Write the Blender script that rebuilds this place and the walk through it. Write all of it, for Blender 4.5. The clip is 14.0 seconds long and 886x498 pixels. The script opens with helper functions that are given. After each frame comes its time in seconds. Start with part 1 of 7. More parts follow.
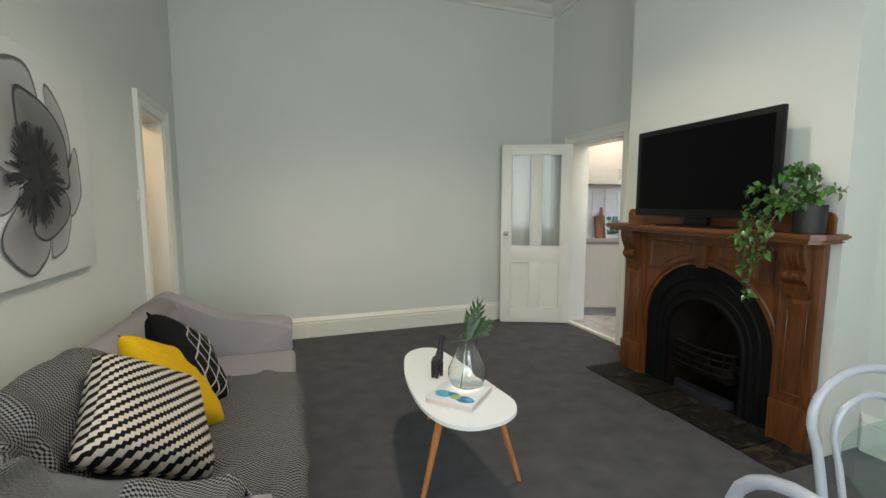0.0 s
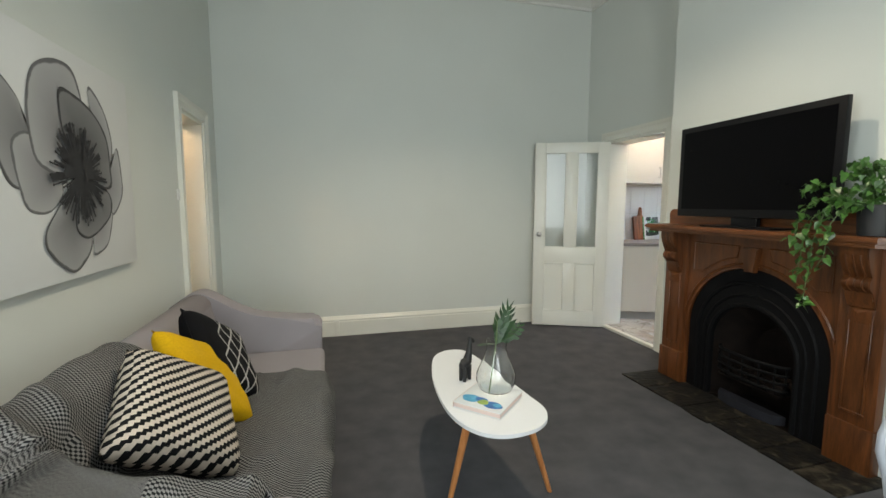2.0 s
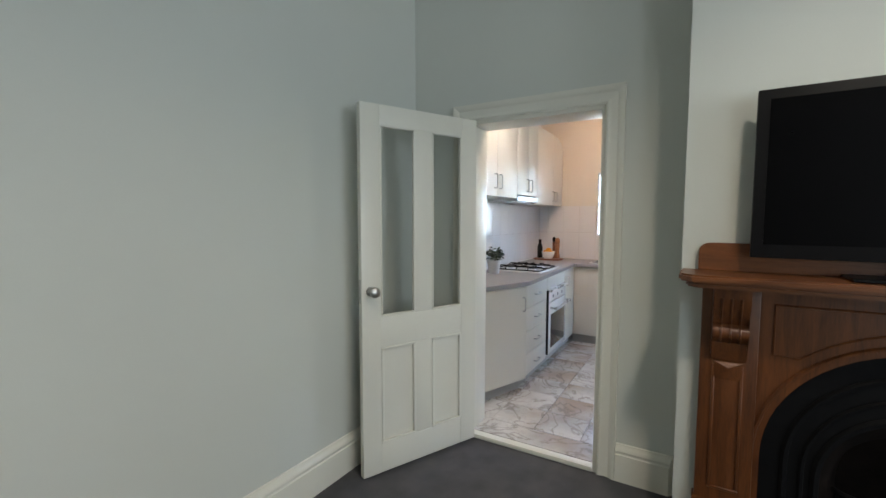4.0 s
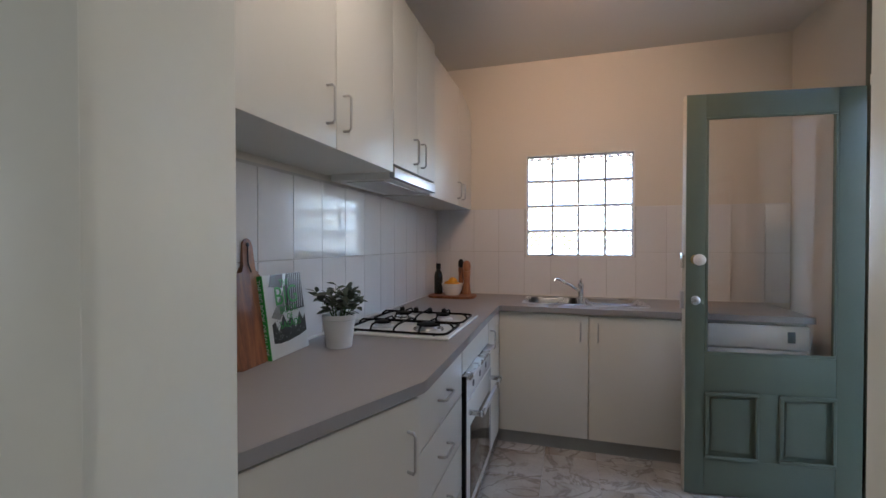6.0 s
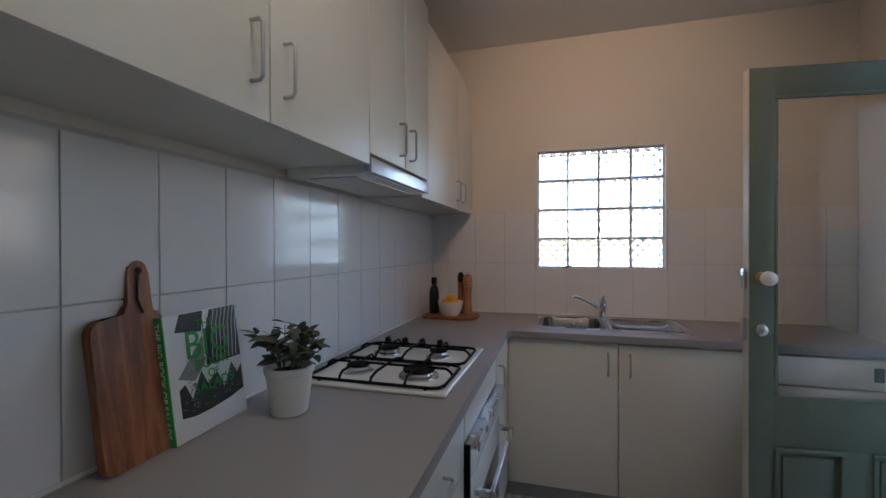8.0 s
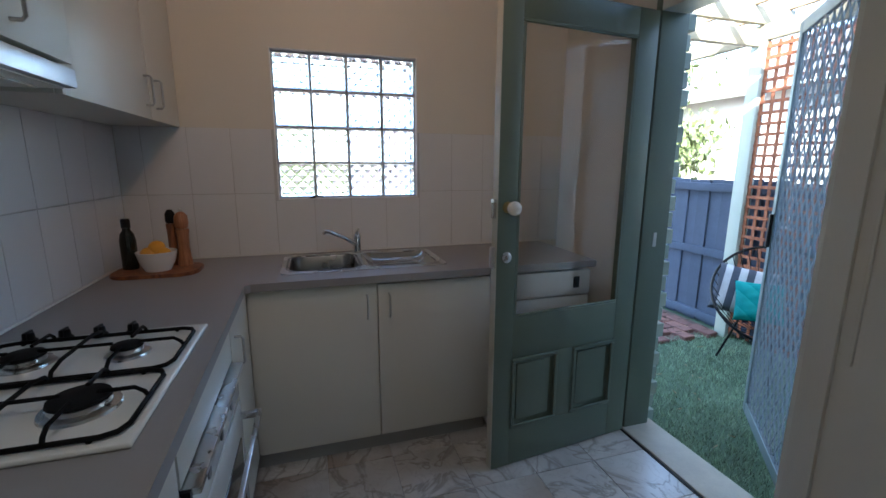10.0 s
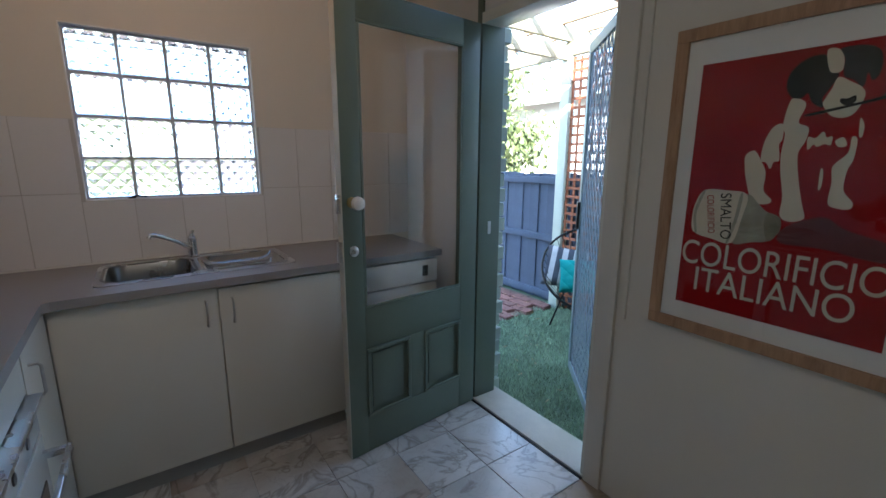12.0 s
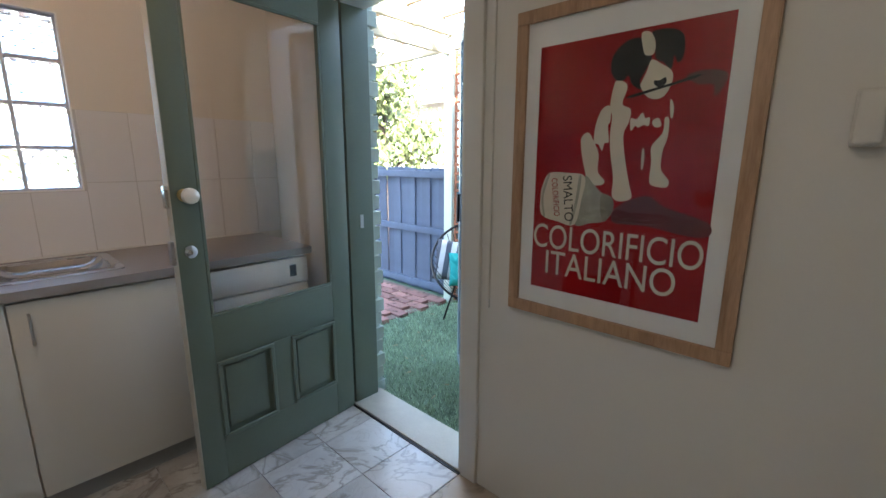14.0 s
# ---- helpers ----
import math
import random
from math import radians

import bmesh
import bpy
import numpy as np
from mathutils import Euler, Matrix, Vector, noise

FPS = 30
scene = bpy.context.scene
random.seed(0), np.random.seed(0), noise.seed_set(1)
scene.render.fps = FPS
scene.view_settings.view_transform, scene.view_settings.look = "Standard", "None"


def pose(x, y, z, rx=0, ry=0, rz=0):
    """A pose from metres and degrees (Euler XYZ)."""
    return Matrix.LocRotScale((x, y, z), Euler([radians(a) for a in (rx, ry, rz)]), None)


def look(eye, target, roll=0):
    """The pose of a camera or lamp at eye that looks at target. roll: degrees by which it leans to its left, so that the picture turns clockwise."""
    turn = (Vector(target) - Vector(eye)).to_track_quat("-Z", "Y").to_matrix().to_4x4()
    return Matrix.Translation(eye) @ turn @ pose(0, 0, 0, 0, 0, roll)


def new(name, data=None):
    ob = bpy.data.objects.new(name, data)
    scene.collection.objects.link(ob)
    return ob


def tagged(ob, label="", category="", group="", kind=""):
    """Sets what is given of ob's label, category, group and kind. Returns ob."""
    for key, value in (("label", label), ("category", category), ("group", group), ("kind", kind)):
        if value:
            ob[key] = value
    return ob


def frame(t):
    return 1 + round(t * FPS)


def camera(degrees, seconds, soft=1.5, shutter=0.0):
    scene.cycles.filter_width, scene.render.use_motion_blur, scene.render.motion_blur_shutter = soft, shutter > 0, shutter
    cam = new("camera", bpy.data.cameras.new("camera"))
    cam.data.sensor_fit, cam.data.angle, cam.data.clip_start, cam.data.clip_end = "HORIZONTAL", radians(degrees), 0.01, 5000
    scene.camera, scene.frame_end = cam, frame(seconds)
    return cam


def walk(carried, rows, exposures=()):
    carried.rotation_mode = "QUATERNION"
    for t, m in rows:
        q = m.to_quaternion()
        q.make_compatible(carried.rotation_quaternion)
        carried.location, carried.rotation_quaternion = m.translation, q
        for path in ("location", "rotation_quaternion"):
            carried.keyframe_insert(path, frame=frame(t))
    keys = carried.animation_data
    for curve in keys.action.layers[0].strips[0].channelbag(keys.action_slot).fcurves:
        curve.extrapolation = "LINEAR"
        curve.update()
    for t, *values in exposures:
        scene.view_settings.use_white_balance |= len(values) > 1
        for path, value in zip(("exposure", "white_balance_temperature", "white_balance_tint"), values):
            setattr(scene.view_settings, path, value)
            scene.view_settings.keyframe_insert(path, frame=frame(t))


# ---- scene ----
cam = camera(91.9, 14.0)
PATH = [
    (0, (-2.995, -4.567, 1.378), (-2.336, -2.69, 1.17), 0.0),
    (0.5, (-3.004, -4.558, 1.375), (-2.357, -2.677, 1.166), 0.1),
    (1, (-3.006, -4.544, 1.378), (-2.393, -2.652, 1.169), 0.1),
    (1.5, (-2.997, -4.537, 1.375), (-2.421, -2.634, 1.166), 0.0),
    (2, (-2.962, -4.523, 1.374), (-2.448, -2.601, 1.166), 0.1),
    (2.5, (-2.77, -4.389, 1.356), (-2.447, -2.424, 1.167), 0.3),
    (2.7, (-2.775, -4.190, 1.422), (-2.330, -2.238, 1.229), 0.3),
    (3, (-2.698, -3.687, 1.412), (-1.859, -1.879, 1.247), 0.3),
    (3.5, (-2.679, -2.703, 1.423), (-1.367, -1.203, 1.256), 0.5),
    (4, (-2.453, -1.685, 1.443), (-0.741, -0.662, 1.297), 0.1),
    (4.2, (-2.245, -1.389, 1.433), (-0.442, -0.535, 1.29), 0.2),
    (6.3, (-0.194, -0.905, 1.322), (1.726, -0.344, 1.296), -0.0),
    (6.5, (-0.163, -0.892, 1.328), (1.755, -0.326, 1.302), -0.1),
    (7, (-0.097, -0.871, 1.332), (1.815, -0.284, 1.307), -0.1),
    (7.2, (-0.067, -0.858, 1.325), (1.845, -0.27, 1.309), -0.1),
    (9.3, (0.542, -0.731, 1.469), (2.537, -0.635, 1.367), -0.1),
    (9.5, (0.564, -0.736, 1.454), (2.551, -0.867, 1.265), 0.1),
    (10, (0.549, -0.778, 1.414), (2.425, -1.352, 1.028), 0.2),
    (10.5, (0.467, -0.801, 1.431), (2.215, -1.682, 1.018), 0.2),
    (11, (0.46, -0.802, 1.427), (2.164, -1.764, 1.015), 0.3),
    (11.5, (0.457, -0.815, 1.43), (2.115, -1.854, 1.015), 0.2),
    (12, (0.452, -0.828, 1.42), (2.058, -1.949, 1.014), 0.3),
    (12.5, (0.447, -0.845, 1.422), (2.002, -2.035, 1.014), 0.3),
    (13, (0.438, -0.853, 1.418), (1.936, -2.115, 1.011), 0.3),
    (13.5, (0.415, -0.895, 1.415), (1.837, -2.241, 1.008), 0.2),
    (13.7, (0.410, -0.949, 1.398), (1.713, -2.410, 0.989), 0.3),
    (14, (0.396, -1.055, 1.371), (1.74, -2.479, 0.965), 0.2),
]
walk(cam, [(t, look(eye, target, roll)) for t, eye, target, roll in PATH],
     [(0, 5.1, 6600, 10), (2.5, 5.17, 6600, 10), (3.5, 5.02, 6400, 10), (4.2, 4.87, 6200, 13), (6.3, 3.93, 6250, 16), (7.2, 3.87, 6200, 16), (9.3, 3.15, 5750, 8), (10.0, 3.3, 5700, 8), (13.4, 3.45, 5700, 8), (14.0, 4.05, 6200, 10)])


# ---- world, sun, large lights ----
world = bpy.data.worlds.new("world")
scene.world = world
world.use_nodes = True
wn = world.node_tree.nodes
sky = wn.new("ShaderNodeTexSky")
sky.sky_type = "NISHITA"
sky.sun_disc = False
sky.sun_elevation = radians(28)
sky.sun_rotation = radians(305)
world.node_tree.links.new(sky.outputs[0], wn["Background"].inputs[0])
wn["Background"].inputs[1].default_value = 0.15


def lamp(name, kind, energy, colour, m, **kw):
    data = bpy.data.lights.new(name, kind)
    data.energy, data.color = energy, colour
    if kind == "AREA":
        data.shape, data.size, data.size_y = "RECTANGLE", kw["size"], kw["size_y"]
    elif kind == "SUN":
        data.angle = radians(kw["angle"])
    else:
        data.shadow_soft_size = kw.get("soft", 0.05)
        if kind == "SPOT":
            data.spot_size, data.spot_blend = radians(kw["cone"]), kw.get("blend", 0.8)
    ob = new(name, data)
    ob.matrix_world = m
    return ob


lamp("sun", "SUN", 4.0, (1.0, 0.95, 0.87), look((-20, 14, 13), (0, 0, 0)), angle=0.5)
lamp("front_window_light", "AREA", 2.3, (0.91, 1.0, 1.02), look((-2.6, -6.5, 1.8), (-2.2, 0, 1.5)), size=1.9, size_y=2.1)
# lights the room from the west, at an unseen, assumed window
lamp("assumed_side_window_light", "AREA", 0.85, (0.91, 1.0, 1.02), look((-3.93, -4.22, 1.8), (0, -4.0, 1.7)), size=1.0, size_y=2.1)
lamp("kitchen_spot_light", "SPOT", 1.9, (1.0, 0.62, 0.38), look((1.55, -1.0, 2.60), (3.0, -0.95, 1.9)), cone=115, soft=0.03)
# fill under an unseen ceiling fitting, added to brighten the near bench
lamp("kitchen_fill_light", "AREA", 0.46, (1.0, 0.86, 0.72), look((0.72, -0.62, 2.60), (0.72, -0.62, 0)), size=0.24, size_y=0.24)
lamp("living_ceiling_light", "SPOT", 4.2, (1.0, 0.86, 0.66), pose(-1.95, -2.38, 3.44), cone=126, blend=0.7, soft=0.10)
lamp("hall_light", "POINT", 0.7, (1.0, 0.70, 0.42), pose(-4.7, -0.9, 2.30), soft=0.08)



# ---- building helpers ----
def thing(name, label, category, m=None, group="", kind=""):
    ob = new(name)
    ob.empty_display_size = 0.1
    if m is not None:
        ob.matrix_basis = m
    return tagged(ob, label, category, group, kind)


def part(name, bm, material, parent=None, label="", sharp=38):
    me = bpy.data.meshes.new(name)
    bmesh.ops.recalc_face_normals(bm, faces=bm.faces[:])
    bm.to_mesh(me)
    bm.free()
    me.materials.append(material)
    me.set_sharp_from_angle(angle=radians(sharp))
    ob = new(name, me)
    if parent is not None:
        ob.parent = parent
    if label:
        ob["label"] = label
    return ob


def B():
    return bmesh.new()


def box(bm, lo, hi, bevel=0.0, seg=2):
    lo, hi = Vector(lo), Vector(hi)
    size, mid = hi - lo, (hi + lo) / 2
    made = bmesh.ops.create_cube(bm, size=1, matrix=Matrix.Translation(mid) @ Matrix.Diagonal((*size, 1)))
    if bevel:
        edges = list({e for v in made["verts"] for e in v.link_edges})
        bmesh.ops.bevel(bm, geom=edges, offset=bevel, segments=seg, affect="EDGES", profile=0.6)
    return bm


def obox(name, lo, hi, material, parent=None, bevel=0.0, label="", seg=2):
    return part(name, box(B(), lo, hi, bevel, seg), material, parent, label)


def tube(bm, pts, r, n=8, closed=False):
    pts = [Vector(p) for p in pts]
    rs = r if isinstance(r, (list, tuple)) else [r] * len(pts)
    rings, last = [], None
    for i, p in enumerate(pts):
        a = pts[i - 1] if i or closed else p
        b = pts[(i + 1) % len(pts)] if i < len(pts) - 1 or closed else p
        d = (b - a).normalized()
        if last is None:
            side = d.orthogonal().normalized()
        else:
            side = (last - d * last.dot(d)).normalized()
        last = side
        up = d.cross(side)
        rings.append([bm.verts.new(p + (side * math.cos(k * math.tau / n) + up * math.sin(k * math.tau / n)) * rs[i]) for k in range(n)])
    for i in range(len(rings) - (0 if closed else 1)):
        a, b = rings[i], rings[(i + 1) % len(rings)]
        for k in range(n):
            bm.faces.new((a[k], a[(k + 1) % n], b[(k + 1) % n], b[k])).smooth = True
    if not closed:
        bm.faces.new(rings[0][::-1])
        bm.faces.new(rings[-1])
    return bm


def cyl(bm, p0, p1, r0, r1=None, n=16):
    return tube(bm, [p0, p1], [r0, r0 if r1 is None else r1], n)


def lathe(bm, profile, at=(0, 0, 0), n=28, close=False):
    rings = []
    for r, z in profile:
        rings.append([bm.verts.new((at[0] + r * math.cos(k * math.tau / n), at[1] + r * math.sin(k * math.tau / n), at[2] + z)) for k in range(n)])
    pairs = list(zip(rings, rings[1:])) + ([(rings[-1], rings[0])] if close else [])
    for a, b in pairs:
        for k in range(n):
            bm.faces.new((a[k], a[(k + 1) % n], b[(k + 1) % n], b[k])).smooth = True
    if not close:
        if profile[0][0] > 1e-5:
            bm.faces.new(rings[0][::-1])
        if profile[-1][0] > 1e-5:
            bm.faces.new(rings[-1])
    bmesh.ops.remove_doubles(bm, verts=bm.verts[:], dist=1e-5)
    return bm


def prism(bm, poly, lo, hi, axis="z", bevel=0.0, seg=2):
    """A flat outline pushed from lo to hi along an axis; the outline gives the other two coordinates in order."""
    def place(p, h):
        return {"z": (p[0], p[1], h), "y": (p[0], h, p[1]), "x": (h, p[0], p[1])}[axis]
    a = [bm.verts.new(place(p, lo)) for p in poly]
    b = [bm.verts.new(place(p, hi)) for p in poly]
    fa, fb = bm.faces.new(a[::-1]), bm.faces.new(b)
    sides = [bm.faces.new((a[i], a[(i + 1) % len(a)], b[(i + 1) % len(a)], b[i])) for i in range(len(a))]
    if bevel:
        edges = list(set(fa.edges) | set(fb.edges))
        bmesh.ops.bevel(bm, geom=edges, offset=bevel, segments=seg, affect="EDGES")
    return bm


def sweep(bm, profile, path, closed=False):
    """A moulding: profile (out, z) carried along a level path of (x, y, outx, outy)."""
    rings = [[bm.verts.new((x + ox * o, y + oy * o, z)) for o, z in profile] for x, y, ox, oy in path]
    n = len(profile)
    for a, b in zip(rings, rings[1:]):
        for k in range(n):
            bm.faces.new((a[k], a[(k + 1) % n], b[(k + 1) % n], b[k]))
    bm.faces.new(rings[0])
    bm.faces.new(rings[-1][::-1])
    return bm


def arc(cx, cy, r, a0, a1, n):
    return [(cx + r * math.cos(radians(a0 + (a1 - a0) * i / n)), cy + r * math.sin(radians(a0 + (a1 - a0) * i / n))) for i in range(n + 1)]


# ---- materials ----
def nodes(m):
    return m.node_tree.nodes, m.node_tree.links


def mat(name, colour, rough=0.5, metal=0.0, var=0.06, scale=6.0, grain=120.0, bump=0.05, spec=0.5, tint=None, random_tone=0.0):
    """A plain surface with tone at two scales, uneven gloss and fine relief."""
    m = bpy.data.materials.new(name)
    m.use_nodes = True
    n, l = nodes(m)
    p = n["Principled BSDF"]
    p.inputs["Metallic"].default_value = metal
    p.inputs["Specular IOR Level"].default_value = spec
    tc = n.new("ShaderNodeTexCoord")
    big, small = n.new("ShaderNodeTexNoise"), n.new("ShaderNodeTexNoise")
    big.inputs["Scale"].default_value, big.inputs["Detail"].default_value = scale, 4
    small.inputs["Scale"].default_value, small.inputs["Detail"].default_value = grain, 3
    l.new(tc.outputs["Object"], big.inputs["Vector"])
    l.new(tc.outputs["Object"], small.inputs["Vector"])
    add = n.new("ShaderNodeMath")
    add.operation = "MULTIPLY_ADD"
    add.inputs[1].default_value = 0.35
    l.new(small.outputs["Fac"], add.inputs[0])
    l.new(big.outputs["Fac"], add.inputs[2])
    ramp = n.new("ShaderNodeMapRange")
    ramp.inputs["From Min"].default_value, ramp.inputs["From Max"].default_value = 0.35, 1.0
    l.new(add.outputs[0], ramp.inputs["Value"])
    mix = n.new("ShaderNodeMix")
    mix.data_type = "RGBA"
    c = Vector(colour[:3])
    other = Vector(tint[:3]) if tint else c * (1 + var)
    mix.inputs["A"].default_value = (*(c * (1 - var)), 1)
    mix.inputs["B"].default_value = (*other, 1)
    l.new(ramp.outputs[0], mix.inputs["Factor"])
    out = mix.outputs["Result"]
    if random_tone:
        info, hsv, mr = n.new("ShaderNodeObjectInfo"), n.new("ShaderNodeHueSaturation"), n.new("ShaderNodeMapRange")
        mr.inputs["To Min"].default_value, mr.inputs["To Max"].default_value = 1 - random_tone, 1 + random_tone
        l.new(info.outputs["Random"], mr.inputs["Value"])
        l.new(mr.outputs[0], hsv.inputs["Value"])
        l.new(out, hsv.inputs["Color"])
        out = hsv.outputs[0]
    l.new(out, p.inputs["Base Color"])
    rr = n.new("ShaderNodeMapRange")
    rr.inputs["To Min"].default_value, rr.inputs["To Max"].default_value = max(0.02, rough - 0.08), min(1, rough + 0.08)
    l.new(big.outputs["Fac"], rr.inputs["Value"])
    l.new(rr.outputs[0], p.inputs["Roughness"])
    if bump:
        b = n.new("ShaderNodeBump")
        b.inputs["Strength"].default_value, b.inputs["Distance"].default_value = bump, 0.002
        l.new(small.outputs["Fac"], b.inputs["Height"])
        l.new(b.outputs[0], p.inputs["Normal"])
    return m


def wood(name, dark, light, rough=0.4, scale=3.0, axis="z", ring=9.0, random_tone=0.0):
    m = bpy.data.materials.new(name)
    m.use_nodes = True
    n, l = nodes(m)
    p = n["Principled BSDF"]
    tc, mp = n.new("ShaderNodeTexCoord"), n.new("ShaderNodeMapping")
    mp.inputs["Scale"].default_value = {"x": (1, 9, 9), "y": (9, 1, 9), "z": (9, 9, 1)}[axis]
    l.new(tc.outputs["Object"], mp.inputs["Vector"])
    vec = mp.outputs[0]
    if random_tone:
        info, ad = n.new("ShaderNodeObjectInfo"), n.new("ShaderNodeVectorMath")
        sc = n.new("ShaderNodeVectorMath")
        sc.operation = "SCALE"
        sc.inputs[0].default_value = (37, 53, 71)
        l.new(info.outputs["Random"], sc.inputs["Scale"])
        l.new(vec, ad.inputs[0])
        l.new(sc.outputs[0], ad.inputs[1])
        vec = ad.outputs[0]
    a, b = n.new("ShaderNodeTexNoise"), n.new("ShaderNodeTexNoise")
    a.inputs["Scale"].default_value, a.inputs["Detail"].default_value, a.inputs["Distortion"].default_value = scale, 6, 1.2
    b.inputs["Scale"].default_value, b.inputs["Detail"].default_value = scale * ring, 4
    l.new(vec, a.inputs["Vector"])
    l.new(vec, b.inputs["Vector"])
    ad2 = n.new("ShaderNodeMath")
    ad2.operation = "MULTIPLY_ADD"
    ad2.inputs[1].default_value = 0.4
    l.new(b.outputs["Fac"], ad2.inputs[0])
    l.new(a.outputs["Fac"], ad2.inputs[2])
    r = n.new("ShaderNodeValToRGB")
    r.color_ramp.elements[0].position, r.color_ramp.elements[1].position = 0.5, 0.9
    r.color_ramp.elements[0].color, r.color_ramp.elements[1].color = (*dark, 1), (*light, 1)
    l.new(ad2.outputs[0], r.inputs[0])
    l.new(r.outputs[0], p.inputs["Base Color"])
    p.inputs["Roughness"].default_value = rough
    bu = n.new("ShaderNodeBump")
    bu.inputs["Strength"].default_value, bu.inputs["Distance"].default_value = 0.12, 0.002
    l.new(b.outputs["Fac"], bu.inputs["Height"])
    l.new(bu.outputs[0], p.inputs["Normal"])
    return m


def glass(name, colour=(1, 1, 1), rough=0.0, bump=0.0, scale=30.0, ior=1.45, thin=True):
    """Clear glass; a thin pane is a clear sheet with a glossy coat."""
    m = bpy.data.materials.new(name)
    m.use_nodes = True
    n, l = nodes(m)
    out = n["Material Output"]
    if thin:
        tr, gl, mx = n.new("ShaderNodeBsdfTransparent"), n.new("ShaderNodeBsdfGlossy"), n.new("ShaderNodeMixShader")
        lw, pw, mr = n.new("ShaderNodeLayerWeight"), n.new("ShaderNodeMath"), n.new("ShaderNodeMapRange")
        tr.inputs[0].default_value = (*colour, 1)
        gl.inputs["Roughness"].default_value = max(rough, 0.01)
        pw.operation, pw.inputs[1].default_value = "POWER", 5
        mr.inputs["To Min"].default_value, mr.inputs["To Max"].default_value = 0.03, 0.9
        l.new(lw.outputs["Facing"], pw.inputs[0])
        l.new(pw.outputs[0], mr.inputs["Value"])
        l.new(mr.outputs[0], mx.inputs[0])
        l.new(tr.outputs[0], mx.inputs[1])
        l.new(gl.outputs[0], mx.inputs[2])
        l.new(mx.outputs[0], out.inputs[0])
    else:
        p = n["Principled BSDF"]
        p.inputs["Base Color"].default_value = (*colour, 1)
        p.inputs["Transmission Weight"].default_value = 1
        p.inputs["Roughness"].default_value, p.inputs["IOR"].default_value = rough, ior
        if bump:
            tc, no, bu = n.new("ShaderNodeTexCoord"), n.new("ShaderNodeTexNoise"), n.new("ShaderNodeBump")
            no.inputs["Scale"].default_value, no.inputs["Detail"].default_value, no.inputs["Distortion"].default_value = scale, 1, 1.5
            bu.inputs["Strength"].default_value, bu.inputs["Distance"].default_value = bump, 0.01
            l.new(tc.outputs["Object"], no.inputs["Vector"])
            l.new(no.outputs["Fac"], bu.inputs["Height"])
            l.new(bu.outputs[0], p.inputs["Normal"])
    return m


def marble(name):
    m = bpy.data.materials.new(name)
    m.use_nodes = True
    n, l = nodes(m)
    p = n["Principled BSDF"]
    tc, info, sc, ad = n.new("ShaderNodeTexCoord"), n.new("ShaderNodeObjectInfo"), n.new("ShaderNodeVectorMath"), n.new("ShaderNodeVectorMath")
    sc.operation = "SCALE"
    sc.inputs[0].default_value = (31, 47, 11)
    l.new(info.outputs["Random"], sc.inputs["Scale"])
    l.new(tc.outputs["Object"], ad.inputs[0])
    l.new(sc.outputs[0], ad.inputs[1])
    ridge = []
    for scale, width in ((3.2, 0.035), (7.5, 0.03)):
        no, sub, ab, mr = n.new("ShaderNodeTexNoise"), n.new("ShaderNodeMath"), n.new("ShaderNodeMath"), n.new("ShaderNodeMapRange")
        no.inputs["Scale"].default_value, no.inputs["Detail"].default_value, no.inputs["Distortion"].default_value = scale, 5, 1.6
        l.new(ad.outputs[0], no.inputs["Vector"])
        sub.operation, sub.inputs[1].default_value = "SUBTRACT", 0.5
        ab.operation = "ABSOLUTE"
        l.new(no.outputs["Fac"], sub.inputs[0])
        l.new(sub.outputs[0], ab.inputs[0])
        mr.inputs["From Max"].default_value, mr.inputs["To Min"].default_value, mr.inputs["To Max"].default_value = width, 1, 0
        l.new(ab.outputs[0], mr.inputs["Value"])
        ridge.append(mr.outputs[0])
    cloud = n.new("ShaderNodeTexNoise")
    cloud.inputs["Scale"].default_value, cloud.inputs["Detail"].default_value = 2.5, 5
    l.new(ad.outputs[0], cloud.inputs["Vector"])
    ramp = n.new("ShaderNodeValToRGB")
    ramp.color_ramp.elements[0].position, ramp.color_ramp.elements[1].position = 0.3, 0.7
    ramp.color_ramp.elements[0].color, ramp.color_ramp.elements[1].color = (0.44, 0.42, 0.4, 1), (0.72, 0.7, 0.67, 1)
    l.new(cloud.outputs["Fac"], ramp.inputs[0])
    # random brown patches, with the floor's warm lamplight put into the colour
    warm_cloud, smr, brown = n.new("ShaderNodeTexNoise"), n.new("ShaderNodeMapRange"), n.new("ShaderNodeMix")
    warm_cloud.inputs["Scale"].default_value, warm_cloud.inputs["Detail"].default_value = 1.1, 6
    l.new(ad.outputs[0], warm_cloud.inputs["Vector"])
    smr.inputs["From Min"].default_value, smr.inputs["From Max"].default_value, smr.inputs["To Max"].default_value = 0.48, 0.66, 0.75
    l.new(warm_cloud.outputs["Fac"], smr.inputs["Value"])
    brown.data_type = "RGBA"
    brown.inputs["B"].default_value = (0.34, 0.24, 0.16, 1)
    l.new(smr.outputs[0], brown.inputs["Factor"])
    l.new(ramp.outputs[0], brown.inputs["A"])
    col = brown.outputs["Result"]
    for r, c, f in ((ridge[0], (0.20, 0.17, 0.14, 1), 0.6), (ridge[1], (0.34, 0.30, 0.27, 1), 0.25)):
        mu, mx = n.new("ShaderNodeMath"), n.new("ShaderNodeMix")
        mu.operation, mu.inputs[1].default_value = "MULTIPLY", f
        mx.data_type = "RGBA"
        l.new(r, mu.inputs[0])
        l.new(mu.outputs[0], mx.inputs["Factor"])
        l.new(col, mx.inputs["A"])
        mx.inputs["B"].default_value = c
        col = mx.outputs["Result"]
    l.new(col, p.inputs["Base Color"])
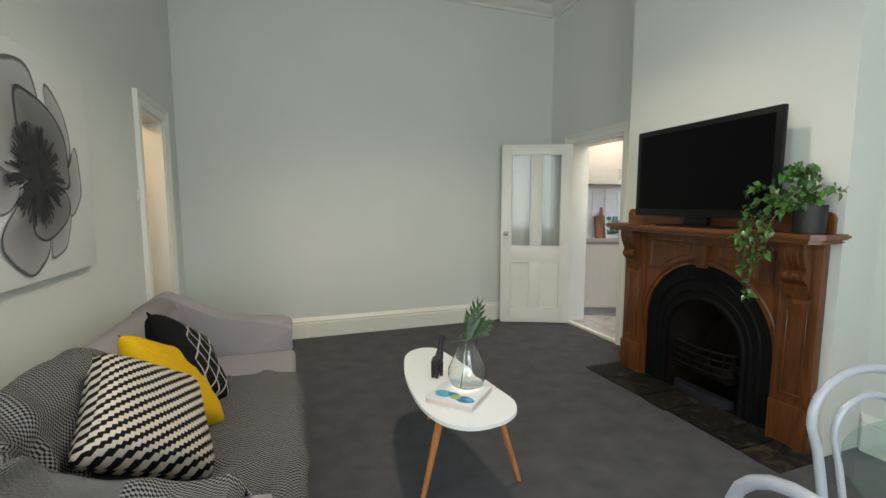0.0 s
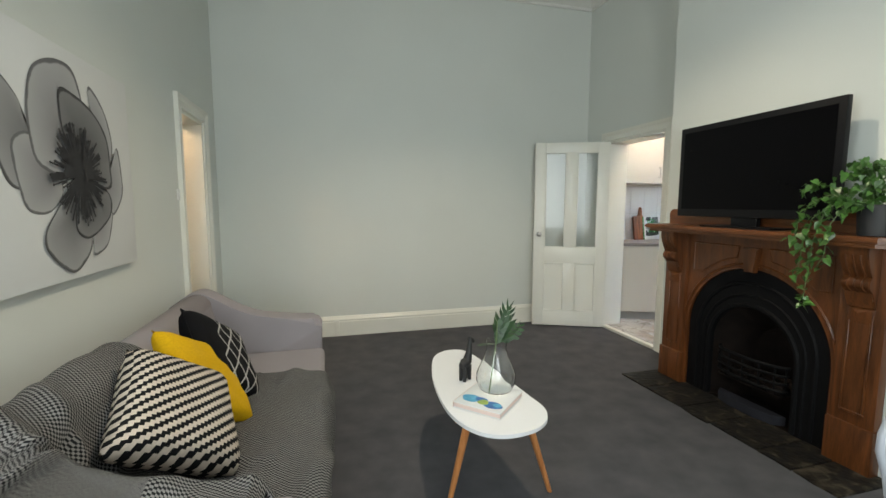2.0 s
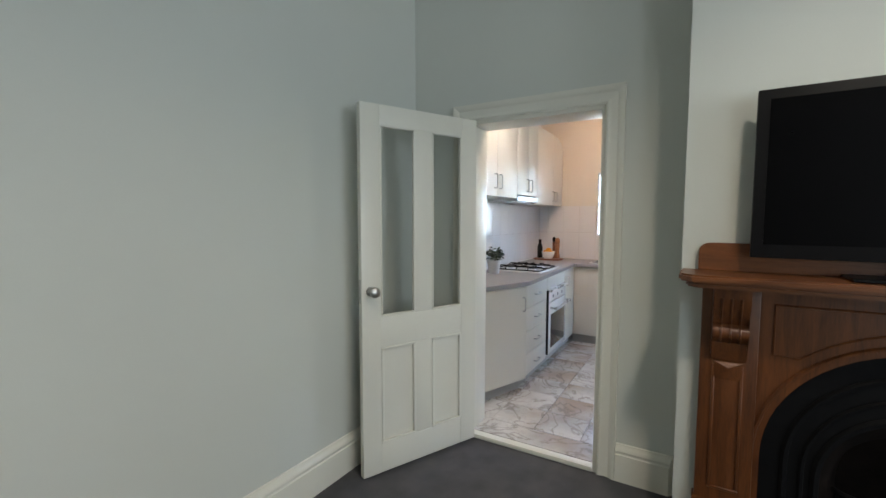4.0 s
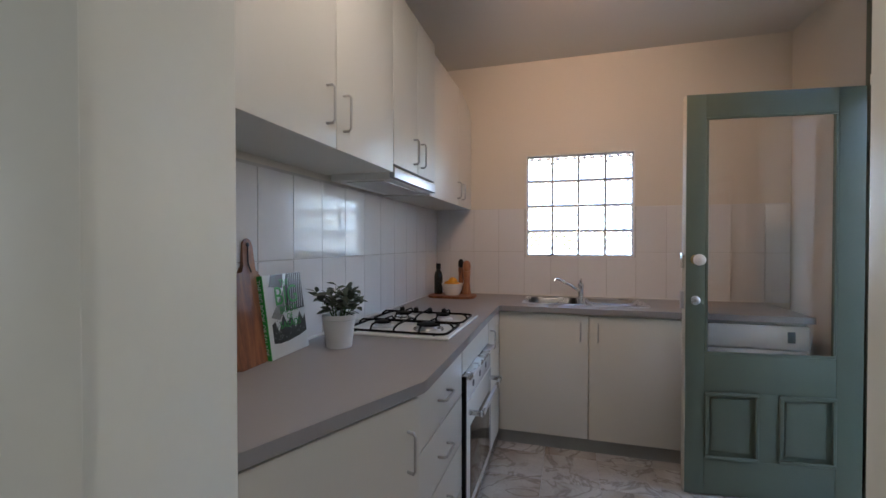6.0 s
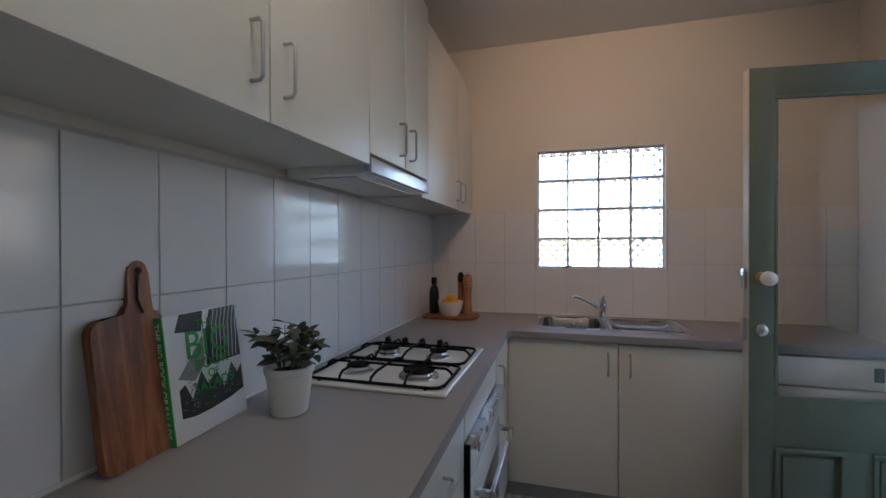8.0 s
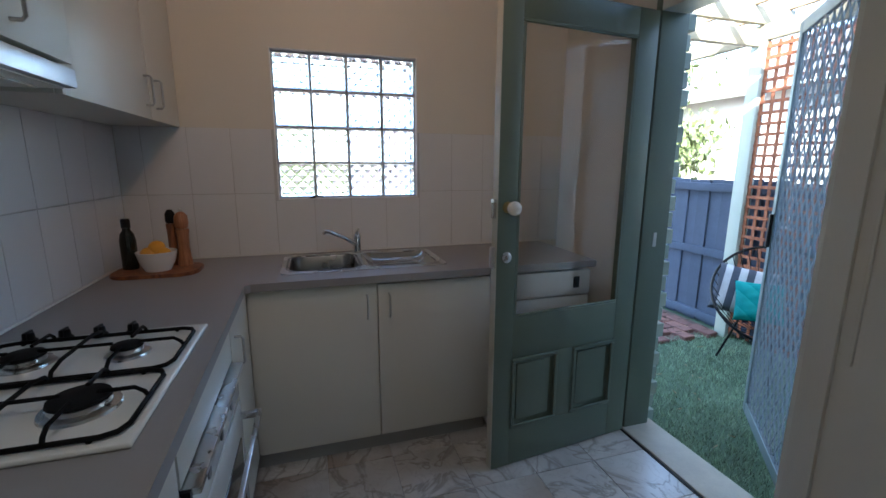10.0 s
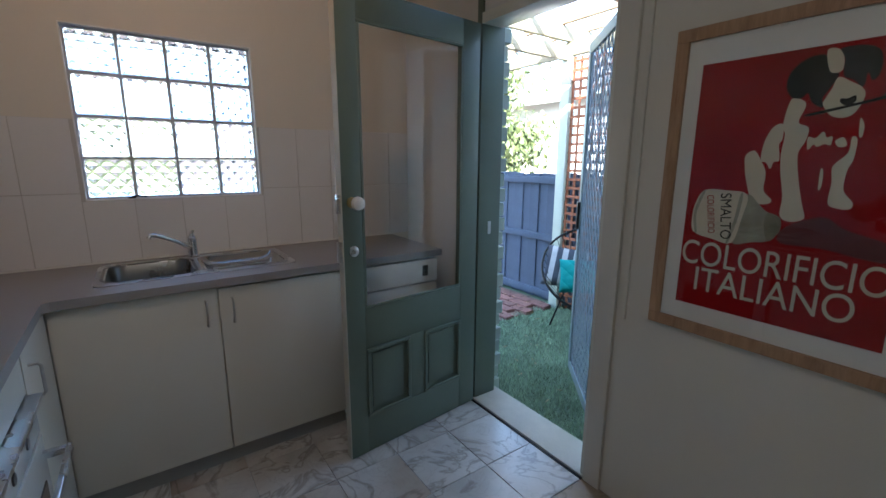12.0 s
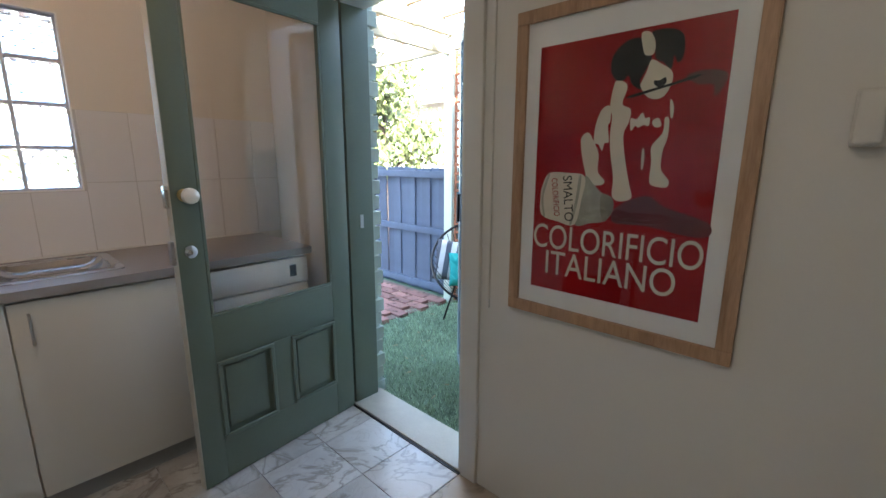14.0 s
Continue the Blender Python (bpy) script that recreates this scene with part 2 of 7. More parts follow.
    p.inputs["Roughness"].default_value = 0.22
    return m


def broken_slate(name):
    """Dark stone with rusty and pale mineral patches and a rough face."""
    m = bpy.data.materials.new(name)
    m.use_nodes = True
    n, l = nodes(m)
    p = n["Principled BSDF"]
    tc, info, sc, ad = n.new("ShaderNodeTexCoord"), n.new("ShaderNodeObjectInfo"), n.new("ShaderNodeVectorMath"), n.new("ShaderNodeVectorMath")
    sc.operation = "SCALE"
    sc.inputs[0].default_value = (17, 29, 7)
    l.new(info.outputs["Random"], sc.inputs["Scale"])
    l.new(tc.outputs["Object"], ad.inputs[0])
    l.new(sc.outputs[0], ad.inputs[1])
    no, fine_no, rp, bu = n.new("ShaderNodeTexNoise"), n.new("ShaderNodeTexNoise"), n.new("ShaderNodeValToRGB"), n.new("ShaderNodeBump")
    no.inputs["Scale"].default_value, no.inputs["Detail"].default_value, no.inputs["Distortion"].default_value = 9, 9, 1.2
    fine_no.inputs["Scale"].default_value, fine_no.inputs["Detail"].default_value = 32, 6
    l.new(ad.outputs[0], no.inputs["Vector"])
    l.new(ad.outputs[0], fine_no.inputs["Vector"])
    stops = rp.color_ramp.elements
    stops[0].position, stops[1].position = 0.42, 0.74
    stops[0].color, stops[1].color = (0.006, 0.006, 0.006, 1), (0.085, 0.07, 0.05, 1)
    e = stops.new(0.56)
    e.color = (0.016, 0.013, 0.009, 1)
    l.new(no.outputs["Fac"], rp.inputs[0])
    l.new(rp.outputs[0], p.inputs["Base Color"])
    p.inputs["Roughness"].default_value, p.inputs["Specular IOR Level"].default_value = 0.6, 0.25
    bu.inputs["Strength"].default_value, bu.inputs["Distance"].default_value = 1.0, 0.006
    l.new(fine_no.outputs["Fac"], bu.inputs["Height"])
    l.new(bu.outputs[0], p.inputs["Normal"])
    return m


PAINT = mat("wall_paint", (0.62, 0.64, 0.60), 0.6, var=0.03, scale=1.3, grain=160, bump=0.06)
KPAINT = mat("kitchen_wall_paint", (0.66, 0.62, 0.55), 0.5, var=0.03, scale=1.3, grain=160, bump=0.06)
CEIL = mat("ceiling_paint", (0.68, 0.67, 0.63), 0.7, var=0.02, scale=1.5, grain=120)
TRIM = mat("trim_gloss_paint", (0.72, 0.71, 0.64), 0.32, var=0.03, scale=3, grain=60, bump=0.03)
CARPET = mat("carpet_pile", (0.082, 0.083, 0.093), 0.95, var=0.22, scale=6.5, grain=260, bump=1.0, spec=0.1, tint=(0.112, 0.110, 0.118))
LAMINATE = mat("cabinet_laminate", (0.60, 0.58, 0.52), 0.38, var=0.02, scale=2, grain=200, bump=0.02)
BENCH = mat("bench_laminate", (0.275, 0.262, 0.262), 0.4, var=0.05, scale=5, grain=500, bump=0.04)
KICK = mat("kickboard_laminate", (0.34, 0.34, 0.33), 0.45, var=0.05)
TILE = mat("white_glazed_tile", (0.70, 0.70, 0.71), 0.10, var=0.015, scale=3, grain=14, bump=0.04, random_tone=0.02)
GROUT = mat("tile_grout", (0.52, 0.51, 0.50), 0.85, var=0.1, scale=8)
MARBLE = marble("marble_tile")
STEEL = mat("brushed_steel", (0.62, 0.62, 0.62), 0.28, 1.0, var=0.05, scale=8, grain=300, bump=0.04)
CHROME = mat("chrome", (0.75, 0.75, 0.75), 0.1, 1.0, var=0.02, bump=0)
NICKEL = mat("satin_nickel", (0.50, 0.49, 0.47), 0.33, 1.0, var=0.03, bump=0)
BRASS = mat("aged_brass", (0.55, 0.40, 0.18), 0.35, 1.0, var=0.1, bump=0.05)
ENAMEL = mat("white_enamel", (0.74, 0.74, 0.72), 0.15, var=0.02, bump=0.01)
WHITE = mat("white_plastic", (0.72, 0.72, 0.70), 0.35, var=0.02, bump=0.02)
CHINA = mat("white_porcelain", (0.80, 0.76, 0.70), 0.12, var=0.02, bump=0)
IRON = mat("cast_iron", (0.005, 0.005, 0.0055), 0.6, 0.0, var=0.25, scale=20, grain=200, bump=0.15, spec=0.10)
SOOT = mat("sooty_iron", (0.006, 0.005, 0.0045), 0.9, 0.0, var=0.4, scale=9, grain=90, bump=0.5, tint=(0.016, 0.011, 0.009), spec=0.1)
BLACK = mat("black_plastic", (0.006, 0.006, 0.007), 0.4, var=0.1, bump=0.02, spec=0.2)
SCREEN = mat("dark_screen", (0.002, 0.002, 0.0025), 0.3, var=0.05, bump=0, spec=0.08)
MATTEBLACK = mat("matte_black_wood", (0.015, 0.015, 0.016), 0.6, var=0.2, bump=0.1)
GREEN = mat("grey_green_paint", (0.113, 0.142, 0.106), 0.42, var=0.08, scale=4, grain=70, bump=0.12)
EDGE = mat("worn_cream_paint", (0.50, 0.47, 0.40), 0.5, var=0.12, scale=12, grain=90, bump=0.2)
MANTEL = wood("varnished_mantel_timber", (0.060, 0.019, 0.005), (0.155, 0.051, 0.014), 0.36, 2.4, "z")
SHELF = wood("varnished_shelf_timber", (0.085, 0.027, 0.008), (0.20, 0.07, 0.022), 0.34, 2.4, "y")
BEECH = wood("beech_leg", (0.42, 0.16, 0.05), (0.58, 0.25, 0.09), 0.4, 3, "z")
OAK = wood("oak_frame", (0.30, 0.17, 0.09), (0.47, 0.29, 0.17), 0.5, 3, "z")
ACACIA = wood("acacia_board", (0.105, 0.032, 0.013), (0.35, 0.13, 0.05), 0.42, 4, "z")
SLATE = broken_slate("hearth_slate")
CLEAR = glass("clear_pane")
SOFA = mat("grey_velvet", (0.30, 0.275, 0.29), 0.9, var=0.06, scale=5, grain=500, bump=0.25, spec=0.2)

# ---- the structure: two rooms, hall and yard ----
KF = 0.03            # kitchen floor
XL, YF = -3.97, -6.60   # living room: left wall, front wall
CH = 3.68            # living room ceiling
KX, KY0, KY1, KC = 3.00, 0.108, -2.31, 2.70


def structure(name, boxes, material, label, category="wall"):
    bm = B()
    for lo, hi in boxes:
        box(bm, lo, hi)
    return tagged(part(name, bm, material), label, category, kind="structure")


structure("floor", [((XL - 0.2, YF - 0.25, -0.1), (0.0, 0.2, 0.0))], CARPET, "dark charcoal grey cut-pile carpet, slightly worn", "floor")
structure("wall_north", [((XL - 0.2, 0, 0), (0.22, 0.2, CH))], PAINT, "tall off-white painted plaster wall", "wall")
structure("wall_east", [((0, -0.408, 0), (0.22, 0, CH)), ((0, YF, 0), (0.22, -1.238, CH)), ((0, -1.238, 2.048), (0.22, -0.408, CH))], PAINT, "off-white painted plaster wall with a kitchen doorway")
structure("wall_west", [((XL - 0.2, YF, 0), (XL, -4.77, CH)), ((XL - 0.2, -3.67, 0), (XL, -1.02, CH)), ((XL - 0.2, -4.77, 0), (XL, -3.67, 0.7)), ((XL - 0.2, -4.77, 2.9), (XL, -3.67, CH)), ((XL - 0.2, -0.44, 0), (XL, 0, CH)), ((XL - 0.2, -1.02, 2.05), (XL, -0.44, CH))], PAINT, "off-white painted plaster wall with a narrow doorway")
structure("wall_south", [((XL - 0.2, YF - 0.25, 0), (-3.6, YF, CH)), ((-1.6, YF - 0.25, 0), (0.22, YF, CH)), ((-3.6, YF - 0.25, 0), (-1.6, YF, 0.7)), ((-3.6, YF - 0.25, 2.9), (-1.6, YF, CH))], PAINT, "off-white plaster wall with a tall sash window")
structure("ceiling", [((XL - 0.2, YF - 0.25, CH), (0.22, 0.2, CH + 0.1))], CEIL, "white plaster ceiling", "ceiling")
structure("wall_hall", [((-5.3, -2.0, 0), (-5.2, 0.2, 2.6)), ((-5.2, -2.1, 0), (XL - 0.2, -2.0, 2.6)), ((-5.2, 0.1, 0), (XL - 0.2, 0.2, 2.6))], KPAINT, "cream painted hallway wall beyond the doorway")
structure("floor_hall", [((-5.3, -2.1, -0.1), (XL - 0.2, 0.2, 0.0))], CARPET, "dark hallway carpet", "floor")
structure("ceiling_hall", [((-5.3, -2.1, 2.6), (XL - 0.2, 0.2, 2.7))], CEIL, "plain hallway ceiling", "ceiling")

# chimney breast with a recess for the grate
BX, BY0, BY1 = -0.307, -1.625, -3.165
bm = prism(B(), [(BY1, 0), (-2.88, 0), (-2.88, 0.98), (-1.90, 0.98), (-1.90, 0), (BY0, 0), (BY0, CH), (BY1, CH)], BX, 0, "x")
tagged(part("chimney_breast", bm, PAINT), "off-white painted chimney breast above the fireplace", "wall", kind="structure")

# cornice and skirting
bm = B()
prof = [(0, CH), (0, CH - 0.13), (0.02, CH - 0.13), (0.02, CH - 0.10), (0.05, CH - 0.085), (0.09, CH - 0.04), (0.10, CH - 0.02), (0.17, CH - 0.02), (0.17, CH)]
sweep(bm, prof, [(XL, 0, 1, -1), (0, 0, -1, -1)])
sweep(bm, prof, [(0, 0, -1, -1), (0, BY0, -1, 1)])
sweep(bm, prof, [(BX, BY0, -1, 1), (BX, BY1, -1, -1)])
sweep(bm, prof, [(0, BY1, -1, -1), (0, YF, -1, 1)])
sweep(bm, prof, [(XL, YF, 1, 1), (XL, 0, 1, -1)])
tagged(part("cornice", bm, CEIL), "moulded white plaster cornice along the ceiling", "cornice", kind="structure")
skirt = [(0, 0), (0.028, 0), (0.028, 0.15), (0.022, 0.155), (0.022, 0.165), (0.026, 0.17), (0.018, 0.19), (0.012, 0.195), (0.008, 0.205), (0, 0.208)]
bm = B()
sweep(bm, skirt, [(XL, 0, 1, -1), (0, 0, -1, -1)])
sweep(bm, skirt, [(0, -0.02, -1, 0), (0, -0.31, -1, 0)])
sweep(bm, skirt, [(0, -1.335, -1, 0), (0, BY0, -1, 1)])
sweep(bm, skirt, [(0, BY1, -1, -1), (0, YF, -1, 1)])
sweep(bm, skirt, [(XL, YF, 1, 1), (XL, -1.12, 1, 0)])
sweep(bm, skirt, [(XL, -0.34, 1, 0), (XL, 0, 1, -1)])
tagged(part("baseboard", bm, TRIM), "deep moulded cream skirting board", "skirting", kind="structure")
obox("skirting_block", (-2.925, -0.034, 0), (-2.875, -0.002, 0.165), TRIM, None, 0.004)
tagged(bpy.data.objects["skirting_block"], "small cream joint block on the skirting", "skirting", kind="structure")


def architrave(name, place, width, height, frame_w, depth, label):
    """A moulded casing round a doorway, facing -y in its own space; width runs along x."""
    t = tagged(thing(name, label, "door frame", place), kind="structure")
    prof2 = [(0.0, 0.018), (0.012, 0.022), (0.03, 0.014), (0.06, 0.014), (0.075, 0.026), (frame_w, 0.030), (frame_w, 0.0), (0.0, 0.0)]
    bm = B()
    for side in (-1, 1):
        lo = [(side * (width / 2 + o), -d) for o, d in prof2]
        a = [bm.verts.new((x, y, 0)) for x, y in lo]
        b = [bm.verts.new((x, y, height + abs(x) - width / 2)) for x, y in lo]
        bm.faces.new(a), bm.faces.new(b[::-1])
        for i in range(len(a)):
            bm.faces.new((a[i], a[(i + 1) % len(a)], b[(i + 1) % len(a)], b[i]))
    a = [bm.verts.new((-(width / 2 + o), -d, height + o)) for o, d in prof2]
    b = [bm.verts.new((width / 2 + o, -d, height + o)) for o, d in prof2]
    bm.faces.new(a), bm.faces.new(b[::-1])
    for i in range(len(a)):
        bm.faces.new((a[i], a[(i + 1) % len(a)], b[(i + 1) % len(a)], b[i]))
    part("casing", bm, TRIM, t)
    j = 0.024
    bm = B()
    box(bm, (-width / 2 - 0.002, -0.004, 0), (-width / 2 + j, depth + 0.004, height), 0.002)
    box(bm, (width / 2 - j, -0.004, 0), (width / 2 + 0.002, depth + 0.004, height), 0.002)
    box(bm, (-width / 2 + j, -0.004, height - j), (width / 2 - j, depth + 0.004, height + 0.002), 0.002)
    part("jamb_lining", bm, TRIM, t)
    return t


architrave("door_frame_kitchen", pose(0, -0.823, 0, 0, 0, -90), 0.83, 2.048, 0.095, 0.22, "moulded cream timber frame round the kitchen doorway")
architrave("door_frame_hall", pose(XL, -0.73, 0, 0, 0, 90), 0.58, 2.05, 0.095, 0.20, "moulded cream timber frame round the hall doorway")
obox("threshold", (-0.012, -1.214, 0), (0.045, -0.434, KF - 0.002), TRIM, None, 0.006)
obox("floor_doorway", (0.046, -1.214, 0), (0.24, -0.434, KF - 0.001), MARBLE)
tagged(bpy.data.objects["floor_doorway"], "veined marble tile in the doorway", "floor", kind="structure")
tagged(bpy.data.objects["threshold"], "low pale step between carpet and kitchen tiles", "threshold", kind="structure")

# kitchen shell
structure("floor_kitchen", [((0.22, KY1 - 0.2, -0.1), (KX + 0.25, KY0 + 0.2, KF - 0.006))], GROUT, "grouted base under the marble tiles", "floor")
structure("ceiling_kitchen", [((0.22, KY1 - 0.25, KC), (KX + 0.25, KY0 + 0.2, KC + 0.1))], CEIL, "plain kitchen ceiling", "ceiling")
WY0, WY1, WZ0, WZ1 = -0.61, -1.372, 1.228, 1.989
wall_k_north = structure("wall_kitchen_north", [((0.22, KY0, 0), (KX + 0.25, KY0 + 0.2, KC))], KPAINT, "tiled kitchen wall behind the bench")
wall_k_east = structure("wall_kitchen_east", [((KX, WY0, 0), (KX + 0.25, KY0, KC)), ((KX, KY1 - 0.2, 0), (KX + 0.25, WY1, KC)), ((KX, WY1, 0), (KX + 0.25, WY0, WZ0)), ((KX, WY1, WZ1), (KX + 0.25, WY0, KC))], KPAINT, "cream kitchen wall with a glass block window above white tiles")
DX0, DX1, DZ = 1.462, 2.268, 2.085
structure("wall_kitchen_south", [((0.22, KY1 - 0.12, 0), (DX0, KY1, KC)), ((DX1, KY1 - 0.12, 0), (KX, KY1, KC)), ((DX0, KY1 - 0.12, 2.52), (DX1, KY1, KC))], KPAINT, "cream painted kitchen wall with the back doorway")

# ---- kitchen cabinets ----
BZ = 0.933           # bench top
FY, FX = -0.50, 2.385   # bench fronts


def bar_handle(parent, p0, p1, out, r=0.0045):
    """A bent round bar from p0 to p1, standing off along out."""
    p0, p1, o = Vector(p0), Vector(p1), Vector(out)
    d = (p1 - p0).normalized() * 0.008
    pts = [p0, p0 + o * 0.75, p0 + o + d, p1 + o - d, p1 + o * 0.75, p1]
    return part("handle", tube(B(), pts, r, 8), NICKEL, parent, "satin metal bar handle")


def door_panel(parent, lo, hi, name="door"):
    return obox(name, lo, hi, LAMINATE, parent, 0.0025)


benchtop = tagged(thing("benchtop", "grey laminate L-shaped benchtop with rounded edge", "benchtop"), kind="")
bm = B()
prism(bm, [(0.222, KY0 - 0.002), (0.222, -0.285), (0.83, -0.528), (0.86, -0.53), (FX - 0.02, FY), (FX, FY - 0.02), (FX, -2.17), (2.51, -2.17), (2.51, -1.40), (2.51, -0.63), (2.92, -0.63), (2.92, -1.40), (2.5102, -1.40), (2.5102, -2.17), (KX - 0.002, -2.17), (KX - 0.002, KY0 - 0.002)], BZ - 0.034, BZ, "z")
part("worktop", bm, BENCH, benchtop)
bm = B()
box(bm, (0.222, KY0 - 0.02, BZ), (KX - 0.012, KY0 - 0.009, BZ + 0.008), 0.003)
part("seal", bm, WHITE, benchtop, "white silicone strip")
bm = B()
box(bm, (KX - 0.02, -2.17, BZ), (KX - 0.009, KY0 - 0.02, BZ + 0.008), 0.003)
part("seal", bm, WHITE, benchtop, "white silicone strip")

# corner cabinet with an angled door
c = thing("base_cabinet", "cream laminate base cabinet with an angled door", "cabinet", group="kitchen base cabinets")
bm = B()
prism(bm, [(0.224, KY0 - 0.004), (0.224, -0.262), (0.825, -0.500), (0.845, -0.478), (0.845, KY0 - 0.004)], KF + 0.10, BZ - 0.036)
part("body", bm, LAMINATE, c)
bm = B()
prism(bm, [(0.224, KY0 - 0.004), (0.224, -0.215), (0.845, -0.445), (0.845, KY0 - 0.004)], KF, KF + 0.099)
part("kickboard", bm, KICK, c)
ang = math.atan2(-0.238, 0.601)
d = Vector((math.cos(ang), math.sin(ang), 0))
nrm = Vector((d.y, -d.x, 0))
p0 = Vector((0.232, -0.2655, 0)) + nrm * 0.001
p1 = Vector((0.822, -0.4995, 0)) + nrm * 0.001
bm = B()
prism(bm, [tuple((p0)[:2]), tuple((p1)[:2]), tuple((p1 + nrm * 0.018)[:2]), tuple((p0 + nrm * 0.018)[:2])], KF + 0.105, BZ - 0.042, "z", 0.002)
dr = part("door", bm, LAMINATE, c)
hp = p1 - d * 0.045 + nrm * 0.018
bar_handle(dr, hp + Vector((0, 0, 0.70)), hp + Vector((0, 0, 0.81)), nrm * 0.028)

# drawers
c = thing("drawer_cabinet", "cream laminate cabinet of four drawers", "cabinet", group="kitchen base cabinets")
obox("body", (0.849, -0.478, KF + 0.1), (1.408, KY0 - 0.004, BZ - 0.036), LAMINATE, c)
obox("kickboard", (0.849, -0.43, KF), (1.408, KY0 - 0.05, KF + 0.099), KICK, c)
for z0, z1 in ((0.70, 0.888), (0.505, 0.695), (0.31, 0.50), (0.135, 0.305)):
    dr = obox("drawer_front", (0.854, -0.4975, z0), (1.404, -0.4795, z1), LAMINATE, c, 0.0025)
    zc = z1 - 0.095
    bar_handle(dr, (1.065, -0.4975, zc), (1.175, -0.4975, zc), (0, -0.030, 0))

# oven
DIAL = mat("dial_grey", (0.09, 0.09, 0.10), 0.4, var=0.1)
OVENGLASS = mat("oven_mirror_glass", (0.20, 0.19, 0.18), 0.08, 0.9, var=0.02, bump=0)
c = thing("built_in_oven", "white built-in oven with a dark glass door", "oven")
obox("body", (1.412, -0.478, KF + 0.1), (2.02, KY0 - 0.004, BZ - 0.036), LAMINATE, c)
obox("kickboard", (1.412, -0.43, KF), (2.02, KY0 - 0.05, KF + 0.099), KICK, c)
obox("fascia_panel", (1.416, -0.4975, 0.775), (2.016, -0.4795, 0.888), LAMINATE, c, 0.0025)
ctl = obox("control_panel", (1.425, -0.512, 0.655), (2.008, -0.4795, 0.752), ENAMEL, c, 0.004)
obox("trim_strip", (1.42, -0.532, 0.7535), (2.012, -0.4795, 0.770), STEEL, c, 0.003, "brushed steel trim strip")
for kx in (1.56, 1.71, 1.86):
    part("dial", cyl(B(), (kx, -0.5125, 0.700), (kx, -0.516, 0.700), 0.016, 0.014, 20), DIAL, ctl, "flat dark grey dial")
od = obox("oven_door", (1.425, -0.514, 0.165), (2.008, -0.4795, 0.648), ENAMEL, c, 0.005)
obox("window", (1.49, -0.518, 0.215), (1.945, -0.5135, 0.535), OVENGLASS, od, 0.002, "mirror-like oven glass")
bm = B()
box(bm, (1.455, -0.566, 0.592), (1.475, -0.5145, 0.612), 0.003)
box(bm, (1.955, -0.566, 0.592), (1.975, -0.5145, 0.612), 0.003)
box(bm, (1.455, -0.580, 0.590), (1.975, -0.5662, 0.614), 0.003)
part("handle", bm, STEEL, od, "square steel bracket handle")
obox("side_gasket", (1.411, -0.514, 0.165), (1.424, -0.4795, 0.768), BLACK, c)

# narrow cabinet at the corner
c = thing("base_cabinet", "narrow cream laminate base cabinet beside the oven", "cabinet", group="kitchen base cabinets")
obox("body", (2.024, -0.478, KF + 0.1), (KX - 0.006, KY0 - 0.004, BZ - 0.036), LAMINATE, c)
obox("kickboard", (2.024, -0.43, KF), (2.48, KY0 - 0.05, KF + 0.099), KICK, c)
dr = door_panel(c, (2.028, -0.4975, KF + 0.105), (2.40, -0.4795, BZ - 0.042))
bar_handle(dr, (2.085, -0.4975, 0.73), (2.085, -0.4975, 0.83), (0, -0.028, 0))

# sink cabinet with two doors
c = thing("sink_cabinet", "cream laminate sink cabinet with two doors", "cabinet", group="kitchen base cabinets")
obox("body", (2.43, -1.598, KF + 0.1), (KX - 0.004, -0.482, 0.74), LAMINATE, c)
obox("top_rail", (2.43, -1.598, 0.741), (2.45, -0.482, BZ - 0.036), LAMINATE, c)
obox("kickboard", (2.475, -1.598, KF), (KX - 0.01, -0.482, KF + 0.099), KICK, c)
dr = door_panel(c, (2.41, -1.036, KF + 0.105), (2.4285, -0.50, BZ - 0.042))
bar_handle(dr, (2.41, -0.992, 0.735), (2.41, -0.992, 0.84), (-0.028, 0, 0))
dr = door_panel(c, (2.41, -1.594, KF + 0.105), (2.4285, -1.042, BZ - 0.048))
bar_handle(dr, (2.41, -1.092, 0.735), (2.41, -1.092, 0.84), (-0.028, 0, 0))

# dishwasher
c = thing("dishwasher", "white freestanding dishwasher under the benchtop", "dishwasher")
obox("body", (2.44, -2.155, KF + 0.03), (KX - 0.01, -1.607, BZ - 0.045), WHITE, c, 0.004)
obox("door", (2.405, -2.150, KF + 0.12), (2.439, -1.612, 0.745), WHITE, c, 0.008)
cp = obox("control_panel", (2.400, -2.150, 0.752), (2.439, -1.612, 0.882), WHITE, c, 0.008)
obox("display", (2.3985, -2.085, 0.79), (2.401, -2.05, 0.85), BLACK, cp)
obox("kick_panel", (2.46, -2.14, KF), (2.48, -1.62, KF + 0.118), WHITE, c)

# upper cabinets
UY, UZ0, UZ1 = -0.215, 1.612, 2.41


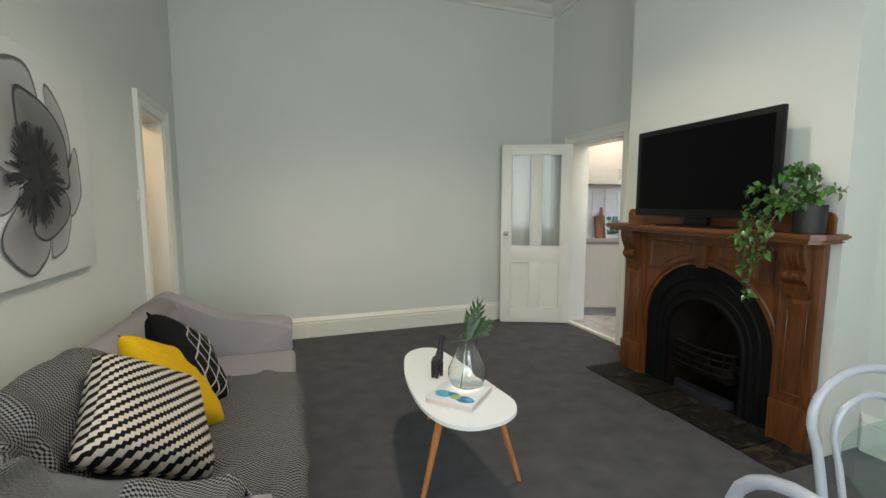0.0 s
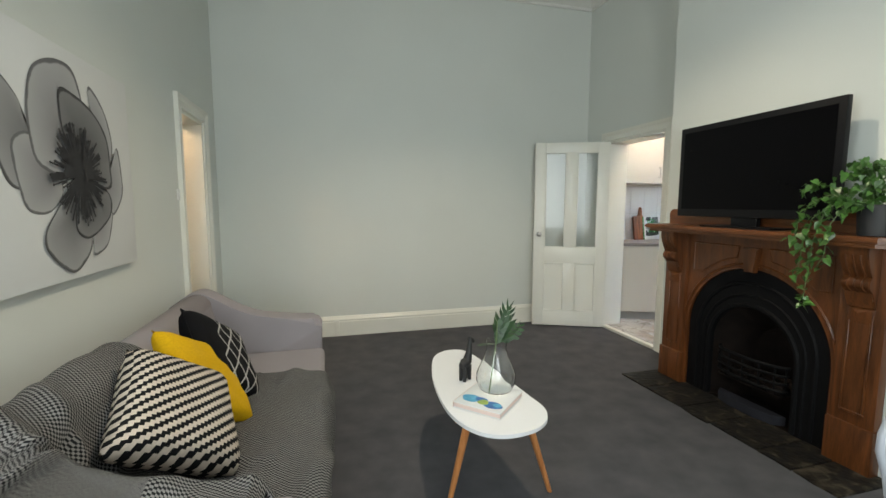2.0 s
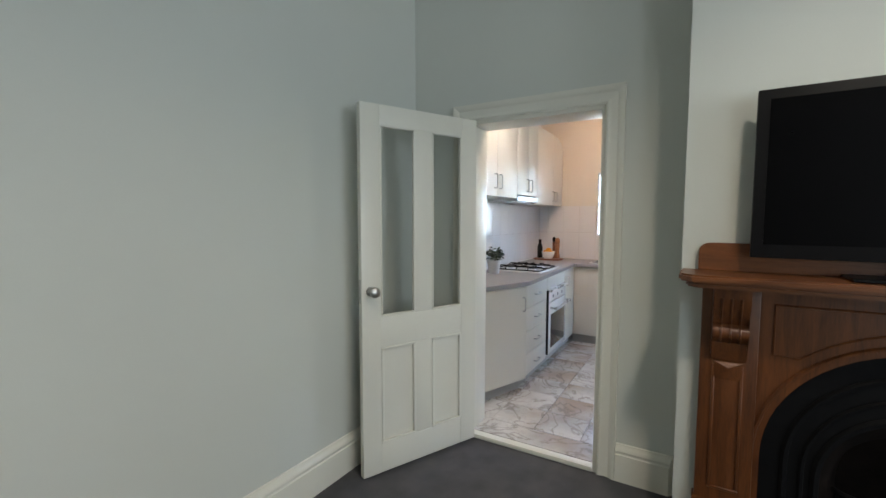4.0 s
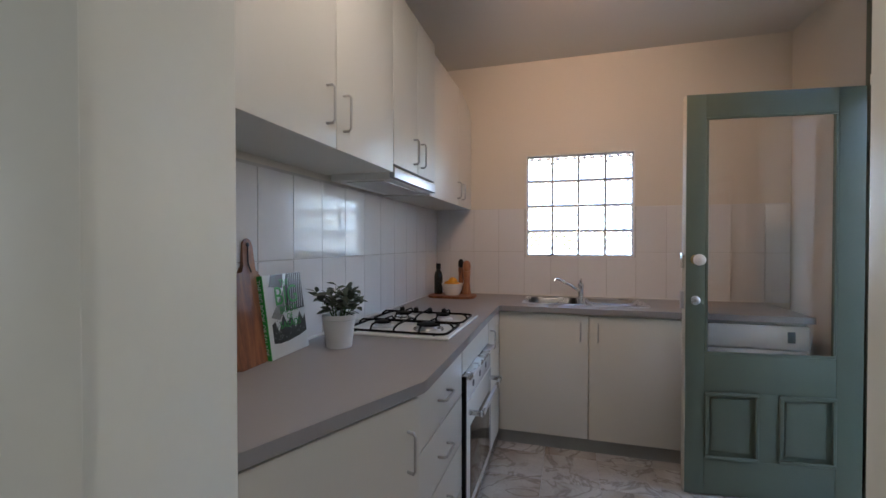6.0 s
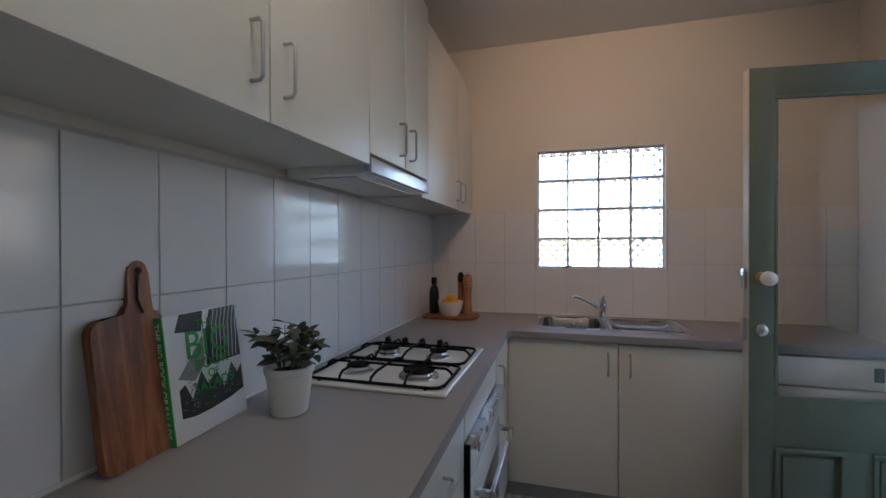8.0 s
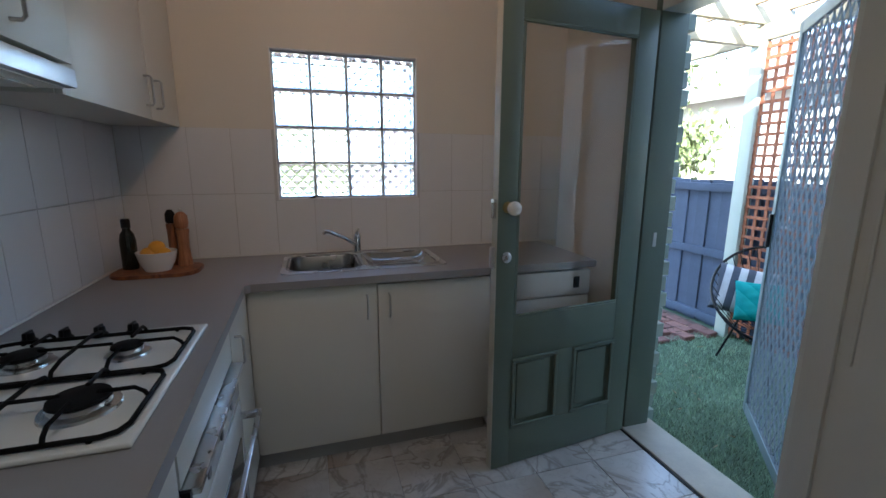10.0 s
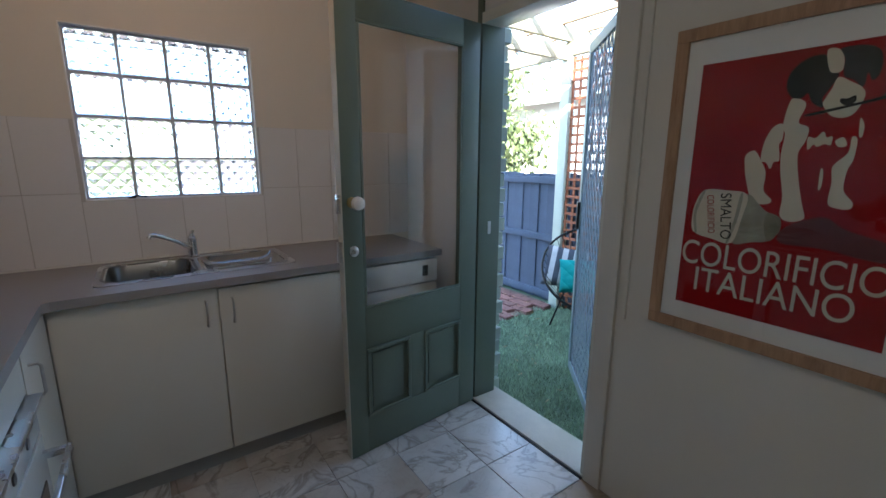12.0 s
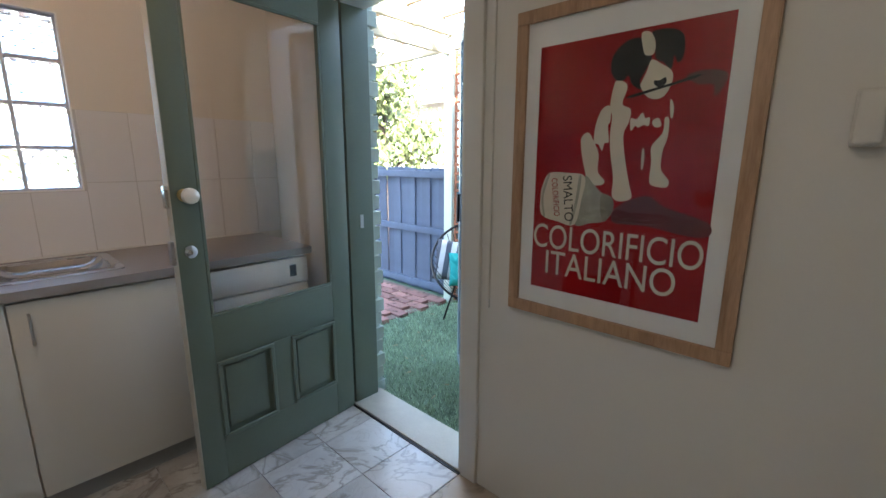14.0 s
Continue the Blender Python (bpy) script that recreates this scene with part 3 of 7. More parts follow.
def upper(x0, x1, splits, label, z0=UZ0, handles=True):
    c = thing("wall_cabinet", label, "cabinet", group="kitchen wall cabinets")
    obox("body", (x0 + 0.001, UY + 0.019, z0), (x1 - 0.001, KY0 - 0.003, UZ1), LAMINATE, c)
    xs = [x0] + splits + [x1]
    for i, (a, b) in enumerate(zip(xs, xs[1:])):
        dr = door_panel(c, (a + 0.002, UY, z0 - 0.002), (b - 0.002, UY + 0.018, UZ1))
        hx = b - 0.056 if i % 2 == 0 and len(xs) > 2 else a + 0.045
        hz = 1.69 if z0 < 1.64 else 1.70
        bar_handle(dr, (hx, UY, hz), (hx, UY, hz + 0.115), (0, -0.028, 0))
    return c


upper(0.226, 1.354, [0.893], "cream laminate wall cabinet with two doors above the bench", UZ0 + 0.014)
upper(1.354, 1.937, [1.656], "cream laminate wall cabinet above the cooker hood", UZ0 + 0.050)
# far cabinet, with its top cut to a curve
VY, VZ0 = -0.182, 1.59
c = thing("wall_cabinet", "cream laminate corner wall cabinet with a curved top end", "cabinet", group="kitchen wall cabinets")
curve = [(2.62, UZ1 - 0.002), (2.74, 2.40), (2.85, 2.378), (2.93, 2.345), (2.996, 2.30)]
bm = B()
prism(bm, [(1.939, VZ0), (2.996, VZ0)] + curve[::-1] + [(2.56, UZ1), (1.939, UZ1)], VY + 0.019, KY0 - 0.003, "y")
part("body", bm, LAMINATE, c)
dr = door_panel(c, (1.94, VY, VZ0 - 0.002), (2.60, VY + 0.018, UZ1))
bar_handle(dr, (2.56, VY, 1.638), (2.56, VY, 1.748), (0, -0.028, 0))
bm = B()
prism(bm, [(2.604, VZ0 - 0.002), (2.996, VZ0 - 0.002)] + curve[::-1] + [(2.604, UZ1 - 0.002)], VY, VY + 0.018, "y", 0.002)
dr = part("door", bm, LAMINATE, c)
bar_handle(dr, (2.675, VY, 1.638), (2.675, VY, 1.748), (0, -0.028, 0))
# cooker hood
c = thing("cooker_hood", "slim stainless slide-out cooker hood", "cooker hood")
obox("body", (1.362, UY + 0.022, 1.60), (1.930, KY0 - 0.02, 1.652), WHITE, c, 0.003)
HOODSTEEL = mat("dull_hood_steel", (0.50, 0.53, 0.58), 0.36, 1.0, var=0.06, scale=8, grain=300, bump=0.04)
obox("front_rail", (1.357, UY - 0.004, 1.602), (1.934, UY + 0.021, 1.648), HOODSTEEL, c, 0.004, "stainless front lip")
bm = B()
box(bm, (1.40, -0.15, 1.595), (1.90, 0.03, 1.5995), 0.001)
part("filter", bm, NICKEL, c, "metal grease filter")


# ---- doors ----
FROST = glass("door_glass", (0.97, 0.98, 0.98), 0.08)


def frame_panel(bm, x0, x1, z0, z1, y_mid, half, bevel=0.004):
    """A fielded panel: a thin board with a raised middle."""
    box(bm, (x0, y_mid - half, z0), (x1, y_mid + half, z1))
    box(bm, (x0 + 0.035, y_mid - half - 0.006, z0 + 0.035), (x1 - 0.035, y_mid + half + 0.006, z1 - 0.035), bevel)
    return bm


def bead(bm, x0, x1, z0, z1, y, out, w=0.014):
    """Mitred moulding round an opening on the face y."""
    for a, b in (((x0, z0), (x1, z0 + w)), ((x0, z1 - w), (x1, z1)), ((x0, z0 + w), (x0 + w, z1 - w)), ((x1 - w, z0 + w), (x1, z1 - w))):
        box(bm, (a[0], min(y, y + out), a[1]), (b[0], max(y, y + out), b[1]), 0.003, 1)
    return bm


# cream panelled door to the kitchen, standing open against the wall
d1 = tagged(thing("door_1", "cream painted panelled door with two tall glass panes, standing open", "door", pose(-0.008, -0.440, 0.012, 0, 0, 156.5)), kind="structure")
W, H, T = 0.785, 2.03, 0.038
xs = [0.0, 0.115, 0.335, 0.45, 0.672, W]
for a, b in ((xs[0], xs[1]), (xs[4], xs[5])):
    obox("stile", (a, 0, 0), (b, T, H), TRIM, d1, 0.002)
for z0, z1 in ((0, 0.165), (0.715, 0.885), (1.925, H)):
    obox("rail", (xs[1], 0.001, z0), (xs[4], T - 0.001, z1), TRIM, d1, 0.002)
for z0, z1 in ((0.165, 0.715), (0.885, 1.925)):
    obox("mullion", (xs[2], 0.001, z0), (xs[3], T - 0.001, z1), TRIM, d1, 0.002)
for a, b in ((xs[1], xs[2]), (xs[3], xs[4])):
    part("panel", box(B(), (a, 0.008, 0.165), (b, T - 0.015, 0.715)), TRIM, d1)
    bm = B()
    bead(bm, a, b, 0.165, 0.715, T - 0.015, 0.019, 0.014), bead(bm, a, b, 0.885, 1.925, T - 0.018, 0.020, 0.012)
    part("beading", bm, TRIM, d1)
    obox("pane", (a, 0.016, 0.885), (b, 0.020, 1.925), FROST, d1, 0, "clear glass pane").visible_shadow = False
bm = B()
lathe(bm, [(0.026, 0), (0.026, 0.006), (0.010, 0.010), (0.010, 0.030), (0.022, 0.036), (0.029, 0.048), (0.027, 0.062), (0.014, 0.070), (0, 0.071)])
bm.transform(Matrix.Translation((W - 0.052, T, 1.035)) @ Matrix.Rotation(radians(-90), 4, "X"))
part("door_knob", bm, NICKEL, d1, "round metal door knob")
obox("latch_plate", (W - 0.0005, 0.008, 0.97), (W + 0.002, 0.030, 1.10), NICKEL, d1)

# grey-green back door with a large pane
d2 = tagged(thing("door_2", "grey-green painted half-glazed back door standing ajar", "door", pose(2.232, -2.292, KF + 0.008, 0, 0, 96.3)), kind="structure")
W, H, T = 0.80, 2.045, 0.042
S0, S1 = 0.115, 0.705
obox("stile", (0, -T, 0), (S0, 0, H), GREEN, d2, 0.003)
obox("stile", (S1, -T, 0), (W - 0.003, 0, H), GREEN, d2, 0.003)
obox("door_edge", (W - 0.0028, -T + 0.001, 0.001), (W, -0.001, H - 0.001), EDGE, d2, 0, "chipped cream edge of the door")
for z0, z1 in ((0, 0.185), (0.53, 0.72), (1.93, H)):
    obox("rail", (S0, -T + 0.001, z0), (S1, -0.001, z1), GREEN, d2, 0.002)
obox("mullion", (0.365, -T + 0.001, 0.185), (0.455, -0.001, 0.53), GREEN, d2, 0.002)
for a, b in ((S0, 0.365), (0.455, S1)):
    part("panel", frame_panel(B(), a, b, 0.185, 0.53, -T / 2, 0.006), GREEN, d2)
    part("beading", bead(B(), a, b, 0.185, 0.53, -0.001, 0.010, 0.018), GREEN, d2)
part("beading", bead(B(), S0, S1, 0.72, 1.93, -0.012, 0.013, 0.014), GREEN, d2)
obox("pane", (S0, -0.022, 0.72), (S1, -0.018, 1.93), CLEAR, d2, 0, "large clear glass pane").visible_shadow = False
bm = B()
lathe(bm, [(0.024, 0), (0.022, 0.008), (0.010, 0.012), (0.010, 0.026), (0.012, 0.03)])
bm.transform(Matrix.Translation((W - 0.048, 0, 1.205)) @ Matrix.Rotation(radians(-90), 4, "X"))
kn = part("knob_rose", bm, BRASS, d2, "aged brass knob rose")
bm = B()
lathe(bm, [(0.011, 0.026), (0.024, 0.034), (0.030, 0.048), (0.027, 0.062), (0.014, 0.070), (0, 0.072)])
bm.transform(Matrix.Translation((W - 0.048, 0, 1.205)) @ Matrix.Rotation(radians(-90), 4, "X"))
part("knob", bm, CHINA, kn, "white porcelain knob")
bm = B()
lathe(bm, [(0.024, 0), (0.023, 0.006), (0.012, 0.010), (0.012, 0.014), (0, 0.015)])
bm.transform(Matrix.Translation((W - 0.048, 0, 0.995)) @ Matrix.Rotation(radians(-90), 4, "X"))
part("deadlock", bm, STEEL, d2, "round steel deadlock")
obox("latch", (W, -0.034, 1.16), (W + 0.012, -0.010, 1.24), STEEL, d2, 0.002)
obox("deadlock_plate", (W, -0.034, 0.95), (W + 0.014, -0.010, 1.04), STEEL, d2, 0.002)

# frame, sill and fanlight of the back doorway
fr = tagged(thing("door_frame_back", "painted timber frame of the back doorway with a fanlight", "door frame"), kind="structure")
obox("jamb", (DX1 - 0.03, KY1 - 0.15, KF), (DX1 + 0.01, KY1 + 0.002, 2.52), GREEN, fr, 0.003, "grey-green jamb")
obox("jamb", (DX0 - 0.01, KY1 - 0.15, KF), (DX0 + 0.02, KY1 + 0.002, 2.52), TRIM, fr, 0.003)
obox("transom", (DX0 + 0.02, KY1 - 0.13, DZ), (DX1 - 0.03, KY1 + 0.006, DZ + 0.05), TRIM, fr, 0.003)
obox("fanlight_rail", (DX0 + 0.02, KY1 - 0.05, DZ + 0.05), (DX1 - 0.03, KY1 - 0.01, DZ + 0.10), WHITE, fr, 0.003)
obox("fanlight_stile", (DX1 - 0.08, KY1 - 0.05, DZ + 0.10), (DX1 - 0.03, KY1 - 0.01, 2.52), WHITE, fr, 0.003)
obox("fanlight_stile", (DX0 + 0.02, KY1 - 0.05, DZ + 0.10), (DX0 + 0.07, KY1 - 0.01, 2.52), WHITE, fr, 0.003)
obox("fanlight_pane", (DX0 + 0.07, KY1 - 0.032, DZ + 0.10), (DX1 - 0.08, KY1 - 0.028, 2.515), CLEAR, fr, 0).visible_shadow = False
obox("sill", (DX0 - 0.005, KY1 - 0.19, KF - 0.02), (DX1 + 0.005, KY1 + 0.012, KF + 0.012), EDGE, fr, 0.006, "worn cream timber sill")
# solid black strip in place of the shade in the sill's gap
obox("sill_gap_shade", (DX0, KY1 + 0.0125, KF - 0.018), (DX1, KY1 + 0.024, KF + 0.004), BLACK, fr, 0, "black strip standing in for the shaded gap before the sill")
bm = B()
box(bm, (DX0 - 0.085, KY1, KF), (DX0 - 0.004, KY1 + 0.018, 2.16), 0.004)
part("casing", bm, KPAINT, fr)
obox("casing_edge", (DX0 - 0.128, KY1 - 0.001, 0.82), (DX0 - 0.118, KY1 + 0.010, 2.4), KPAINT, fr, 0.003, "painted cable duct")
obox("strike_plate", (DX1 - 0.0335, KY1 - 0.085, 1.02), (DX1 - 0.0295, KY1 - 0.065, 1.09), NICKEL, fr, 0.001)
obox("screen_latch", (DX0 + 0.02, KY1 - 0.12, 1.0), (DX0 + 0.034, KY1 - 0.075, 1.09), BLACK, fr, 0.004)

# ---- glass block window ----
def block_glass(name):
    m = bpy.data.materials.new(name)
    m.use_nodes = True
    n, l = nodes(m)
    p = n["Principled BSDF"]
    p.inputs["Transmission Weight"].default_value = 1
    p.inputs["Roughness"].default_value, p.inputs["IOR"].default_value = 0.22, 1.3
    p.inputs["Base Color"].default_value = (0.82, 0.86, 0.90, 1)
    tc, sep, bu = n.new("ShaderNodeTexCoord"), n.new("ShaderNodeSeparateXYZ"), n.new("ShaderNodeBump")
    l.new(tc.outputs["Object"], sep.inputs[0])

    def op(kind, a, b=None):
        q = n.new("ShaderNodeMath")
        q.operation = kind
        for i, v in enumerate((a, b)):
            if isinstance(v, (int, float)):
                q.inputs[i].default_value = v
            elif v is not None:
                l.new(v, q.inputs[i])
        return q.outputs[0]

    # two sets of slanting flutes that cross in diamonds
    y, z = sep.outputs[1], sep.outputs[2]
    flutes = [op("ABSOLUTE", op("SINE", op("MULTIPLY", op(kind, y, z), 52.0))) for kind in ("ADD", "SUBTRACT")]
    bu.inputs["Strength"].default_value, bu.inputs["Distance"].default_value = 1.0, 0.012
    l.new(op("MAXIMUM", flutes[0], flutes[1]), bu.inputs["Height"])
    l.new(bu.outputs[0], p.inputs["Normal"])
    return m


BLOCK = block_glass("glass_block")
MORTAR = mat("window_mortar", (0.52, 0.54, 0.60), 0.6, var=0.1)
win = tagged(thing("window_1", "four by four glass block window with white reveal", "window"), kind="structure")
n = 4
step_y, step_z = (WY0 - WY1 - 0.012) / n, (WZ1 - WZ0 - 0.012) / n
bm = B()
for i in range(n + 1):
    box(bm, (KX + 0.035, WY1 + i * step_y, WZ0), (KX + 0.11, WY1 + i * step_y + 0.012, WZ1))
for k in range(n + 1):
    for i in range(n):
        box(bm, (KX + 0.035, WY1 + 0.012 + i * step_y, WZ0 + k * step_z), (KX + 0.11, WY1 + (i + 1) * step_y, WZ0 + k * step_z + 0.012))
part("mortar_grid", bm, MORTAR, win)
me = None
for i in range(n):
    for k in range(n):
        at = (KX + 0.072, WY1 + 0.006 + (i + 0.5) * step_y, WZ0 + 0.006 + (k + 0.5) * step_z)
        if me is None:
            ob = part("glass_block", box(B(), (-0.042, -step_y / 2 + 0.007, -step_z / 2 + 0.007), (0.042, step_y / 2 - 0.007, step_z / 2 - 0.007), 0.012, 2), BLOCK, win)
            me = ob.data
        else:
            ob = new("glass_block", me)
            ob.parent = win
        ob.matrix_basis = Matrix.Translation(at) @ Matrix.Rotation(radians(90 * ((i + k) % 4)), 4, "X")
        ob.visible_shadow = False
bm = B()
box(bm, (KX - 0.001, WY1 - 0.001, WZ0 - 0.002), (KX + 0.24, WY1 + 0.004, WZ1 + 0.001))
box(bm, (KX - 0.001, WY0 - 0.004, WZ0 - 0.002), (KX + 0.24, WY0 + 0.001, WZ1 + 0.001))
box(bm, (KX - 0.001, WY1 + 0.004, WZ0 - 0.001), (KX + 0.24, WY0 - 0.004, WZ0 + 0.004))
box(bm, (KX - 0.001, WY1 + 0.004, WZ1 - 0.004), (KX + 0.24, WY0 - 0.004, WZ1 + 0.001))
part("reveal", bm, WHITE, win)
bm = B()
box(bm, (KX + 0.005, -0.80, WZ0 + 0.004), (KX + 0.03, -0.77, WZ0 + 0.012), 0.002)
tube(bm, [(KX + 0.018, -0.785, WZ0 + 0.012), (KX + 0.012, -0.81, WZ0 + 0.016), (KX + 0.01, -0.845, WZ0 + 0.010)], 0.004, 6)
part("catch", bm, BLACK, win, "small black catch")

# side sash window of the living room, unseen, assumed to explain light from the west
w3 = tagged(thing("window_3", "assumed, unseen white timber sash window in the side wall", "window"), kind="structure")
bm = B()
for y0, y1, z0, z1 in ((-4.77, -4.69, 0.70, 2.90), (-3.75, -3.67, 0.70, 2.90), (-4.69, -3.75, 0.70, 0.78), (-4.69, -3.75, 2.82, 2.90), (-4.69, -3.75, 1.77, 1.83)):
    box(bm, (XL - 0.16, y0, z0), (XL - 0.09, y1, z1), 0.004)
part("window_frame", bm, TRIM, w3)
# unseen blinds, added on both windows to keep sun and sky out
BLIND = mat("added_white_blind", (0.75, 0.75, 0.73), 0.8, var=0.02, grain=400, bump=0.1)
obox("blind", (XL - 0.085, -4.76, 0.71), (XL - 0.082, -3.68, 2.89), BLIND, w3, 0, "unseen white roller blind added to block sun and sky")
# front sash window of the living room, behind the viewer
w2 = tagged(thing("window_2", "tall white timber sash window", "window"), kind="structure")
bm = B()
for x0, x1, z0, z1 in ((-3.6, -3.52, 0.7, 2.9), (-1.68, -1.6, 0.7, 2.9), (-2.65, -2.55, 0.78, 2.82), (-3.52, -1.68, 0.7, 0.78), (-3.52, -1.68, 2.82, 2.9), (-3.52, -2.65, 1.77, 1.83), (-2.55, -1.68, 1.77, 1.83)):
    box(bm, (x0, YF - 0.2, z0), (x1, YF - 0.12, z1), 0.004)
part("window_frame", bm, TRIM, w2)
for x0, x1 in ((-3.52, -2.65), (-2.55, -1.68)):
    obox("pane", (x0, YF - 0.165, 0.78), (x1, YF - 0.16, 2.82), CLEAR, w2).visible_shadow = False
# added blind blocks the sky; the area lamp inside replaces it
obox("blind", (-3.59, YF - 0.11, 0.71), (-1.61, YF - 0.107, 2.89), BLIND, w2, 0, "unseen white roller blind added to block sun and sky")
obox("window_sill", (-3.65, YF - 0.1, 0.66), (-1.55, YF + 0.06, 0.70), TRIM, w2, 0.008)

# ---- hob ----
hob = thing("gas_hob", "white enamel four-burner gas hob with black trivets", "hob", pose(0.006, 0.008, 0))
HX0, HX1, HY0, HY1, HZ = 1.325, 1.918, -0.468, 0.028, BZ
bm = B()
box(bm, (HX0, HY0, HZ), (HX1, HY1, HZ + 0.012), 0.006, 3)
part("hob_plate", bm, ENAMEL, hob)
burners = [(1.475, -0.335, 0.050), (1.475, -0.115, 0.036), (1.735, -0.325, 0.032), (1.735, -0.115, 0.040)]
for bx, by, br in burners:
    bu = part("burner", lathe(B(), [(br + 0.018, 0), (br + 0.016, 0.006), (br + 0.002, 0.010), (br, 0.018), (0, 0.018)], (bx, by, HZ + 0.012)), STEEL, hob, "silver burner ring")
    part("burner_cap", lathe(B(), [(br - 0.002, 0.0185), (br + 0.003, 0.021), (br + 0.001, 0.027), (br - 0.012, 0.030), (0, 0.031)], (bx, by, HZ + 0.012)), IRON, bu, "black burner cap")
for x0, x1 in ((1.345, 1.603), (1.612, 1.868)):
    bm = B()
    z, top = HZ + 0.020, HZ + 0.043
    y0, y1, r = -0.450, 0.005, 0.0052
    c = 0.035
    loop = [(x0, y0 + c, z), (x0 + c * 0.3, y0 + c * 0.3, z), (x0 + c, y0, z), (x1 - c, y0, z), (x1 - c * 0.3, y0 + c * 0.3, z), (x1, y0 + c, z), (x1, y1 - c, z), (x1 - c * 0.3, y1 - c * 0.3, z), (x1 - c, y1, z), (x0 + c, y1, z), (x0 + c * 0.3, y1 - c * 0.3, z), (x0, y1 - c, z)]
    tube(bm, loop, r, 8, True)
    for ax in (x0, x1):
        for ay in (y0 + 0.05, y1 - 0.05):
            tube(bm, [(ax, ay, z), (ax, ay, HZ + 0.012)], r * 0.9, 6)
    trivet = part("trivet", bm, IRON, hob, "black wire pan support")
    ym = -0.222
    # arms bend up from the ring and reach in over each burner
    for bx, by, br in burners:
        if x0 < bx < x1:
            for ax in (x0, x1):
                d = 1 if ax < bx else -1
                part("wire_arm", tube(B(), [(ax, by, z), (ax + d * 0.006, by, z + 0.012), (ax + d * 0.022, by, top), (bx - d * 0.035, by, top + 0.001)], r * 0.85, 6), IRON, trivet)
            yo, d = (y0, 1) if by < -0.2 else (y1, -1)
            part("wire_arm", tube(B(), [(bx, yo, z), (bx, yo + d * 0.006, z + 0.012), (bx, yo + d * 0.022, top), (bx, by - d * 0.03, top)], r * 0.85, 6), IRON, trivet)
            part("wire_arm", tube(B(), [(bx, ym, top), (bx, by + (0.03 if by < -0.2 else -0.03), top)], r * 0.85, 6), IRON, trivet)
    part("wire_arm", tube(B(), [(x0, ym, z), (x0 + 0.008, ym, z + 0.014), (x0 + 0.05, ym, top), (x1 - 0.05, ym, top), (x1 - 0.008, ym, z + 0.014), (x1, ym, z)], r * 0.9, 8), IRON, trivet)
for ky in (-0.285, -0.205, -0.125, -0.045):
    bm = B()
    lathe(bm, [(0.020, 0), (0.019, 0.006), (0.014, 0.010), (0.013, 0.024), (0.010, 0.027), (0, 0.027)], (1.893, ky, HZ + 0.012), 20)
    box(bm, (1.876, ky - 0.004, HZ + 0.020), (1.910, ky + 0.004, HZ + 0.042), 0.002)
    part("control_knob", bm, BLACK, hob, "black control knob")

# ---- sink and tap ----
DRAIN = mat("polished_drainer_steel", (0.55, 0.55, 0.54), 0.16, 1.0, var=0.06, scale=20, grain=90, bump=0.12)
sink = thing("kitchen_sink", "stainless sink with one bowl and a drainer, set into the benchtop", "sink")
SX0, SX1, SY0, SY1 = 2.505, 2.925, -1.405, -0.625


def rrect(x0, x1, y0, y1, r, n=6):
    return arc(x1 - r, y1 - r, r, 0, 90, n) + arc(x0 + r, y1 - r, r, 90, 180, n) + arc(x0 + r, y0 + r, r, 180, 270, n) + arc(x1 - r, y0 + r, r, 270, 360, n)


def basin(bm, x0, x1, y0, y1, depth, top, rim=0.012):
    rings = []
    for inset, z, r in ((-rim, top, 0.075), (0.0, top - 0.001, 0.07), (0.006, top - 0.01, 0.065), (0.018, top - depth + 0.02, 0.055), (0.045, top - depth, 0.045)):
        rings.append([bm.verts.new((x, y, z)) for x, y in rrect(x0 + inset, x1 - inset, y0 + inset, y1 - inset, r)])
    for a, b in zip(rings, rings[1:]):
        for k in range(len(a)):
            bm.faces.new((a[k], a[(k + 1) % len(a)], b[(k + 1) % len(b)], b[k])).smooth = True
    bm.faces.new(rings[-1])
    return bm


bm = B()
for x0, x1, y0, y1 in ((SX0 + 0.03, 2.545, SY0 + 0.03, SY1 - 0.03), (2.875, SX1 - 0.03, SY0 + 0.03, SY1 - 0.03), (2.545, 2.875, SY0 + 0.03, -1.368), (2.545, 2.875, -1.028, -0.978), (2.545, 2.875, -0.662, SY1 - 0.03)):
    box(bm, (x0, y0, BZ + 0.0005), (x1, y1, BZ + 0.004))
# rounded outer rim
ro, ri = rrect(SX0, SX1, SY0, SY1, 0.05), rrect(SX0 + 0.03, SX1 - 0.03, SY0 + 0.03, SY1 - 0.03, 0.02)
rings = [[bm.verts.new((x, y, z)) for x, y in r] for r, z in ((ro, BZ + 0.0006), (ro, BZ + 0.003), (ri, BZ + 0.0042))]
for a, b in zip(rings, rings[1:]):
    for k in range(len(a)):
        bm.faces.new((a[k], a[(k + 1) % len(a)], b[(k + 1) % len(b)], b[k])).smooth = True
part("rim", bm, STEEL, sink)
# darker than the rim steel: the bowl's inner shade is put into the colour
SHADED_WELL = mat("shaded_sink_steel", (0.22, 0.22, 0.22), 0.30, 1.0, var=0.06, grain=260, bump=0.05)
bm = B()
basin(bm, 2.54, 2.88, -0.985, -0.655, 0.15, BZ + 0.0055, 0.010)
part("bowl", bm, SHADED_WELL, sink, "deep brushed steel bowl with its inner shade in the colour")
bm = B()
basin(bm, 2.54, 2.88, -1.375, -1.02, 0.045, BZ + 0.0055, 0.010)
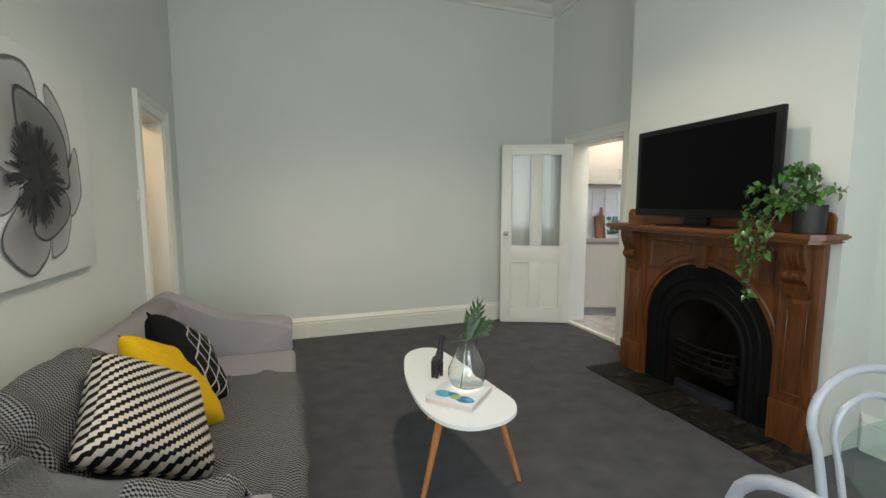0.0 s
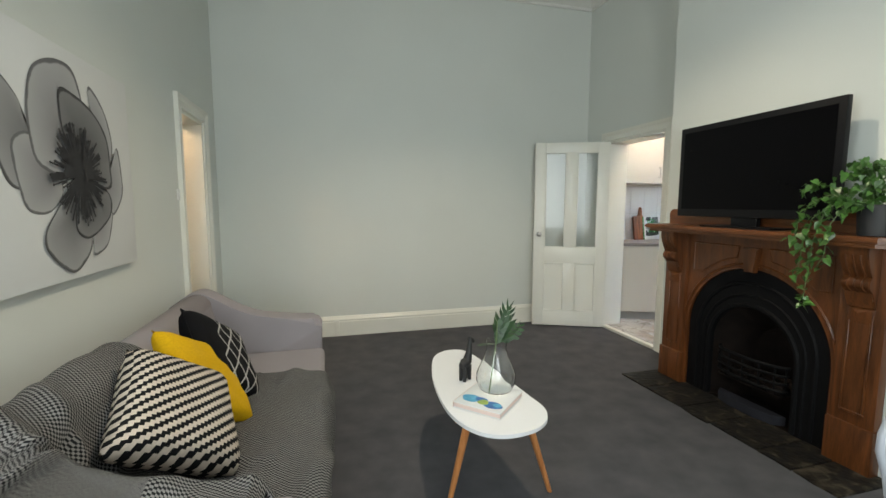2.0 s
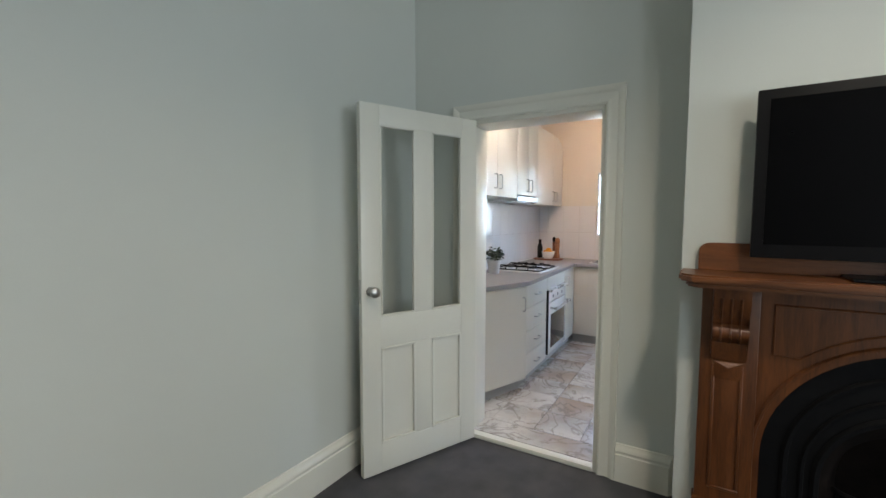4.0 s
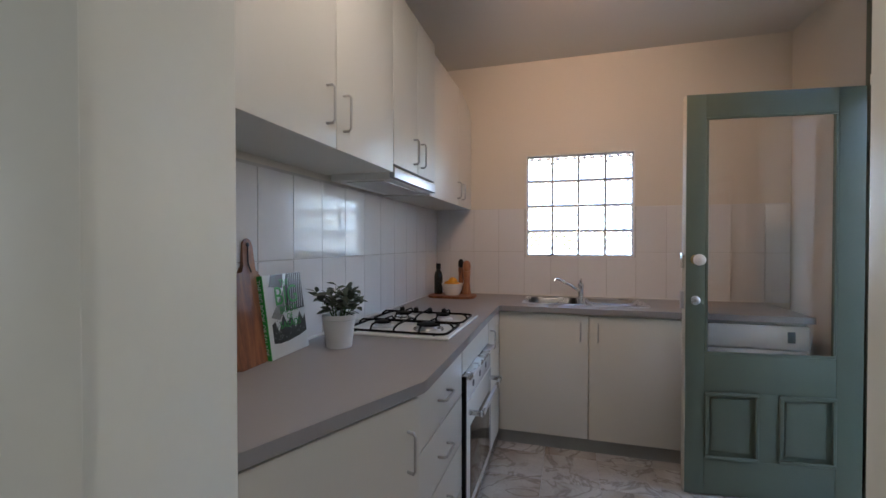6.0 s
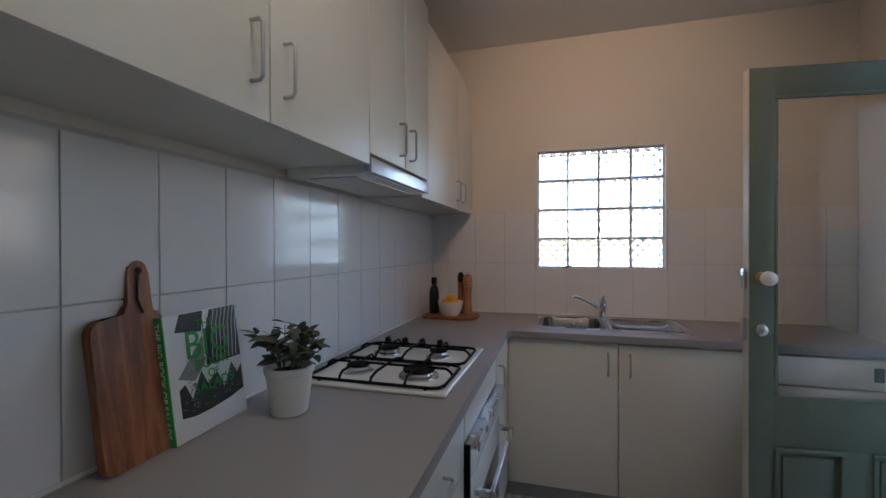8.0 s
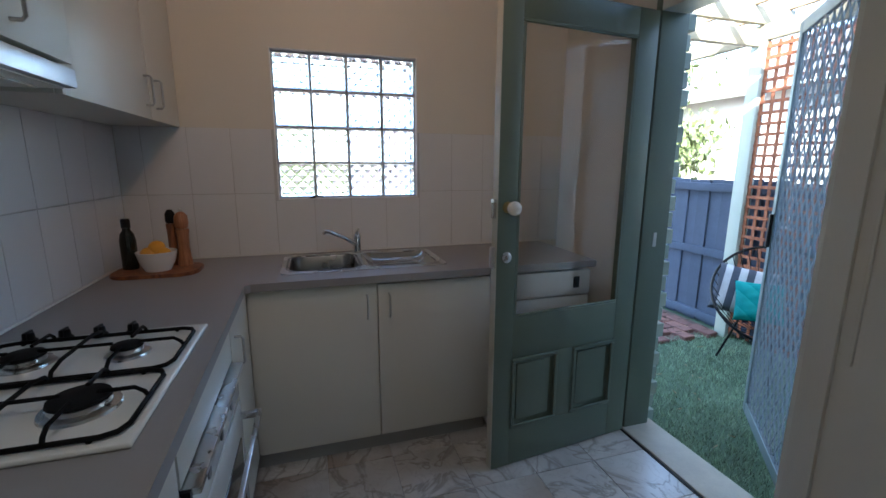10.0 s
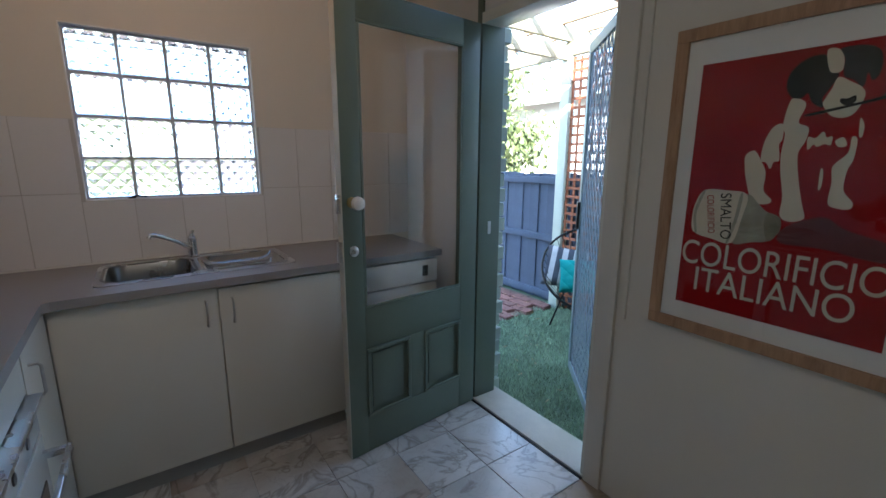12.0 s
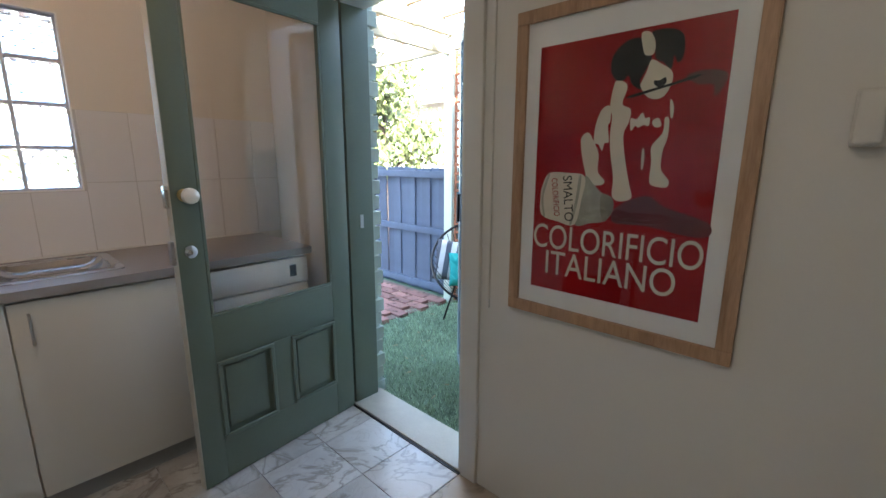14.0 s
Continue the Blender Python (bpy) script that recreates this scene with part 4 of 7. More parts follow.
for k in range(5):
    tube(bm, [(2.62 + 0.045 * k, -1.31, BZ - 0.039), (2.62 + 0.045 * k, -1.09, BZ - 0.039)], 0.004, 6)
part("drainer", bm, DRAIN, sink, "shallow bright steel drainer tray")
tap = thing("mixer_tap", "chrome single-lever mixer tap behind the sink", "tap")
bm = B()
lathe(bm, [(0.028, 0), (0.028, 0.006), (0.021, 0.012), (0.020, 0.075), (0.022, 0.08), (0.021, 0.10), (0.012, 0.108), (0, 0.11)], (2.905, -1.005, BZ + 0.0042))
part("body", bm, CHROME, tap)
part("spout", tube(B(), [(2.895, -0.995, BZ + 0.055), (2.86, -0.93, BZ + 0.10), (2.83, -0.86, BZ + 0.135), (2.82, -0.835, BZ + 0.14), (2.817, -0.826, BZ + 0.125)], [0.012, 0.011, 0.010, 0.010, 0.010], 12), CHROME, tap)
part("lever", tube(B(), [(2.905, -1.005, BZ + 0.108), (2.895, -1.005, BZ + 0.125), (2.86, -1.008, BZ + 0.138)], [0.012, 0.009, 0.007], 10), CHROME, tap)

# ---- things on the bench ----
s = thing("serving_board", "round-cornered dark timber serving board under the condiments", "board")
bm = B()
prism(bm, rrect(2.60, 2.83, -0.275, 0.065, 0.07), BZ, BZ + 0.016, "z", 0.004)
part("board", bm, ACACIA, s)
SB = BZ + 0.016
s = thing("glass_bottle", "dark glass bottle with a black cap", "bottle")
DARKGLASS = mat("dark_bottle_glass", (0.012, 0.014, 0.010), 0.08, var=0.1, bump=0)
part("bottle", lathe(B(), [(0.030, 0), (0.032, 0.01), (0.032, 0.13), (0.026, 0.16), (0.016, 0.175), (0.015, 0.185)], (2.755, 0.015, SB)), DARKGLASS, s)
part("cap", lathe(B(), [(0.018, 0.1855), (0.018, 0.222), (0.015, 0.226), (0, 0.226)], (2.755, 0.015, SB)), BLACK, s, "black screw cap")
s = thing("fruit_bowl", "small white ceramic bowl", "bowl")
part("bowl", lathe(B(), [(0.0, 0.004), (0.045, 0.004), (0.045, 0.0), (0.05, 0.0), (0.068, 0.035), (0.080, 0.085), (0.077, 0.086), (0.064, 0.040), (0.04, 0.014), (0, 0.012)][2:] , (2.70, -0.108, SB)), CHINA, s)
ORANGE = mat("orange_peel", (0.72, 0.32, 0.02), 0.45, var=0.12, scale=14, grain=260, bump=0.3)
for ox, oy, oz in ((2.695, -0.078, 0.072), (2.685, -0.138, 0.07), (2.735, -0.108, 0.074), (2.705, -0.110, 0.098)):
    bm = B()
    bmesh.ops.create_uvsphere(bm, u_segments=20, v_segments=14, radius=0.034)
    for f in bm.faces:
        f.smooth = True
    for v in bm.verts:
        v.co.z *= 0.94
    bm.transform(Matrix.Translation((ox, oy, SB + oz)))
    tagged(part("orange", bm, ORANGE), "ripe yellow-orange fruit in the white bowl", "fruit", group="fruit in the bowl")
MILLW = wood("mill_timber", (0.24, 0.09, 0.035), (0.46, 0.20, 0.09), 0.35, 5, "z")
s = thing("pepper_mill", "tall turned timber pepper mill", "pepper mill")
part("base", lathe(B(), [(0.031, 0), (0.031, 0.02), (0.027, 0.04), (0.023, 0.09), (0.025, 0.14), (0.029, 0.165), (0.026, 0.172)], (2.775, -0.198, SB)), MILLW, s)
part("head", lathe(B(), [(0.020, 0.1725), (0.026, 0.178), (0.030, 0.20), (0.027, 0.232), (0.017, 0.244), (0.008, 0.249), (0, 0.25)], (2.775, -0.198, SB)), MILLW, s)
part("top_nut", lathe(B(), [(0.006, 0.2505), (0.008, 0.256), (0.005, 0.264), (0, 0.265)], (2.775, -0.198, SB), 14), STEEL, s)
s = thing("pepper_mill", "slim dark timber salt mill with a metal crown", "pepper mill")
part("base", lathe(B(), [(0.022, 0), (0.022, 0.015), (0.018, 0.04), (0.018, 0.15), (0.021, 0.19), (0.018, 0.195)], (2.80, -0.148, SB)), ACACIA, s)
part("head", lathe(B(), [(0.015, 0.1955), (0.021, 0.205), (0.020, 0.24), (0.010, 0.258), (0, 0.26)], (2.80, -0.148, SB)), BLACK, s)

# paddle chopping board leaning on the tiles
lean = pose(0.761, 0.030, BZ + 0.001, -9, 0, 3)
s = thing("chopping_board", "long-handled two-tone timber chopping board leaning on the tiles", "chopping board", lean)
outline = [(0.0, 0.0), (0.125, 0.0)] + arc(0.125, 0.02, 0.02, -90, 0, 4) + [(0.145, 0.27)] + arc(0.120, 0.27, 0.03, 0, 80, 4) + [(0.128, 0.300), (0.120, 0.325), (0.124, 0.385)] + arc(0.100, 0.392, 0.025, 0, 180, 8) + [(0.074, 0.380), (0.070, 0.325), (0.058, 0.300)] + arc(0.010, 0.27, 0.03, 100, 180, 4) + [(-0.02, 0.02)] + arc(0.0, 0.02, 0.02, 180, 270, 4)
part("board", prism(B(), outline, 0.0, 0.02, "y", 0.003), ACACIA, s)
# no hole is cut: a black disc gives the hole's shade by colour
part("hang_hole_disc", lathe(B(), [(0.007, 0), (0.007, 0.0215), (0, 0.0215)], (0, 0, 0), 14), BLACK, s, "black disc in place of a shaded hanging hole").matrix_basis = pose(0.100, 0.0195, 0.392, 90)
part("cord", tube(B(), [(0.100, -0.001, 0.395), (0.090, -0.004, 0.36), (0.086, -0.004, 0.33), (0.096, -0.003, 0.30)], 0.0025, 6), BLACK, s, "dark leather cord")

# recipe book standing beside it
PAGE = mat("book_cover_white", (0.66, 0.68, 0.68), 0.3, var=0.04, bump=0.02)
GREENINK = mat("green_ink", (0.02, 0.30, 0.05), 0.35, var=0.05, bump=0)
DARKINK = mat("dark_print", (0.03, 0.035, 0.035), 0.35, var=0.5, scale=30, bump=0)
GREYINK = mat("grey_print", (0.22, 0.24, 0.24), 0.35, var=0.5, scale=40, bump=0)
PAPER = mat("book_pages", (0.70, 0.67, 0.60), 0.8, var=0.05, grain=400)


def letters(text, size, material, parent, m, name="lettering", space=1.0, squeeze=1.0, depth=0.0004):
    cu = bpy.data.curves.new(name, "FONT")
    cu.body, cu.size, cu.extrude, cu.align_x, cu.space_character = text, size, depth, "CENTER", space
    tmp = bpy.data.objects.new(name, cu)
    me = bpy.data.meshes.new_from_object(tmp)
    bpy.data.objects.remove(tmp)
    me.materials.clear()
    me.materials.append(material)
    ob = new(name, me)
    ob.parent = parent
    ob.matrix_basis = m @ Matrix.Diagonal((squeeze, 1, 1, 1))
    return ob


bk = thing("recipe_book", "recipe book with a white and green cover against the tiles", "book", pose(0.885, 0.022, BZ + 0.001, -8, 0, 3))
BW, BH, BT = 0.228, 0.285, 0.030
obox("pages", (0.004, 0.003, 0.004), (BW - 0.004, BT - 0.003, BH - 0.004), PAPER, bk)
obox("cover", (0.0, 0.0, 0.0), (BW, 0.003, BH), PAGE, bk, 0.001)
obox("back_cover", (0.0, BT - 0.003, 0.0), (BW, BT, BH), PAGE, bk, 0.001)
obox("spine", (-0.003, 0.0, 0.0), (0.001, BT, BH), GREENINK, bk, 0.001, "green spine")
flat = pose(0, -0.0008, 0, 90, 0, 0)
# printed photograph: pale bowl below, dark leaves and a striped cloth above
bm = B()
prism(bm, [(BW * 0.10, 0.052)] + [(BW * (0.10 + 0.88 * k / 12), 0.115 + 0.022 * math.sin(k * 2.1) + 0.012 * math.sin(k * 5.3)) for k in range(13)] + [(BW * 0.98, 0.062), (BW * 0.75, 0.052), (BW * 0.45, 0.046), (BW * 0.25, 0.046)], -0.001, 0.0, "y")
part("cover_picture", bm, DARKINK, bk, "dark printed leaves")
bm = B()
prism(bm, [(BW * 0.48, 0.150), (BW * 0.99, 0.150), (BW * 0.99, 0.284), (BW * 0.60, 0.284), (BW * 0.50, 0.225)], -0.0010, 0.0, "y")
prism(bm, [(BW * 0.12, 0.245), (BW * 0.45, 0.235), (BW * 0.50, 0.284), (BW * 0.20, 0.284)], -0.0010, 0.0, "y")
part("cover_picture", bm, DARKINK, bk, "dark printed backdrop")
bm = B()
for k in range(7):
    x = BW * (0.56 + 0.06 * k)
    tube(bm, [(x, -0.0010, 0.155), (x + 0.006, -0.0010, 0.20), (x + 0.010, -0.0010, 0.245), (x + 0.022, -0.0010, 0.282)], 0.0012, 4)
part("cover_picture", bm, PAGE, bk, "pale printed stripes")
bm = B()
prism(bm, [(BW * 0.10, 0.14), (BW * 0.30, 0.125), (BW * 0.46, 0.16), (BW * 0.46, 0.225), (BW * 0.26, 0.175)], -0.0008, 0.0, "y")
rnd = random.Random(31)
for k in range(34):
    x, z, a = BW * rnd.uniform(0.14, 0.94), rnd.uniform(0.06, 0.125), rnd.uniform(0, 6.28)
    le = rnd.uniform(0.008, 0.02)
    tube(bm, [(x, -0.0012, z), (x + le * math.cos(a), -0.0012, z + le * 0.6 * math.sin(a))], [0.0012, 0.0004], 4)
part("cover_picture", bm, GREYINK, bk, "grey printed details")
letters("THE", 0.032, GREENINK, bk, pose(BW * 0.50, -0.0026, 0.243, 90))
letters("BIG", 0.092, GREENINK, bk, pose(BW * 0.52, -0.0026, 0.178, 90))
letters("BOOK", 0.036, GREENINK, bk, pose(BW * 0.55, -0.0026, 0.146, 90), "lettering", 1.1)
letters("OF", 0.028, GREENINK, bk, pose(BW * 0.55, -0.0026, 0.122, 90))
letters("SALADS", 0.034, GREENINK, bk, pose(BW * 0.55, -0.0026, 0.094, 90), "lettering", 1.1)
letters("THE BIG BOOK OF SALADS", 0.021, PAGE, bk, Matrix.Translation((-0.0034, BT / 2 + 0.007, 0.145)) @ pose(0, 0, 0, 90, 0, -90) @ pose(0, 0, 0, 0, 0, -90))
rnd = random.Random(5)

# potted herb
POT = mat("matte_white_pot", (0.68, 0.67, 0.65), 0.55, var=0.05, grain=150, bump=0.1)
SOIL = mat("potting_soil", (0.03, 0.02, 0.014), 0.95, var=0.4, scale=40, bump=0.8)
SAGE = mat("grey_green_leaf", (0.055, 0.075, 0.048), 0.5, var=0.25, scale=30, grain=90, bump=0.1, tint=(0.12, 0.14, 0.10), random_tone=0.3)
IVY = mat("ivy_leaf", (0.035, 0.10, 0.018), 0.35, var=0.25, scale=25, grain=80, bump=0.1, tint=(0.09, 0.20, 0.04), random_tone=0.4)
STEM = mat("green_stem", (0.08, 0.13, 0.04), 0.6, var=0.2)


def leaf_mesh(name, length, width, material, lobes=0):
    """A folded leaf, its stalk at the origin, lying along +y and facing +z."""
    me = bpy.data.meshes.new(name)
    rows = [(0, 0.02), (0.15, 0.55), (0.35, 1.0), (0.6, 0.85), (0.82, 0.45), (1, 0.0)]
    if lobes:
        rows = [(-0.12, 0.5), (0.05, 0.95), (0.25, 1.0), (0.45, 0.7), (0.7, 0.4), (1, 0.0)]
    v, f = [], []
    for t, w in rows:
        droop = -0.18 * t * t * length
        v += [(-w * width / 2, t * length, droop + 0.12 * w * width), (0, max(t, 0) * length, droop), (w * width / 2, t * length, droop + 0.12 * w * width)]
    for i in range(len(rows) - 1):
        a = i * 3
        f += [(a, a + 1, a + 4, a + 3), (a + 1, a + 2, a + 5, a + 4)]
    me.from_pydata(v, [], f)
    for q in me.polygons:
        q.use_smooth = True
    me.materials.append(material)
    return me


rnd = random.Random(5)
pl = thing("potted_herb", "small grey-green herb in a matte white pot", "potted plant", pose(1.131, -0.085, BZ))
part("pot", lathe(B(), [(0.045, 0), (0.048, 0.004), (0.060, 0.105), (0.064, 0.108), (0.064, 0.125), (0.058, 0.125), (0.054, 0.105)], n=32), POT, pl)
part("soil", lathe(B(), [(0.054, 0.095), (0.054, 0.106), (0.03, 0.110), (0, 0.111)]), SOIL, pl)
lm = leaf_mesh("leaf", 0.050, 0.023, SAGE)
for i in range(16):
    a, tilt = rnd.uniform(0, math.tau), rnd.uniform(0.1, 0.95)
    top = Vector((math.cos(a) * math.sin(tilt) * 0.13, math.sin(a) * math.sin(tilt) * 0.13, 0.108 + 0.115 * math.cos(tilt * 0.9) * rnd.uniform(0.75, 1.1)))
    base = Vector((math.cos(a) * 0.02, math.sin(a) * 0.02, 0.105))
    mid = base.lerp(top, 0.5) + Vector((0, 0, 0.012))
    part("stem", tube(B(), [base, mid, top], [0.0018, 0.0015, 0.001], 5), STEM, pl)
    for k in range(10):
        p = base.lerp(top, 0.35 + 0.65 * k / 9) + Vector((rnd.uniform(-1, 1), rnd.uniform(-1, 1), rnd.uniform(-0.3, 1))) * 0.006
        ob = new("leaf", lm)
        ob.parent = pl
        ob.matrix_basis = Matrix.Translation(p) @ Euler((rnd.uniform(-0.2, 1.0), rnd.uniform(-0.6, 0.6), rnd.uniform(0, math.tau))).to_matrix().to_4x4() @ Matrix.Scale(rnd.uniform(0.7, 1.15), 4)

# ---- framed poster ----
RED = mat("red_print", (0.27, 0.004, 0.006), 0.6, var=0.18, scale=4, bump=0.01, spec=0.08)
CREAMINK = mat("cream_print", (0.60, 0.54, 0.42), 0.5, var=0.08, scale=9, bump=0, spec=0.12)
BLACKINK = mat("black_print", (0.012, 0.011, 0.010), 0.6, var=0.2, bump=0, spec=0.08)
OLIVEINK = mat("olive_print", (0.22, 0.21, 0.15), 0.5, var=0.35, scale=25, bump=0, spec=0.12)
MATBOARD = mat("white_mat_board", (0.72, 0.71, 0.68), 0.8, var=0.02, grain=300, bump=0.05)
# in its own space x runs to the viewer's right, z up, and it faces -y
po = thing("framed_poster", "framed red vintage poster with cream lettering in a pale oak frame", "poster", pose(0.897, KY1 + 0.002, 1.340, 0, 0, 180))
PW, PH = 0.341, 0.485
for x0, x1, z0, z1 in ((-PW, PW, PH - 0.038, PH), (-PW, PW, -PH, -PH + 0.038), (-PW, -PW + 0.038, -PH + 0.038, PH - 0.038), (PW - 0.038, PW, -PH + 0.038, PH - 0.038)):
    obox("frame", (x0, -0.020, z0), (x1, -0.0005, z1), OAK, po, 0.003)
obox("mat_board", (-PW + 0.036, -0.008, -PH + 0.036), (PW - 0.036, -0.004, PH - 0.036), MATBOARD, po)
obox("print", (-0.256, -0.0095, -0.388), (0.256, -0.0085, 0.372), RED, po, 0, "red printed sheet")


def blot(pts, material, layer, label=""):
    """A closed soft outline printed on the sheet."""
    out = []
    for i in range(len(pts)):
        p0, p1, p2, p3 = (Vector(pts[(i + k - 1) % len(pts)]) for k in range(4))
        for t in (0, 0.25, 0.5, 0.75):
            out.append(0.5 * ((2 * p1) + (p2 - p0) * t + (2 * p0 - 5 * p1 + 4 * p2 - p3) * t * t + (3 * p1 - p0 - 3 * p2 + p3) * t ** 3))
    return part("printed_shape", prism(B(), [(p.x, p.y) for p in out], -0.0095 - 0.0004 * layer, -0.0093, "y"), material, po, label)


DARKRED = mat("dark_red_print", (0.10, 0.010, 0.011), 0.45, var=0.3, scale=14, bump=0.01)
CANGREY = mat("grey_green_print", (0.30, 0.29, 0.22), 0.5, var=0.3, scale=25, bump=0)
# seated body: shoulder and foreleg, flank, hind leg, other foreleg, tufts on the chest
blot([(-0.016, 0.246), (0.01, 0.241), (0.018, 0.224), (0.008, 0.185), (0.032, 0.169), (0.03, 0.135), (0.018, 0.1), (0.03, 0.028), (0.046, -0.034), (0.055, -0.071), (0.025, -0.083), (0, -0.069), (-0.001, -0.015), (-0.014, 0.048), (-0.02, 0.101), (-0.018, 0.152), (-0.026, 0.182)], CREAMINK, 1, "plain cream shape")
blot([(-0.026, 0.182), (-0.049, 0.174), (-0.064, 0.133), (-0.066, 0.085), (-0.052, 0.078), (-0.04, 0.06), (-0.034, 0.08), (-0.022, 0.085), (-0.028, 0.127), (-0.022, 0.142)], CREAMINK, 1)
blot([(-0.106, 0.097), (-0.085, 0.112), (-0.066, 0.085), (-0.049, 0.048), (-0.048, 0), (-0.025, -0.027), (-0.039, -0.04), (-0.073, -0.034), (-0.092, 0.015), (-0.103, 0.059)], CREAMINK, 1)
blot([(0.122, 0.141), (0.133, 0.136), (0.133, 0.088), (0.125, 0.059), (0.125, 0.01), (0.147, -0.02), (0.142, -0.038), (0.111, -0.036), (0.098, -0.022), (0.099, 0.029), (0.095, 0.069), (0.12, 0.103)], CREAMINK, 1)
blot([(0.034, 0.145), (0.05, 0.142), (0.064, 0.158), (0.073, 0.143), (0.084, 0.145), (0.083, 0.123), (0.07, 0.126), (0.056, 0.119), (0.048, 0.125), (0.037, 0.112)], CREAMINK, 1)
blot([(0.091, 0.133), (0.106, 0.142), (0.115, 0.122), (0.1, 0.118)], CREAMINK, 1)
blot([(0.131, 0.187), (0.141, 0.168), (0.14, 0.14), (0.134, 0.147)], CREAMINK, 1)
blot([(0.072, 0.06), (0.078, 0.058), (0.08, 0.02), (0.074, 0.008)], CREAMINK, 1)
# head
blot([(0.045, 0.346), (0.019, 0.35), (-0.009, 0.337), (-0.029, 0.311), (-0.031, 0.277), (-0.016, 0.251), (0.006, 0.247), (0.018, 0.258), (0.03, 0.233), (0.054, 0.218), (0.05, 0.241), (0.061, 0.263), (0.071, 0.285), (0.074, 0.299), (0.056, 0.312)], BLACKINK, 2, "plain black shape")
blot([(0.07, 0.358), (0.11, 0.359), (0.14, 0.346), (0.151, 0.321), (0.15, 0.286), (0.139, 0.273), (0.129, 0.293), (0.125, 0.261), (0.105, 0.279), (0.084, 0.293), (0.081, 0.334)], BLACKINK, 2)
blot([(0.044, 0.358), (0.065, 0.359), (0.079, 0.336), (0.08, 0.307), (0.068, 0.301), (0.054, 0.31)], CREAMINK, 3)
blot([(0.075, 0.29), (0.101, 0.276), (0.126, 0.257), (0.131, 0.234), (0.118, 0.2), (0.097, 0.19), (0.072, 0.198), (0.053, 0.226), (0.056, 0.24), (0.066, 0.263)], CREAMINK, 3)
blot([(0.087, 0.237), (0.1, 0.236), (0.114, 0.242), (0.116, 0.228), (0.103, 0.218), (0.088, 0.227)], BLACKINK, 4)
# brush held across, its bristles, and the dark pool below
blot([(0.026, 0.205), (0.12, 0.224), (0.188, 0.24), (0.188, 0.233), (0.121, 0.218), (0.031, 0.199)], BLACKINK, 5)
blot([(0.162, 0.24), (0.203, 0.249), (0.244, 0.241), (0.252, 0.223), (0.238, 0.192), (0.227, 0.186), (0.224, 0.212), (0.19, 0.217)], DARKRED, 1, "dark red smudge")
blot([(0.016, -0.1), (0.094, -0.063), (0.145, -0.091), (0.248, -0.122), (0.254, -0.158), (0.2, -0.162), (0.103, -0.147), (0.009, -0.145)], DARKRED, 1, "dark red smudge")
# paint tin lying on its side
blot([(-0.086, -0.016), (-0.056, -0.039), (-0.034, -0.06), (-0.003, -0.074), (0.006, -0.112), (-0.022, -0.146), (-0.058, -0.154), (-0.106, -0.166), (-0.096, -0.109)], CANGREY, 4, "plain grey-green shape")
blot([(-0.204, -0.008), (-0.146, -0.006), (-0.086, -0.016), (-0.092, -0.086), (-0.11, -0.164), (-0.166, -0.160), (-0.226, -0.143), (-0.233, -0.083), (-0.225, -0.041)], CREAMINK, 5)
blot([(-0.209, -0.012), (-0.202, -0.010), (-0.214, -0.05), (-0.222, -0.09), (-0.214, -0.144), (-0.221, -0.142), (-0.230, -0.09), (-0.222, -0.045)], CANGREY, 6)
blot([(-0.104, -0.018), (-0.096, -0.018), (-0.102, -0.086), (-0.118, -0.160), (-0.126, -0.160), (-0.111, -0.086)], CANGREY, 6)
blot([(-0.029, -0.065), (0.003, -0.077), (0.004, -0.115), (-0.019, -0.146), (-0.032, -0.104)], OLIVEINK, 6)


def fitted_letters(text, x0, x1, z0, z1, material, layer, turn=0.0):
    """Lettering stretched to fill a box on the sheet, turned about its middle."""
    ob = letters(text, 0.1, material, po, pose(0, 0, 0))
    xs, ys = [v.co.x for v in ob.data.vertices], [v.co.y for v in ob.data.vertices]
    mid = Matrix.Translation((-(min(xs) + max(xs)) / 2, -(min(ys) + max(ys)) / 2, 0))
    size = Matrix.Diagonal(((x1 - x0) / (max(xs) - min(xs)), (z1 - z0) / (max(ys) - min(ys)), 1, 1))
    ob.matrix_basis = Matrix.Translation(((x0 + x1) / 2, -0.0095 - 0.0004 * layer, (z0 + z1) / 2)) @ pose(0, 0, 0, 0, turn, 0) @ pose(0, 0, 0, 90) @ size @ mid
    return ob


fitted_letters("COLORIFICIO", -0.250, 0.250, -0.250, -0.172, CREAMINK, 7)
fitted_letters("ITALIANO", -0.201, 0.192, -0.335, -0.257, CREAMINK, 7)
fitted_letters("SMALTO", -0.205, -0.065, -0.100, -0.070, BLACKINK, 7, 84)
fitted_letters("COLORIFICIO", -0.238, -0.118, -0.093, -0.073, RED, 7, 82)
obox("glazing", (-PW + 0.036, -0.0165, -PH + 0.036), (PW - 0.036, -0.0145, PH - 0.036), CLEAR, po, 0, "clear glazing").visible_shadow = False

# wall-mounted intercom handset
ic = thing("intercom", "white wall-mounted intercom handset", "intercom", pose(0.376, KY1 + 0.002, 1.458, 0, 0, 180))
obox("base_plate", (-0.038, -0.018, -0.058), (0.038, -0.0005, 0.058), KPAINT, ic, 0.006)
obox("handset", (-0.034, -0.042, -0.054), (0.012, -0.0185, 0.054), KPAINT, ic, 0.010, seg=3)

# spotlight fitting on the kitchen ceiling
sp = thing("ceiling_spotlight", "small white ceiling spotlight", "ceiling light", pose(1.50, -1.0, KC))
